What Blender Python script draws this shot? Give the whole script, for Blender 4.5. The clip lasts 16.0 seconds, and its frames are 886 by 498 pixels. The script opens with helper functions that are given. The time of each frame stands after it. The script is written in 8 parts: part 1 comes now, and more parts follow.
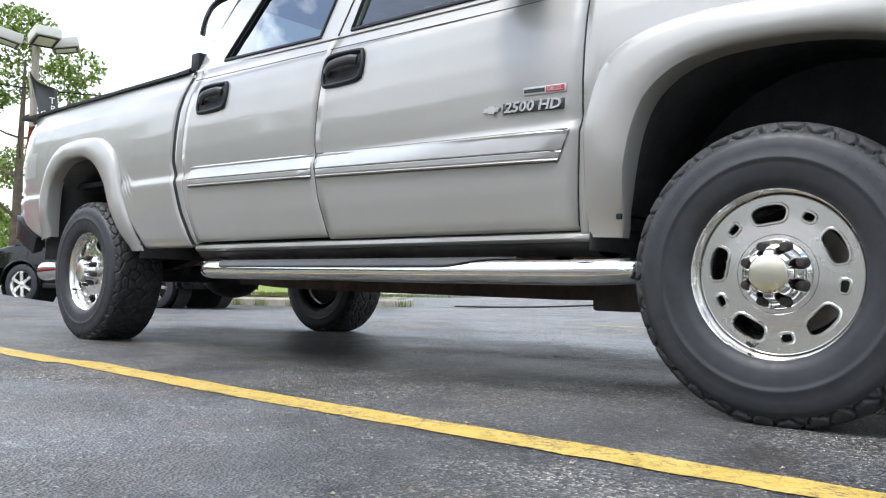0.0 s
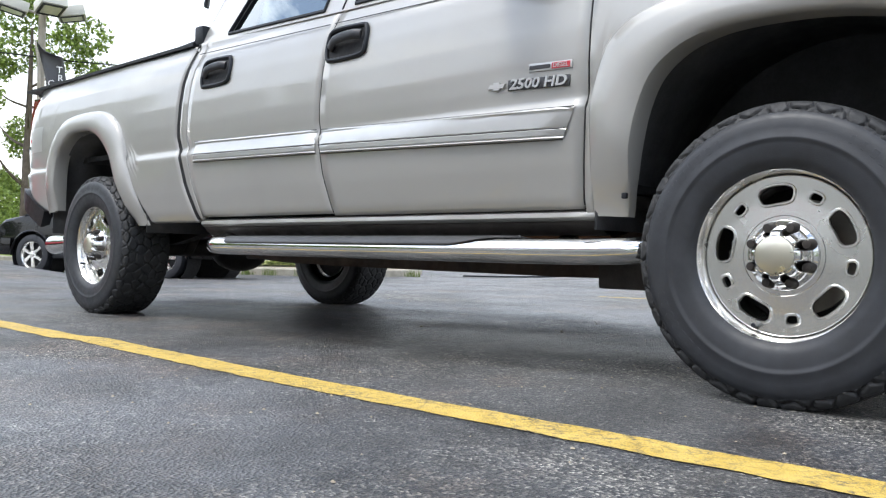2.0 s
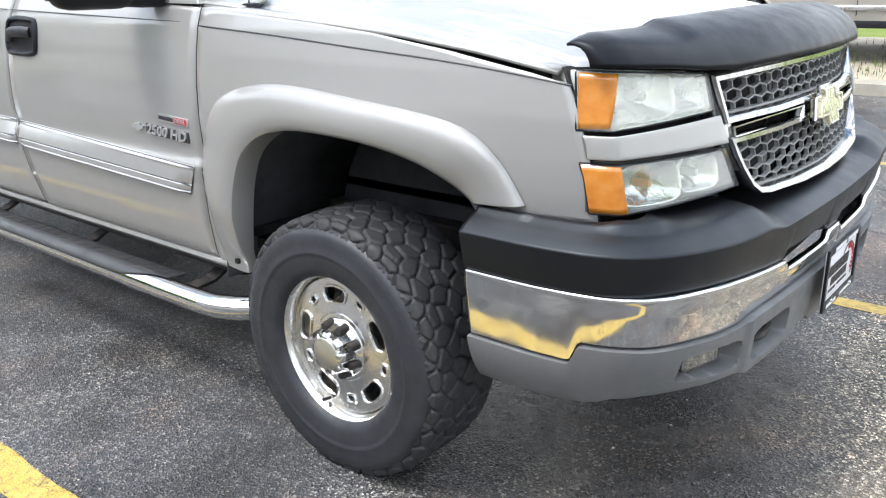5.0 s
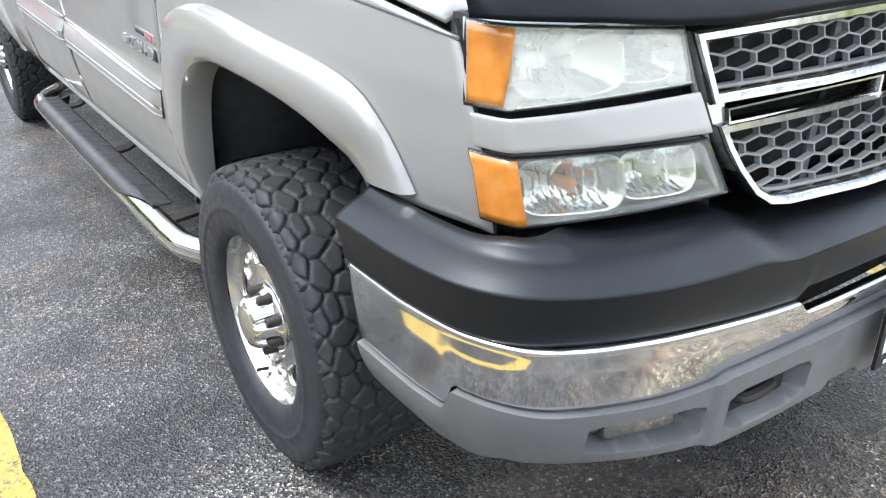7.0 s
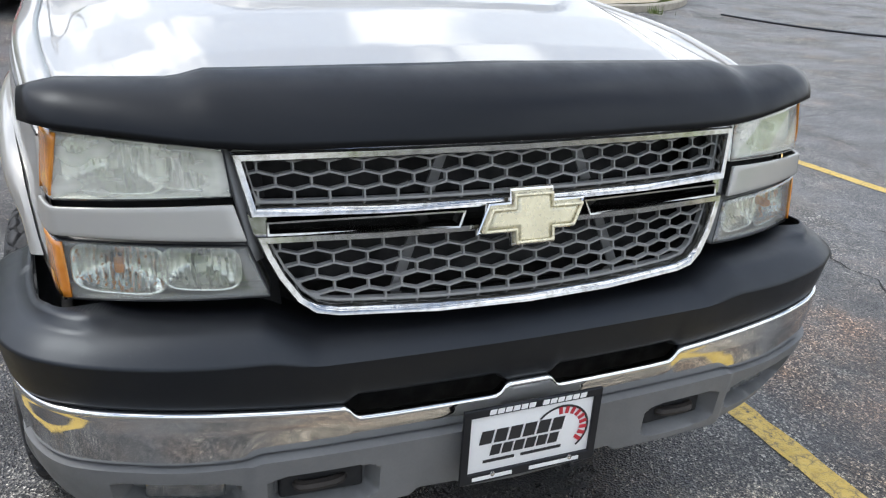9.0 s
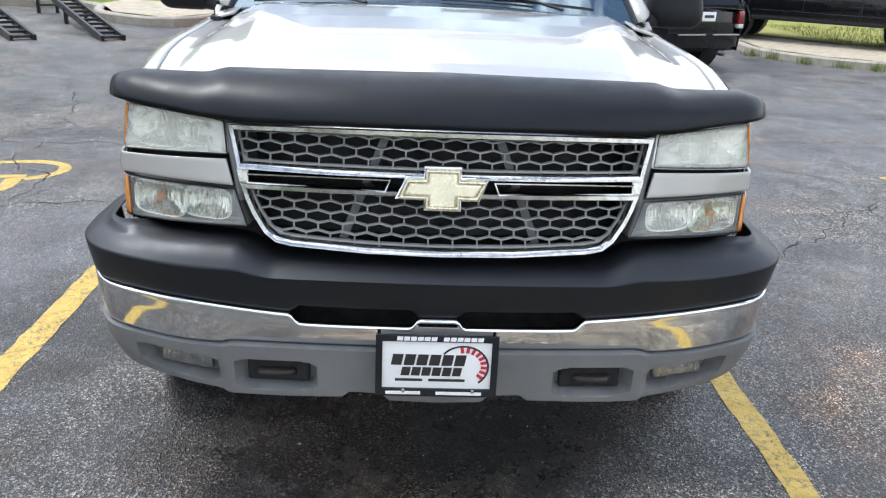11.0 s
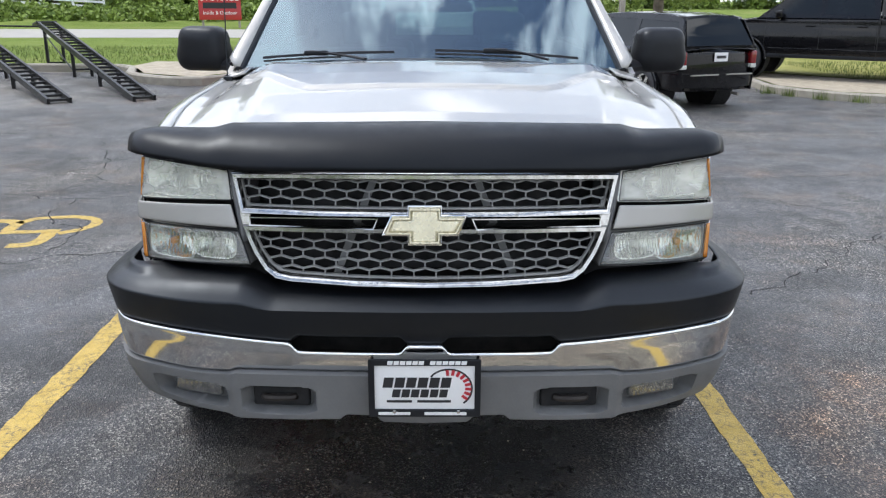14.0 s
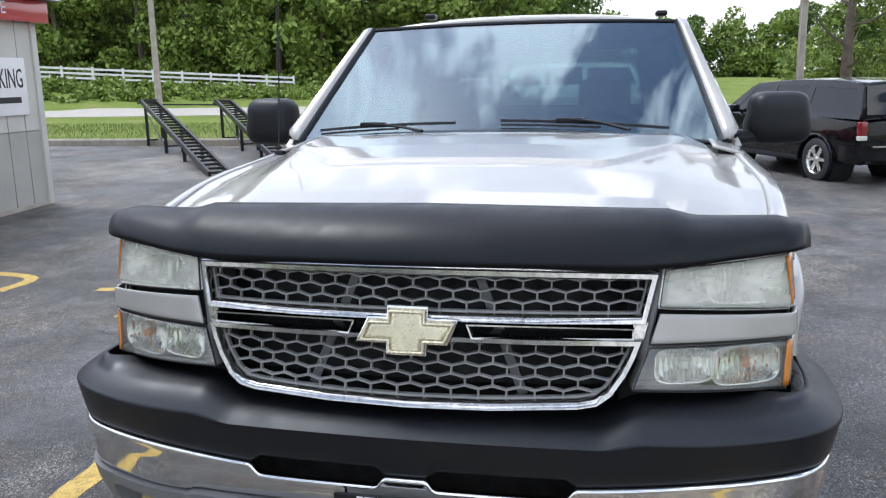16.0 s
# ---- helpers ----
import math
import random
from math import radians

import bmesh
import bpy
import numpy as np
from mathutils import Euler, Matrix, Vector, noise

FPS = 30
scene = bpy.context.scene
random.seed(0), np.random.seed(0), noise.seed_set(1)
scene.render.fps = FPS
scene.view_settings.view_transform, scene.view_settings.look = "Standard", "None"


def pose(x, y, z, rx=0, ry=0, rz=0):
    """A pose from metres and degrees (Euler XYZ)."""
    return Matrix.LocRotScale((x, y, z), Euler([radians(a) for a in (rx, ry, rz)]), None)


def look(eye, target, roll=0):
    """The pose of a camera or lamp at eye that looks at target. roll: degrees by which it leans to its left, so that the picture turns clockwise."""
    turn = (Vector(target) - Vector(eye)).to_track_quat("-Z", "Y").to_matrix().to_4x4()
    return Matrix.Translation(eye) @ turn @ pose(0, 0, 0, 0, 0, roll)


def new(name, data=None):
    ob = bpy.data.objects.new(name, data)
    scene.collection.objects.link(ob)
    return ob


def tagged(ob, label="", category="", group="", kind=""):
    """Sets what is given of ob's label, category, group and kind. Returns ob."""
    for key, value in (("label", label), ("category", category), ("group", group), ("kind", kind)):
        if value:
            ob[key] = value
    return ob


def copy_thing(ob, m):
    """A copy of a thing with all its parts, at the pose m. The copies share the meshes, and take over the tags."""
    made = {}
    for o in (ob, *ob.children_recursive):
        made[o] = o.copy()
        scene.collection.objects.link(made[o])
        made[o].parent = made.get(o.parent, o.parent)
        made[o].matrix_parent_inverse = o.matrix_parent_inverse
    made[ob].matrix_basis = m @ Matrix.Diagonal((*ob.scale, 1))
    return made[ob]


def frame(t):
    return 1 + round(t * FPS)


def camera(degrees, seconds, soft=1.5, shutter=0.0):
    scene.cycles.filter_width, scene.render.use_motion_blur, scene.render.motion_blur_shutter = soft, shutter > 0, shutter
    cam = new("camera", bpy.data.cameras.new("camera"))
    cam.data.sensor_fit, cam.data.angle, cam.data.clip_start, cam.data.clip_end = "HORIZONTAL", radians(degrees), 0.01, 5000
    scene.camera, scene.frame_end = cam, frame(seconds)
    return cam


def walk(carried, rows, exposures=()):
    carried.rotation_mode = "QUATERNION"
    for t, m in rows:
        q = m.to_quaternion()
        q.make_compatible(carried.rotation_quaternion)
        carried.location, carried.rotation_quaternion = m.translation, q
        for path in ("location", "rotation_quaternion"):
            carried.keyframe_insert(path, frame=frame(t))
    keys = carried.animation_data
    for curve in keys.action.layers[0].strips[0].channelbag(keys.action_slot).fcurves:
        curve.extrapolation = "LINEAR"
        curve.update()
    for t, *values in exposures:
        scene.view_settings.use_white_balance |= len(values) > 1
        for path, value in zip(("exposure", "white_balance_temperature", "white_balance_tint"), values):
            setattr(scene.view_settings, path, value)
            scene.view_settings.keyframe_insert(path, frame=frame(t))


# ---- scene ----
cam = camera(56.7, 16.0, 1.2)
EXPOSURES = [(0, 0.99, 6250, 8), (2, 0.94, 6250, 8), (2.5, 1.13, 6300, 8), (3.0, 1.31, 6350, 9), (3.5, 0.97, 6350, 9), (6.0, 1.44, 6250, 8), (7, 1.48, 6250, 8), (7.5, 0.92, 6250, 8), (8, 0.77, 6250, 8), (9, 0.64, 6300, 9), (11.5, 0.94, 6200, 9), (12.2, 0.54, 6200, 9), (14.5, 0.6, 6200, 10), (15.0, 0.9, 6200, 10), (15.5, 0.37, 6200, 10), (16, 0.58, 6150, 11)]
PATH = [
    (0, (0.757, -3.184, 0.337), (-0.562, -1.684, 0.431), 1.2),
    (0.5, (0.756, -3.181, 0.337), (-0.562, -1.679, 0.423), 1.2),
    (1, (0.748, -3.183, 0.337), (-0.564, -1.676, 0.415), 1.2),
    (1.5, (0.745, -3.179, 0.326), (-0.579, -1.683, 0.417), 1.4),
    (2, (0.761, -3.166, 0.372), (-0.575, -1.678, 0.388), 1.2),
    (2.5, (0.917, -3.233, 0.865), (-0.285, -1.664, 0.56), 1.0),
    (3, (1.148, -3.325, 1.258), (0.254, -1.615, 0.735), 1.8),
    (3.5, (1.444, -3.188, 1.412), (0.539, -1.509, 0.81), -0.5),
    (3.7, (1.497, -3.15, 1.409), (0.592, -1.467, 0.818), -0.8),
    (5.8, (1.634, -2.008, 1.424), (0.257, -0.769, 0.67), -0.9),
    (6, (1.626, -1.918, 1.433), (0.237, -0.722, 0.633), -0.9),
    (6.5, (1.625, -1.816, 1.435), (0.19, -0.711, 0.586), -1.1),
    (7, (1.735, -1.667, 1.438), (0.25, -0.644, 0.574), -1.0),
    (7.5, (1.924, -1.41, 1.524), (0.396, -0.474, 0.637), -1.0),
    (8, (1.955, -1.154, 1.534), (0.364, -0.276, 0.697), 0.0),
    (8.5, (2.05, -0.973, 1.578), (0.403, -0.156, 0.791), 1.2),
    (9, (2.354, -0.794, 1.614), (0.663, -0.051, 0.846), 3.5),
    (9.2, (2.436, -0.726, 1.608), (0.725, -0.014, 0.856), 3.7),
    (11.3, (3.176, -0.05, 1.653), (1.296, -0.001, 0.972), 2.3),
    (11.5, (3.247, -0.045, 1.664), (1.362, 0.022, 1.0), 2.3),
    (12, (3.319, 0.003, 1.678), (1.417, 0.118, 1.071), 2.0),
    (12.5, (3.287, 0.051, 1.68), (1.378, 0.134, 1.09), 0.8),
    (13, (3.268, 0.056, 1.676), (1.355, 0.072, 1.092), 0.3),
    (13.5, (3.266, 0.059, 1.673), (1.352, 0.045, 1.091), 0.0),
    (14, (3.284, 0.046, 1.672), (1.37, 0.052, 1.092), 0.2),
    (14.5, (3.307, 0.008, 1.665), (1.394, 0.067, 1.085), 0.6),
    (15, (3.239, 0.052, 1.652), (1.323, 0.023, 1.077), -0.4),
    (15.5, (3.034, 0.258, 1.655), (1.137, -0.063, 1.107), -2.3),
    (16, (2.784, 0.478, 1.631), (0.87, 0.066, 1.221), -1.1),
]
walk(cam, [(t, look(eye, target, roll)) for t, eye, target, roll in PATH], EXPOSURES)

# ---- world, sun, exposure ----
SUN_EL, SUN_AZ = radians(60), radians(205)
world = bpy.data.worlds.new("sky")
scene.world = world
world.use_nodes = True
wn, wl = world.node_tree.nodes, world.node_tree.links
wn.clear()
w_out = wn.new("ShaderNodeOutputWorld")
w_bg = wn.new("ShaderNodeBackground")
w_sky = wn.new("ShaderNodeTexSky")
w_sky.sky_type, w_sky.sun_disc = "NISHITA", False
w_sky.sun_elevation, w_sky.sun_rotation = SUN_EL, SUN_AZ
w_sky.air_density, w_sky.dust_density = 1.0, 1.5
w_geo = wn.new("ShaderNodeTexCoord")
w_noise = wn.new("ShaderNodeTexNoise")
w_noise.inputs["Scale"].default_value = 4.2
w_noise.inputs["Detail"].default_value = 7
w_noise.inputs["Roughness"].default_value = 0.56
w_map = wn.new("ShaderNodeMapping")
w_map.inputs["Scale"].default_value = (1.0, 1.0, 1.7)
w_map.inputs["Location"].default_value = (0.9, 0.4, 0.2)
w_ramp = wn.new("ShaderNodeValToRGB")
w_ramp.color_ramp.elements[0].position, w_ramp.color_ramp.elements[1].position = 0.50, 0.575
w_ramp.color_ramp.elements[0].color = (0.03, 0.03, 0.03, 1)   # thin veil in the gaps
w_mix = wn.new("ShaderNodeMixRGB")
w_cloud = wn.new("ShaderNodeMixRGB")                       # bright cloud overhead, greyer haze low down, in the sky texture's own units
w_cloud.inputs[1].default_value = (12.4, 12.5, 12.7, 1)
w_cloud.inputs[2].default_value = (6.3, 6.3, 6.35, 1)
wl.new(w_geo.outputs["Generated"], w_map.inputs["Vector"])
wl.new(w_map.outputs["Vector"], w_noise.inputs["Vector"])
wl.new(w_noise.outputs["Fac"], w_ramp.inputs["Fac"])
w_sep = wn.new("ShaderNodeSeparateXYZ")
w_low = wn.new("ShaderNodeMapRange")                       # haze whitens the sky towards the horizon
w_low.inputs["From Min"].default_value, w_low.inputs["From Max"].default_value = 0.05, 0.60
w_low.inputs["To Min"].default_value, w_low.inputs["To Max"].default_value = 1.0, 0.0
w_max = wn.new("ShaderNodeMath")
w_max.operation = "MAXIMUM"
wl.new(w_geo.outputs["Generated"], w_sep.inputs["Vector"])
wl.new(w_sep.outputs["Z"], w_low.inputs["Value"])
wl.new(w_low.outputs["Result"], w_max.inputs[0])
wl.new(w_low.outputs["Result"], w_cloud.inputs[0])
wl.new(w_cloud.outputs["Color"], w_mix.inputs[2])
wl.new(w_ramp.outputs["Color"], w_max.inputs[1])
wl.new(w_max.outputs["Value"], w_mix.inputs[0])
wl.new(w_sky.outputs["Color"], w_mix.inputs[1])
wl.new(w_mix.outputs["Color"], w_bg.inputs["Color"])
w_bg.inputs["Strength"].default_value = 0.15
wl.new(w_bg.outputs["Background"], w_out.inputs["Surface"])
sun_data = bpy.data.lights.new("sun", "SUN")
sun_data.energy, sun_data.angle, sun_data.color = 1.2, radians(16), (1.0, 0.96, 0.9)
sun = new("sun", sun_data)
sun.matrix_world = look((0, 0, 20), (-math.sin(SUN_AZ) * math.cos(SUN_EL), -math.cos(SUN_AZ) * math.cos(SUN_EL), 20 - math.sin(SUN_EL)))


# ---- materials ----
class Mat:
    """A principled material and short ways to add texture to it."""

    def __init__(self, name, color, rough=0.5, metal=0.0, coat=0.0, spec=0.5):
        self.m = bpy.data.materials.new(name)
        self.m.use_nodes = True
        self.n, self.l = self.m.node_tree.nodes, self.m.node_tree.links
        self.b = self.n["Principled BSDF"]
        self.set("Base Color", (*color, 1))
        self.set("Roughness", rough)
        self.set("Metallic", metal)
        self.set("Coat Weight", coat)
        self.set("Coat Roughness", 0.04)
        self.set("Specular IOR Level", spec)
        self.tc = None

    def set(self, key, v):
        self.b.inputs[key].default_value = v
        return self

    def coord(self):
        if self.tc is None:
            self.tc = self.n.new("ShaderNodeTexCoord")
        return self.tc.outputs["Object"]

    def noise(self, scale, detail=4, rough=0.55, stretch=None):
        t = self.n.new("ShaderNodeTexNoise")
        t.inputs["Scale"].default_value = scale
        t.inputs["Detail"].default_value = detail
        t.inputs["Roughness"].default_value = rough
        if stretch:
            mp = self.n.new("ShaderNodeMapping")
            mp.inputs["Scale"].default_value = stretch
            self.l.new(self.coord(), mp.inputs["Vector"])
            self.l.new(mp.outputs["Vector"], t.inputs["Vector"])
        else:
            self.l.new(self.coord(), t.inputs["Vector"])
        return t.outputs["Fac"]

    def voronoi(self, scale, feature="F1", out="Distance"):
        t = self.n.new("ShaderNodeTexVoronoi")
        t.feature = feature
        t.inputs["Scale"].default_value = scale
        self.l.new(self.coord(), t.inputs["Vector"])
        return t.outputs[out]

    def spot(self, centre, size, ragged):
        """An oval stain with a ragged rim, 1 inside and 0 outside."""
        mp = self.n.new("ShaderNodeMapping")
        mp.inputs["Location"].default_value = (-0.5 * centre[0] / size[0], -0.5 * centre[1] / size[1], 0)
        mp.inputs["Scale"].default_value = (0.5 / size[0], 0.5 / size[1], 0)
        ln = self.n.new("ShaderNodeVectorMath")
        ln.operation = "LENGTH"
        self.l.new(self.coord(), mp.inputs["Vector"])
        self.l.new(mp.outputs["Vector"], ln.inputs[0])
        ad = self.n.new("ShaderNodeMath")
        ad.operation = "MULTIPLY_ADD"
        ad.inputs[1].default_value = ragged * 2
        self.l.new(self.noise(2.6, 8, 0.68), ad.inputs[0])
        self.l.new(ln.outputs["Value"], ad.inputs[2])
        return self.grey(ad.outputs["Value"], ragged + 0.33, ragged + 0.55, 1.0, 0.0)

    def ramp(self, fac, stops):
        r = self.n.new("ShaderNodeValToRGB")
        e = r.color_ramp.elements
        while len(e) < len(stops):
            e.new(0.5)
        for el, (p, c) in zip(e, stops):
            el.position = p
            el.color = (*c, 1) if len(c) == 3 else c
        self.l.new(fac, r.inputs["Fac"])
        return r.outputs["Color"]

    def grey(self, fac, a, b, va=0.0, vb=1.0):
        return self.ramp(fac, [(a, (va,) * 3), (b, (vb,) * 3)])

    def mix(self, fac, c1, c2, kind="MIX"):
        x = self.n.new("ShaderNodeMixRGB")
        x.blend_type = kind
        for i, v in enumerate((fac, c1, c2)):
            if isinstance(v, (int, float)):
                x.inputs[i].default_value = v if i == 0 else (v, v, v, 1)
            elif isinstance(v, tuple):
                x.inputs[i].default_value = (*v, 1)
            else:
                self.l.new(v, x.inputs[i])
        return x.outputs["Color"]

    def color(self, sock):
        self.l.new(sock, self.b.inputs["Base Color"])
        return self

    def roughness(self, sock):
        self.l.new(sock, self.b.inputs["Roughness"])
        return self

    def bump(self, sock, strength=0.3, dist=0.01):
        b = self.n.new("ShaderNodeBump")
        b.inputs["Strength"].default_value = strength
        b.inputs["Distance"].default_value = dist
        self.l.new(sock, b.inputs["Height"])
        self.l.new(b.outputs["Normal"], self.b.inputs["Normal"])
        return self


def plain(name, color, rough=0.5, metal=0.0, coat=0.0, var=0.12, scale=6.0, bump=0.0, bscale=200.0):
    """A material with two scales of slight variation."""
    m = Mat(name, color, rough, metal, coat)
    lo = tuple(c * (1 - var) for c in color)
    hi = tuple(min(1, c * (1 + var)) for c in color)
    big = m.ramp(m.noise(scale, 5), [(0.3, lo), (0.7, hi)])
    fine = m.grey(m.noise(scale * 25, 3), 0.3, 0.7, 1 - var * 0.6, 1.0)
    m.color(m.mix(1.0, big, fine, "MULTIPLY"))
    m.roughness(m.grey(m.noise(scale * 3, 4), 0.3, 0.7, max(0.02, rough * 0.8), min(1, rough * 1.2)))
    if bump:
        m.bump(m.noise(bscale, 3), bump, 0.002)
    return m.m


def car_paint(name, color, metal=0.6, rough=0.34, dirt=0.10):
    m = Mat(name, color, rough, metal, 1.0)
    m.set("Coat Roughness", 0.05)
    m.set("Coat IOR", 1.49)
    flake = m.grey(m.noise(1400, 2), 0.3, 0.7, 0.93, 1.05)
    c = m.mix(1.0, color, flake, "MULTIPLY")
    film = m.grey(m.noise(2.2, 6, 0.65), 0.45, 0.75, 0.0, dirt)
    m.color(m.mix(film, c, (0.36, 0.33, 0.28)))
    m.roughness(m.grey(m.noise(5, 6), 0.3, 0.75, rough * 0.9, rough * 1.25))
    return m.m


def glass(name, tint, gloss_tint=(1, 1, 1), ior=1.6, haze=None, haze_by=(0.4, 0.5)):
    """Thin tinted pane: see-through, with a mirror share that grows at grazing angles."""
    mat = bpy.data.materials.new(name)
    mat.use_nodes = True
    n, l = mat.node_tree.nodes, mat.node_tree.links
    n.clear()
    out, mixer = n.new("ShaderNodeOutputMaterial"), n.new("ShaderNodeMixShader")
    tr, gl = n.new("ShaderNodeBsdfTransparent"), n.new("ShaderNodeBsdfGlossy")
    lw, pw, fr = n.new("ShaderNodeLayerWeight"), n.new("ShaderNodeMath"), n.new("ShaderNodeMapRange")
    tr.inputs["Color"].default_value = (*tint, 1)
    gl.inputs["Color"].default_value = (*gloss_tint, 1)
    gl.inputs["Roughness"].default_value = 0.01
    lw.inputs["Blend"].default_value = 0.5
    pw.operation = "POWER"
    pw.inputs[1].default_value = 3.2
    fr.inputs["To Min"].default_value = ((ior - 1) / (ior + 1)) ** 2
    l.new(lw.outputs["Facing"], pw.inputs[0])
    l.new(pw.outputs["Value"], fr.inputs["Value"])
    l.new(fr.outputs["Result"], mixer.inputs["Fac"])
    l.new(tr.outputs["BSDF"], mixer.inputs[1])
    l.new(gl.outputs["BSDF"], mixer.inputs[2])
    top = mixer
    if haze:
        df, mx2, nz, rp = n.new("ShaderNodeBsdfDiffuse"), n.new("ShaderNodeMixShader"), n.new("ShaderNodeTexNoise"), n.new("ShaderNodeValToRGB")
        df.inputs["Color"].default_value = (*haze, 1)
        nz.inputs["Scale"].default_value = 3.5
        nz.inputs["Detail"].default_value = 2
        rp.color_ramp.elements[0].position, rp.color_ramp.elements[1].position = 0.3, 0.75
        rp.color_ramp.elements[0].color, rp.color_ramp.elements[1].color = (haze_by[0],) * 3 + (1,), (haze_by[1],) * 3 + (1,)
        l.new(nz.outputs["Fac"], rp.inputs["Fac"])
        l.new(rp.outputs["Color"], mx2.inputs["Fac"])
        l.new(tr.outputs["BSDF"], mx2.inputs[1])
        l.new(df.outputs["BSDF"], mx2.inputs[2])
        l.new(mx2.outputs["Shader"], mixer.inputs[1])
    l.new(top.outputs["Shader"], out.inputs["Surface"])
    return mat


M_PAINT = car_paint("pewter_metallic_paint", (0.385, 0.377, 0.355), 0.42, 0.46, 0.05)
M_FLARE = car_paint("pewter_paint_on_plastic", (0.375, 0.367, 0.345), 0.40, 0.46, 0.12)
M_MOULD = plain("bright_silver_trim", (0.50, 0.50, 0.49), 0.40, 0.5, 0.5, 0.04, 8)
M_CHROME = Mat("chrome", (0.74, 0.74, 0.73), 0.06, 1.0)
M_CHROME.roughness(M_CHROME.grey(M_CHROME.noise(9, 6, 0.7), 0.35, 0.8, 0.05, 0.20))
M_CHROME.color(M_CHROME.mix(M_CHROME.grey(M_CHROME.noise(55, 4, 0.7), 0.62, 0.80, 0.0, 0.35), (0.74, 0.74, 0.73), (0.30, 0.26, 0.21)))
M_CHROME = M_CHROME.m
M_BCHROME = Mat("dusty_bumper_chrome", (0.62, 0.62, 0.61), 0.12, 1.0)
M_BCHROME.roughness(M_BCHROME.grey(M_BCHROME.noise(7, 7, 0.7), 0.35, 0.85, 0.045, 0.17))
M_BCHROME.color(M_BCHROME.mix(M_BCHROME.grey(M_BCHROME.noise(26, 6, 0.75), 0.60, 0.78, 0.0, 0.4), (0.72, 0.72, 0.71), (0.40, 0.34, 0.26)))
M_BCHROME = M_BCHROME.m
M_ALLOY = plain("polished_alloy", (0.86, 0.85, 0.82), 0.25, 1.0, 0, 0.025, 3)
M_ALLOYDK = plain("brake_dusted_alloy", (0.42, 0.40, 0.36), 0.4, 0.9, 0, 0.2, 20)
M_CAPFACE = plain("brushed_cap_face", (0.66, 0.63, 0.52), 0.30, 0.9, 0, 0.03, 8)
M_RUBBER = plain("tyre_rubber", (0.026, 0.028, 0.033), 0.5, 0, 0, 0.25, 14, 0.15, 300)
M_TREAD = plain("worn_tread_rubber", (0.026, 0.0265, 0.028), 0.66, 0, 0, 0.3, 20, 0.3, 220)
M_PLASTIC = plain("black_textured_plastic", (0.015, 0.015, 0.017), 0.40, 0, 0, 0.2, 9, 0.12, 700)
M_COVER = Mat("satin_black_bumper_cover", (0.010, 0.0105, 0.013), 0.40)
_c = M_COVER.mix(M_COVER.grey(M_COVER.noise(2.5, 6, 0.7, (1.0, 1.0, 0.25)), 0.45, 0.75, 0.0, 0.55), (0.0040, 0.0044, 0.0060), (0.0095, 0.0097, 0.0105))
_c = M_COVER.mix(M_COVER.grey(M_COVER.noise(220, 3), 0.66, 0.74, 0.0, 0.25), _c, (0.06, 0.06, 0.06))
_scuff = M_COVER.mix(1.0, M_COVER.spot((0.610, -0.965, 0.0), (0.020, 0.012), 0.12), M_COVER.grey(M_COVER.noise(45, 5, 0.7), 0.30, 0.75, 0.0, 0.55), "MULTIPLY")
M_COVER.color(M_COVER.mix(_scuff, _c, (0.20, 0.20, 0.20)))
M_COVER.roughness(M_COVER.grey(M_COVER.noise(6, 6, 0.65), 0.3, 0.75, 0.34, 0.52))
M_COVER.bump(M_COVER.noise(700, 2), 0.10, 0.002)
M_COVER = M_COVER.m
M_SHIELD = plain("smoked_acrylic", (0.0045, 0.0045, 0.0055), 0.38, 0, 0.0, 0.2, 4)
M_PAD = plain("worn_step_pad", (0.035, 0.035, 0.036), 0.42, 0.0, 0, 0.25, 6, 0.1, 300)
M_GREYPLA = plain("grey_bumper_plastic", (0.150, 0.152, 0.152), 0.5, 0, 0, 0.12, 6, 0.12, 500)
M_MESH = plain("grey_grille_plastic", (0.235, 0.235, 0.228), 0.42, 0, 0, 0.15, 14)
M_DARK = plain("dark_liner", (0.012, 0.012, 0.013), 0.8, 0, 0, 0.3, 8)
M_LINER = plain("grey_wheel_liner", (0.06, 0.061, 0.066), 0.7, 0, 0, 0.45, 5, 0.3, 60)
M_UNDER = plain("oily_underbody_steel", (0.040, 0.034, 0.030), 0.6, 0.3, 0, 0.5, 7, 0.3, 60)
M_RUST = plain("rusty_steel", (0.16, 0.075, 0.035), 0.75, 0.2, 0, 0.45, 14, 0.4, 80)
M_FRAME = plain("rust_brown_frame", (0.055, 0.036, 0.026), 0.75, 0.1, 0, 0.45, 10, 0.4, 80)
M_EMBLEM = plain("faded_gold_plastic", (0.66, 0.61, 0.43), 0.28, 0.4, 0.6, 0.10, 18)
M_AMBER = Mat("amber_lens", (0.70, 0.24, 0.03), 0.16, 0, 0.8)
M_AMBER.color(M_AMBER.ramp(M_AMBER.noise(18, 4), [(0.3, (0.46, 0.150, 0.014)), (0.55, (0.58, 0.215, 0.028)), (0.75, (0.62, 0.27, 0.06))]))
M_AMBER = M_AMBER.m
M_HLENS = glass("hazy_headlight_lens", (0.90, 0.91, 0.87), (1, 1, 1), 1.6, (0.95, 0.95, 0.90), (0.18, 0.34))
M_HLENS2 = glass("clear_lamp_lens", (0.92, 0.93, 0.91), (1, 1, 1), 1.6, (0.90, 0.90, 0.86), (0.03, 0.08))
M_FOG = plain("fog_lamp_glass", (0.26, 0.265, 0.26), 0.16, 0.75, 1.0, 0.45, 60)
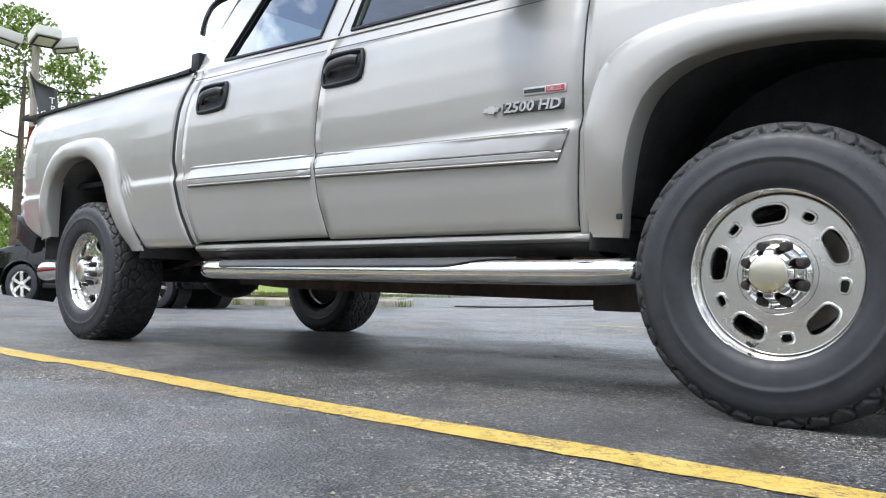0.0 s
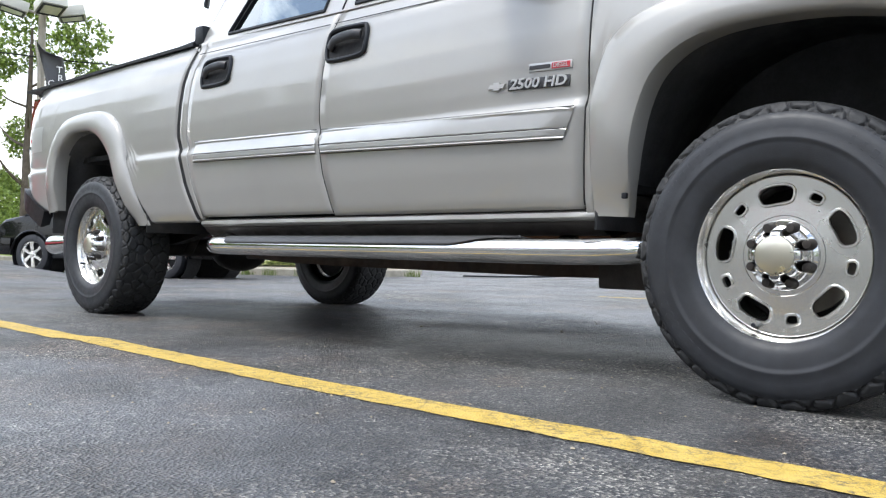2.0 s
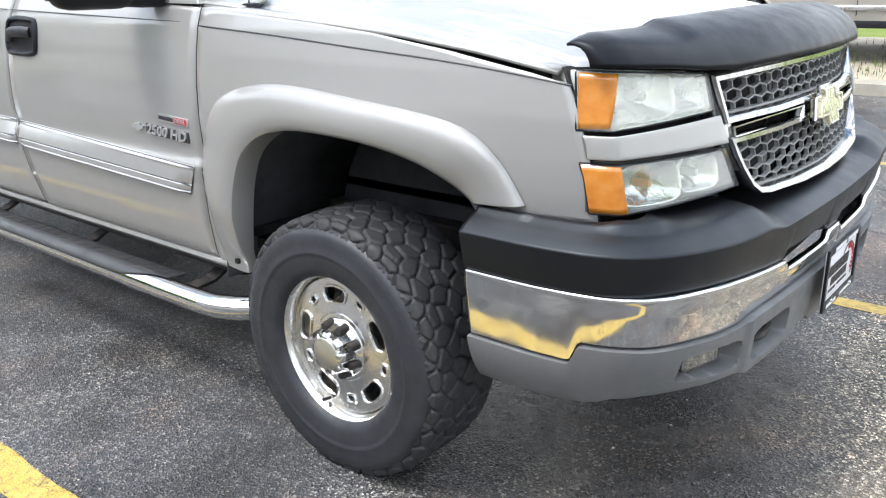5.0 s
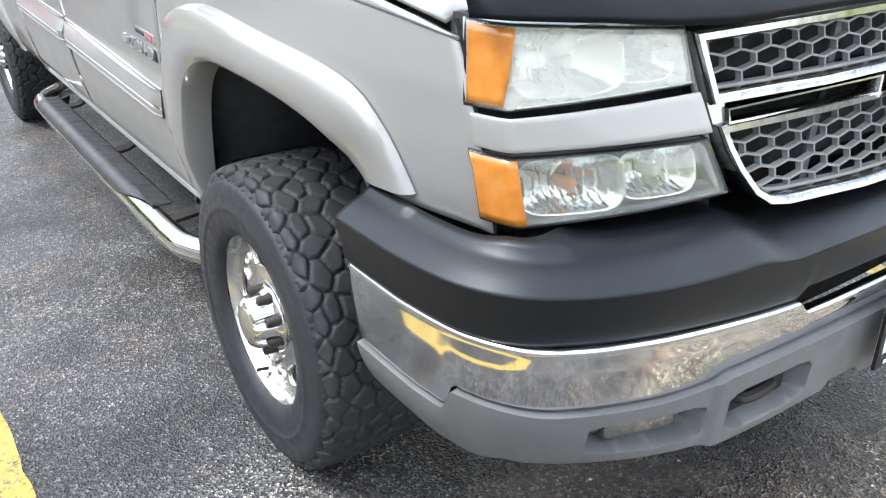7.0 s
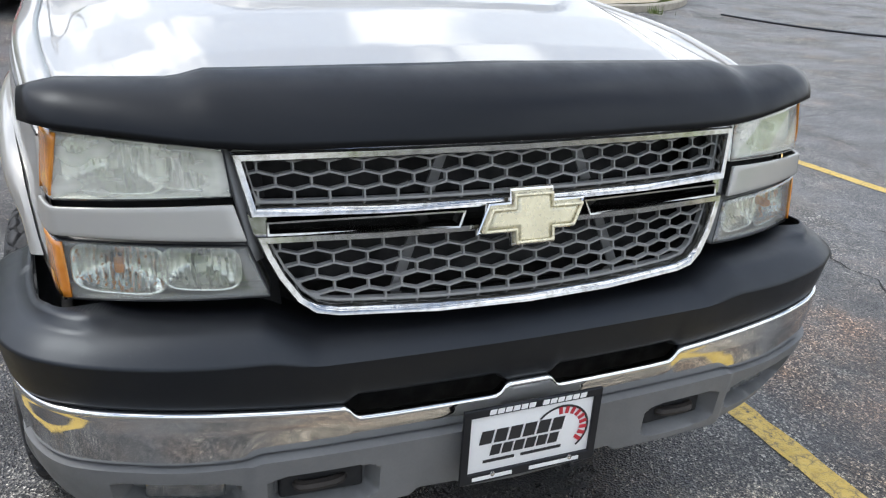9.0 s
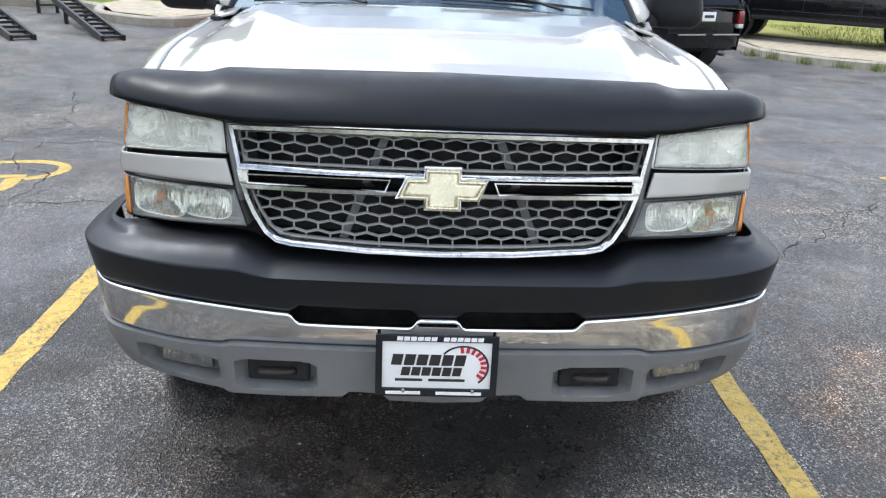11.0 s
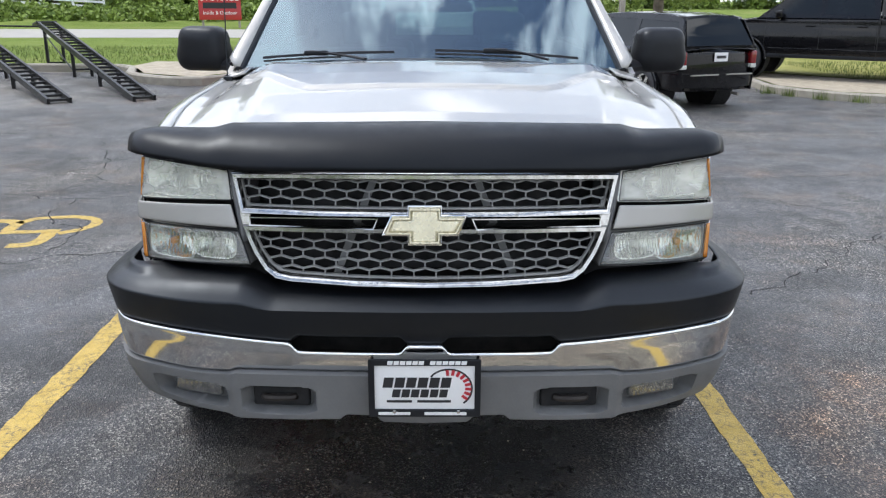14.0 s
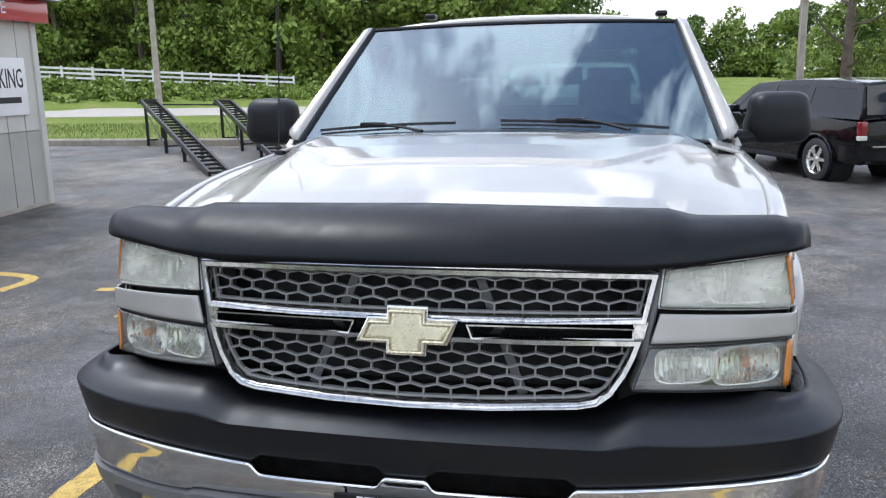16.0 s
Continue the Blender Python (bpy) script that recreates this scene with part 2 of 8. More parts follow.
M_HBEZEL = plain("grey_lamp_bezel", (0.11, 0.11, 0.105), 0.35, 0.3, 0, 0.12, 12)
M_GCHROME = Mat("weathered_grille_chrome", (0.46, 0.46, 0.45), 0.16, 1.0)
M_GCHROME.roughness(M_GCHROME.grey(M_GCHROME.noise(14, 6, 0.7), 0.35, 0.8, 0.10, 0.26))
M_GCHROME.color(M_GCHROME.mix(M_GCHROME.grey(M_GCHROME.noise(38, 5, 0.7), 0.45, 0.72, 0.0, 0.75), (0.50, 0.50, 0.49), (0.22, 0.21, 0.18)))
M_GCHROME = M_GCHROME.m
M_REARGL = glass("rear_window_glass", (0.72, 0.80, 0.78))
M_HAZE = plain("oxidised_lens_haze", (0.62, 0.63, 0.57), 0.35, 0, 0.8, 0.10, 14)
M_REFL = plain("reflector_bowl", (0.82, 0.83, 0.80), 0.18, 1.0, 0, 0.08, 20)
M_HBACK = plain("headlight_housing", (0.84, 0.85, 0.80), 0.32, 0.3, 0, 0.10, 12)
M_WSHIELD = glass("windshield_glass", (0.38, 0.49, 0.46), (0.72, 0.86, 1.0), 2.05)
M_SIDEGL = glass("privacy_glass", (0.10, 0.12, 0.13), (0.85, 0.92, 1.0), 2.0)
M_FRGL = glass("front_door_glass", (0.62, 0.68, 0.58))
M_SEAT = plain("dark_grey_cloth", (0.20, 0.20, 0.19), 0.9, 0, 0, 0.2, 20, 0.3, 500)
M_TAN = plain("light_interior_trim", (0.35, 0.34, 0.30), 0.7, 0, 0, 0.1, 8)
M_RED = plain("red_lamp_lens", (0.20, 0.008, 0.010), 0.15, 0, 0.8, 0.15, 30)
M_WHITE = plain("white_sign_face", (0.78, 0.78, 0.77), 0.45, 0, 0, 0.04, 6)
M_BLACK = plain("black_ink", (0.018, 0.018, 0.020), 0.5, 0, 0, 0.1, 10)
M_REDINK = plain("red_ink", (0.50, 0.03, 0.045), 0.5, 0, 0, 0.1, 10)
M_BADGE = plain("badge_black", (0.03, 0.03, 0.032), 0.4, 0, 0.3, 0.1, 20)
M_STEELBLK = plain("black_painted_steel", (0.016, 0.016, 0.017), 0.45, 0.2, 0, 0.35, 9, 0.2, 60)
M_POLE = plain("weathered_pole", (0.34, 0.31, 0.26), 0.8, 0, 0, 0.2, 3, 0.3, 40)
M_BLKPAINT = car_paint("gloss_black_paint", (0.004, 0.004, 0.005), 0.0, 0.25, 0.0)
M_BLKPAINT.node_tree.nodes["Principled BSDF"].inputs["Coat IOR"].default_value = 1.36
M_BLKPAINT.node_tree.nodes["Principled BSDF"].inputs["Specular IOR Level"].default_value = 0.08
M_TANPAINT = car_paint("tan_silver_paint", (0.38, 0.355, 0.31), 0.4, 0.35, 0.08)
M_WHTPAINT = car_paint("white_paint", (0.75, 0.76, 0.76), 0.0, 0.3, 0.03)
M_REDPAINT = car_paint("red_paint", (0.45, 0.02, 0.03), 0.0, 0.3, 0.03)
for m_, v_ in ((M_COVER, 0.48), (M_SHIELD, 0.24), (M_PLASTIC, 0.28)):
    m_.node_tree.nodes["Principled BSDF"].inputs["Specular IOR Level"].default_value = v_
    m_.node_tree.nodes["Principled BSDF"].inputs["Specular Tint"].default_value = (0.84, 0.92, 1.0, 1)
M_DKGLASS = plain("dark_window_glass", (0.008, 0.010, 0.011), 0.04, 0, 0.0, 0.2, 2)
M_DKGLASS.node_tree.nodes["Principled BSDF"].inputs["Specular IOR Level"].default_value = 0.36
M_SIDING = plain("painted_siding", (0.56, 0.55, 0.50), 0.65, 0, 0, 0.06, 2, 0.1, 80)
M_SIDING2 = plain("grey_lower_siding", (0.40, 0.39, 0.35), 0.7, 0, 0, 0.08, 2, 0.1, 80)
M_ROOF = plain("grey_shingles", (0.30, 0.30, 0.31), 0.85, 0, 0, 0.18, 9, 0.5, 60)
M_FENCE = plain("white_vinyl", (0.78, 0.78, 0.76), 0.5, 0, 0, 0.05, 4)
M_BARK = plain("bark", (0.13, 0.105, 0.08), 0.9, 0, 0, 0.35, 5, 0.8, 30)


def asphalt():
    m = Mat("worn_asphalt", (0.06, 0.06, 0.062), 0.6)
    # aggregate: pale and dark stones in a dark binder, two sizes
    sep = m.n.new("ShaderNodeSeparateColor")
    m.l.new(m.voronoi(150, out="Color"), sep.inputs["Color"])
    stones = m.ramp(sep.outputs["Red"], [(0.0, (0.013, 0.013, 0.014)), (0.40, (0.052, 0.050, 0.048)), (0.66, (0.145, 0.138, 0.125)), (0.86, (0.29, 0.275, 0.246)), (1.0, (0.60, 0.575, 0.515))])
    sep2 = m.n.new("ShaderNodeSeparateColor")
    m.l.new(m.voronoi(340, out="Color"), sep2.inputs["Color"])
    grit = m.ramp(sep2.outputs["Green"], [(0.0, (0.4, 0.4, 0.4)), (0.6, (0.9, 0.9, 0.9)), (1.0, (1.85, 1.83, 1.76))])
    c = m.mix(1.0, stones, grit, "MULTIPLY")
    # sealer: bluish dark film, worn through in patches and where tyres scrub
    seal = m.grey(m.noise(0.55, 8, 0.62, (1.0, 1.6, 1.0)), 0.46, 0.64)
    scrub = m.spot((1.60, 0.55, 0.0), (0.85, 1.30), 0.34)
    seal = m.mix(1.0, seal, scrub, "LIGHTEN")
    c = m.mix(seal, m.mix(0.50, c, (0.042, 0.048, 0.062)), c)
    stain = m.grey(m.noise(1.1, 7, 0.65), 0.54, 0.74, 0.0, 0.5)
    c = m.mix(stain, c, (0.17, 0.15, 0.12))
    brown = m.grey(m.noise(1.7, 7, 0.7, (1.0, 0.8, 1.0)), 0.50, 0.68, 0.0, 0.6)
    c = m.mix(brown, c, m.mix(1.0, c, (1.35, 0.95, 0.70), "MULTIPLY"))
    sand = m.spot((-10.0, -6.8, 0.0), (1.9, 1.5), 0.42)
    c = m.mix(m.mix(1.0, sand, (0.6, 0.6, 0.6), "MULTIPLY"), c, (0.24, 0.225, 0.20))
    rust = m.mix(1.0, m.spot((0.35, 1.95, 0.0), (0.85, 0.60), 0.45), m.grey(m.noise(3.5, 7, 0.7), 0.35, 0.65), "MULTIPLY")
    c = m.mix(rust, c, m.mix(1.0, c, (1.25, 0.88, 0.66), "MULTIPLY"))
    oil = m.grey(m.noise(0.9, 6, 0.6, (1.3, 1.0, 1.0)), 0.36, 0.50, 0.46, 1.0)
    c = m.mix(1.0, c, oil, "MULTIPLY")
    mottle = m.grey(m.noise(3.4, 9, 0.74), 0.36, 0.64, 0.60, 1.36)
    c = m.mix(1.0, c, mottle, "MULTIPLY")
    pits = m.grey(m.noise(30, 6, 0.7), 0.36, 0.62, 0.45, 1.55)
    c = m.mix(scrub, c, m.mix(1.0, m.mix(1.0, c, pits, "MULTIPLY"), (1.75, 1.62, 1.40), "MULTIPLY"))     # scrubbed, sandy and pitted
    # darkens the tarmac under bumper and cab: damp and drips, plus painted shade
    damp_shade = m.mix(1.0, m.spot((0.50, -0.12, 0.0), (0.78, 0.92), 0.28), m.grey(m.noise(2.4, 7, 0.7), 0.30, 0.50, 0.45, 1.0), "MULTIPLY")
    drip_shade = m.mix(1.0, m.spot((-1.5, 0.0, 0.0), (1.6, 0.75), 0.42), m.grey(m.noise(1.9, 7, 0.7), 0.35, 0.58), "MULTIPLY")
    wet_shade = m.mix(1.0, damp_shade, m.mix(1.0, drip_shade, (0.6, 0.6, 0.6), "MULTIPLY"), "LIGHTEN")
    c = m.mix(wet_shade, c, m.mix(1.0, c, (0.24, 0.235, 0.23), "MULTIPLY"))      # wet tarmac, dark and shiny, deepened to paint in the truck's shade
    worn = m.mix(1.0, m.spot((-1.3, -2.3, 0.0), (1.2, 0.55), 0.40), m.grey(m.noise(2.2, 7, 0.7), 0.30, 0.60), "MULTIPLY")
    c = m.mix(worn, c, m.mix(0.45, m.mix(1.0, c, (1.5, 1.52, 1.58), "MULTIPLY"), (0.15, 0.155, 0.165)))
    m.color(c)
    m.roughness(m.mix(damp_shade, m.mix(seal, (0.42, 0.42, 0.42), (0.64, 0.64, 0.64)), (0.26, 0.26, 0.26)))
    h = m.mix(0.5, m.voronoi(150), m.noise(60, 5))
    m.bump(h, 0.85, 0.013)
    return m.m


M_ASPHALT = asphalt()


def road_paint():
    m = Mat("worn_yellow_paint", (0.62, 0.40, 0.045), 0.6)
    wear = m.grey(m.noise(40, 8, 0.8), 0.49, 0.60)
    big = m.grey(m.noise(5, 6, 0.7), 0.40, 0.66, 0.10, 0.95)
    both = m.mix(1.0, wear, big, "MULTIPLY")
    y = m.ramp(m.noise(12, 5), [(0.3, (0.50, 0.335, 0.055)), (0.7, (0.64, 0.455, 0.115))])
    vein = m.grey(m.voronoi(22, "DISTANCE_TO_EDGE"), 0.0, 0.045, 0.75, 0.0)
    y = m.mix(m.mix(1.0, vein, m.grey(m.noise(9, 4), 0.42, 0.60), "MULTIPLY"), y, (0.10, 0.085, 0.06))
    m.color(m.mix(both, y, (0.06, 0.058, 0.055)))
    m.bump(m.mix(0.5, m.voronoi(150), m.noise(70, 5)), 0.6, 0.008)
    return m.m


M_YELLOW = road_paint()


def grass_mat(name, a, b, c3):
    m = Mat(name, a, 0.9, 0, 0, 0.2)
    base = m.ramp(m.noise(0.35, 8, 0.65), [(0.3, a), (0.52, b), (0.75, c3)])
    fine = m.grey(m.noise(60, 4, 0.7), 0.25, 0.75, 0.6, 1.3)
    m.color(m.mix(1.0, base, fine, "MULTIPLY"))
    m.bump(m.noise(40, 5), 0.8, 0.05)
    return m.m


M_GRASS = grass_mat("mown_grass", (0.13, 0.19, 0.03), (0.18, 0.24, 0.045), (0.28, 0.28, 0.10))
M_DRYGRASS = grass_mat("dry_mown_grass", (0.22, 0.24, 0.05), (0.32, 0.31, 0.09), (0.40, 0.36, 0.16))
M_GRAVEL = plain("pale_gravel", (0.41, 0.355, 0.265), 0.9, 0, 0, 0.22, 6, 0.8, 90)
M_CONC = plain("kerb_concrete", (0.36, 0.33, 0.27), 0.85, 0, 0, 0.18, 5, 0.4, 70)
M_ROAD = plain("pale_road", (0.40, 0.38, 0.34), 0.85, 0, 0, 0.08, 1.5, 0.2, 50)


def leaf_mat(name, lo, hi):
    m = Mat(name, hi, 0.55, 0, 0, 0.3)
    rnd = m.n.new("ShaderNodeNewGeometry").outputs["Random Per Island"]
    m.color(m.ramp(rnd, [(0.0, lo), (0.6, hi), (1.0, tuple(min(1, c * 1.35) for c in hi))]))
    m.set("Transmission Weight", 0.0)
    return m.m


M_LEAF = leaf_mat("oak_leaves", (0.052, 0.090, 0.017), (0.115, 0.180, 0.040))
M_LEAF2 = leaf_mat("pale_leaves", (0.085, 0.135, 0.022), (0.20, 0.27, 0.055))


# ---- building helpers ----
def empty(name, parent=None):
    ob = new(name)
    ob.empty_display_size = 0.2
    if parent:
        ob.parent = parent
    return ob


def part(name, bm, material, parent=None, label="", smooth=True, thick=0.0, bevel=0.0, offset=-1.0, auto=40):
    """Links a bmesh as one mesh object, under a thing or a part."""
    me = bpy.data.meshes.new(name)
    bm.normal_update()
    bm.to_mesh(me)
    bm.free()
    me.materials.append(material)
    ob = new(name, me)
    if parent:
        ob.parent = parent
    if smooth:
        me.shade_smooth()
        me.set_sharp_from_angle(angle=radians(auto))
    if thick:
        md = ob.modifiers.new("thickness", "SOLIDIFY")
        md.thickness, md.offset, md.use_even_offset = thick, offset, False
    if bevel:
        md = ob.modifiers.new("soft_edge", "BEVEL")
        md.width, md.segments, md.limit_method, md.angle_limit = bevel, 2, "ANGLE", radians(35)
    if label:
        ob["label"] = label
    return ob


def grid(nu, nv, f, closed=False, flip=False):
    """A sheet of nu x nv quads; f(u, v) gives the place."""
    bm = bmesh.new()
    rows = [[bm.verts.new(f(i / nu, j / nv)) for j in range(nv + 1)] for i in range(nu if closed else nu + 1)]
    for i in range(nu):
        a, b = rows[i], rows[(i + 1) % len(rows)]
        for j in range(nv):
            q = (a[j], b[j], b[j + 1], a[j + 1])
            bm.faces.new(q[::-1] if flip else q)
    return bm


def box(sx, sy, sz, m=None, bm=None):
    bm = bm or bmesh.new()
    m = (m or Matrix()) @ Matrix.Diagonal((sx, sy, sz, 1))
    bmesh.ops.create_cube(bm, size=1, matrix=m)
    return bm


def at(x, y, z):
    return Matrix.Translation((x, y, z))


def rbox(sx, sy, sz, m=None, r=0.01, seg=2, bm=None):
    """A box with rounded edges."""
    b = bmesh.new()
    bmesh.ops.create_cube(b, size=1, matrix=Matrix.Diagonal((sx, sy, sz, 1)))
    bmesh.ops.bevel(b, geom=b.edges[:], offset=r, segments=seg, affect="EDGES", profile=0.6)
    if m:
        b.transform(m)
    return join(bm, b) if bm else b


def join(bm, other):
    me = bpy.data.meshes.new("tmp")
    other.to_mesh(me)
    other.free()
    bm.from_mesh(me)
    bpy.data.meshes.remove(me)
    return bm


def curve_pts(pts, n, closed=False):
    """Points on a smooth line through pts, n steps, evenly spaced along it."""
    P = [Vector(p) for p in pts]
    k = len(P)
    out = []
    segs = k if closed else k - 1
    for i in range(segs):
        p0 = P[(i - 1) % k] if closed or i > 0 else P[0] * 2 - P[1]
        p1, p2 = P[i % k], P[(i + 1) % k]
        p3 = P[(i + 2) % k] if closed or i + 2 < k else P[-1] * 2 - P[-2]
        for s in range(12):
            t = s / 12
            out.append(0.5 * (2 * p1 + (p2 - p0) * t + (2 * p0 - 5 * p1 + 4 * p2 - p3) * t * t + (3 * p1 - p0 - 3 * p2 + p3) * t ** 3))
    out.append(P[0].copy() if closed else P[-1].copy())
    d = [0.0]
    for a, b in zip(out, out[1:]):
        d.append(d[-1] + (b - a).length)
    res, j = [], 0
    for i in range(n if closed else n + 1):
        s = d[-1] * i / n
        while j < len(d) - 2 and d[j + 1] < s:
            j += 1
        w = (s - d[j]) / max(1e-9, d[j + 1] - d[j])
        res.append(out[j].lerp(out[j + 1], min(1, max(0, w))))
    return res


def sweep(pts, prof, closed=False, up=(0, 0, 1), cap=True, bm=None, scale=None):
    """Sweeps a closed profile [(side, up), ...] along points."""
    bm = bm or bmesh.new()
    P = [Vector(p) for p in pts]
    n, k = len(P), len(prof)
    rings = []
    for i, p in enumerate(P):
        a = P[(i - 1) % n] if closed or i else p
        b = P[(i + 1) % n] if closed or i < n - 1 else p
        t = (b - a).normalized()
        side = t.cross(Vector(up))
        if side.length < 1e-4:
            side = t.cross(Vector((1, 0, 0)))
        side.normalize()
        v = side.cross(t).normalized()
        s = scale(i / max(1, n - 1)) if scale else 1.0
        rings.append([bm.verts.new(p + side * (c[0] * s) + v * (c[1] * s)) for c in prof])
    for i in range(n if closed else n - 1):
        a, b = rings[i], rings[(i + 1) % n]
        for j in range(k):
            bm.faces.new((a[j], a[(j + 1) % k], b[(j + 1) % k], b[j]))
    if cap and not closed:
        bm.faces.new(rings[0][::-1])
        bm.faces.new(rings[-1])
    return bm


def circle(r, n=12, ry=None):
    return [(r * math.cos(2 * math.pi * i / n), (ry or r) * math.sin(2 * math.pi * i / n)) for i in range(n)]


def lathe(prof, n=48, axis="Y"):
    """Turns a profile [(radius, along), ...] round an axis."""
    def f(u, v):
        i = min(int(round(v * (len(prof) - 1))), len(prof) - 1)
        r, h = prof[i]
        a = 2 * math.pi * u
        c, s = r * math.cos(a), r * math.sin(a)
        return (c, h, s) if axis == "Y" else ((c, s, h) if axis == "Z" else (h, c, s))
    return grid(n, len(prof) - 1, f, closed=True)


def fill(loops, to3, depth=None, bm=None):
    """A flat face with holes, from 2D loops (outer first), put into space by to3(a, b); depth: a vector it is drawn out by."""
    bm = bm or bmesh.new()
    edges, first = [], len(bm.faces)
    for lp in loops:
        vs = [bm.verts.new(Vector((a, b, 0))) for a, b in lp]
        edges += [bm.edges.new((vs[i], vs[(i + 1) % len(vs)])) for i in range(len(vs))]
    got = bmesh.ops.triangle_fill(bm, use_beauty=True, use_dissolve=False, edges=edges, normal=(0, 0, 1))
    faces = [g for g in got["geom"] if isinstance(g, bmesh.types.BMFace)]
    vs = {v for f in faces for v in f.verts}
    if depth is not None:
        ex = bmesh.ops.extrude_face_region(bm, geom=faces)
        top = [g for g in ex["geom"] if isinstance(g, bmesh.types.BMVert)]
        back = set(top)
        for v in list(vs):
            v.co = Vector(to3(v.co.x, v.co.y))
        for v in back:
            v.co = Vector(to3(v.co.x, v.co.y)) + Vector(depth)
    else:
        for v in vs:
            v.co = Vector(to3(v.co.x, v.co.y))
    bmesh.ops.recalc_face_normals(bm, faces=bm.faces[:])
    return bm


def interp(pts):
    xs, ys = [p[0] for p in pts], [p[1] for p in pts]
    return lambda x: float(np.interp(x, xs, ys))


def text_bm(s, size, depth=0.0, shear=0.0, align="CENTER", bold=0.0):
    """Raised letters in the built-in font, in the xy plane."""
    cu = bpy.data.curves.new("letters", "FONT")
    cu.body, cu.size, cu.extrude, cu.shear = s, size, depth, shear
    cu.offset = bold
    cu.align_x, cu.align_y, cu.resolution_u = align, "CENTER", 2
    ob = bpy.data.objects.new("letters", cu)
    scene.collection.objects.link(ob)
    dg = bpy.context.evaluated_depsgraph_get()
    me = bpy.data.meshes.new_from_object(ob.evaluated_get(dg))
    bm = bmesh.new()
    bm.from_mesh(me)
    bpy.data.objects.remove(ob)
    bpy.data.curves.remove(cu)
    bpy.data.meshes.remove(me)
    return bm


def sstep(a, b, x):
    u = min(max((x - a) / (b - a), 0), 1)
    return u * u * (3 - 2 * u)


def ground_z(x, y):
    """The lot lies level under the truck and rises gently to most of its edges."""
    a = math.degrees(math.atan2(y, x + 1.5))
    dip = sstep(100, 132, a) * (1 - sstep(163, 178, a))     # falls away towards the parked vehicles
    return (0.28 - 0.38 * dip) * sstep(4.5, 12.5, math.hypot(x + 1.5, y))


# ---- the pickup truck ----
truck = tagged(empty("pickup_truck"), "pewter metallic crew-cab pickup truck with chrome front bumper, parked on asphalt", "pickup truck")

SIDE = interp([(0.42, 0.925), (0.50, 0.945), (0.56, 0.968), (0.66, 0.985), (0.76, 0.996), (0.835, 1.003), (0.848, 1.003), (0.866, 0.989), (0.874, 0.987), (0.895, 0.989), (0.93, 0.993), (1.00, 0.997), (1.10, 0.995), (1.20, 0.985), (1.28, 0.970), (1.33, 0.952), (1.38, 0.930)])


def half(x, z):
    """Half the body's width."""
    w = SIDE(z)
    if x > 0:
        w -= 0.095 * min(1.0, x / 0.74) ** 1.7
    if x < -4.65:
        w -= 0.05 * ((-4.65 - x) / 0.30) ** 2
    return w


def front_x(y, z):
    """The front face's plan, bowed and leaning."""
    y = abs(y)
    return 0.957 - 0.175 * y * y - 0.189 * y ** 6 + 0.22 * (1.05 - z)


def side_panel(xa, xb, zb, zt, us, nz, s, lift=0.0):
    """A stretch of the body's side, from the line xa(z) to xb(z), zb(x) to zt(x)."""
    def f(u, v):
        uu = us[int(round(u * (len(us) - 1)))]
        x0 = xa(0.9) + (xb(0.9) - xa(0.9)) * uu
        z = zb(x0) + (zt(x0) - zb(x0)) * v
        x = xa(z) + (xb(z) - xa(z)) * uu
        return (x, s * (half(x, z) + lift), z)
    return grid(len(us) - 1, nz, f, flip=(s > 0))


def lin(n):
    return [i / n for i in range(n + 1)]


def tube(pts, r, n=10, smooth_steps=None, ry=None, bm=None, closed=False):
    p = curve_pts(pts, smooth_steps, closed) if smooth_steps else pts
    return sweep(p, circle(r, n, ry), bm=bm, closed=closed)


GAP = 0.004
FEND_TOP = interp([(-0.61, 1.335), (-0.463, 1.327), (0.0, 1.298), (0.207, 1.280), (0.45, 1.245), (0.655, 1.204), (0.75, 1.18)])
FEND_ARCH = interp([(-0.61, 0.50), (-0.565, 0.50), (-0.545, 0.86), (-0.49, 0.99), (-0.39, 1.055), (-0.2, 1.085), (0, 1.088), (0.2, 1.072), (0.36, 1.02), (0.44, 0.95), (0.47, 0.868), (0.75, 0.868)])
FEND_FRONT = interp([(0.86, 0.758), (1.018, 0.734), (1.10, 0.709), (1.147, 0.693), (1.20, 0.670), (1.24, 0.65), (1.36, 0.60)])
DOOR_F = interp([(0.5, -0.630), (0.53, -0.628), (0.89, -0.602), (1.26, -0.592), (1.4, -0.590)])
DOOR_M = interp([(0.5, -1.822), (0.552, -1.830), (0.70, -1.870), (0.92, -1.895), (1.20, -1.868), (1.42, -1.815)])
DOOR_R = interp([(0.5, -2.800), (0.55, -2.810), (0.70, -2.87), (0.94, -2.915), (1.20, -2.895), (1.42, -2.840)])
CAB_R = interp([(0.5, -2.815), (0.52, -2.825), (0.70, -2.91), (0.94, -2.978), (1.20, -2.955), (1.42, -2.900)])
BELT = interp([(-2.95, 1.410), (-2.68, 1.405), (-1.96, 1.378), (-1.76, 1.372), (-1.02, 1.352), (-0.59, 1.335)])
BED_ARCH = interp([(-5.1, 0.82), (-4.96, 0.79), (-4.82, 0.70), (-4.62, 0.610), (-4.51, 0.585), (-4.48, 0.93), (-4.38, 1.05), (-4.15, 1.10), (-3.93, 1.10), (-3.72, 1.05), (-3.60, 0.92), (-3.50, 0.72), (-3.42, 0.51), (-2.9, 0.51)])
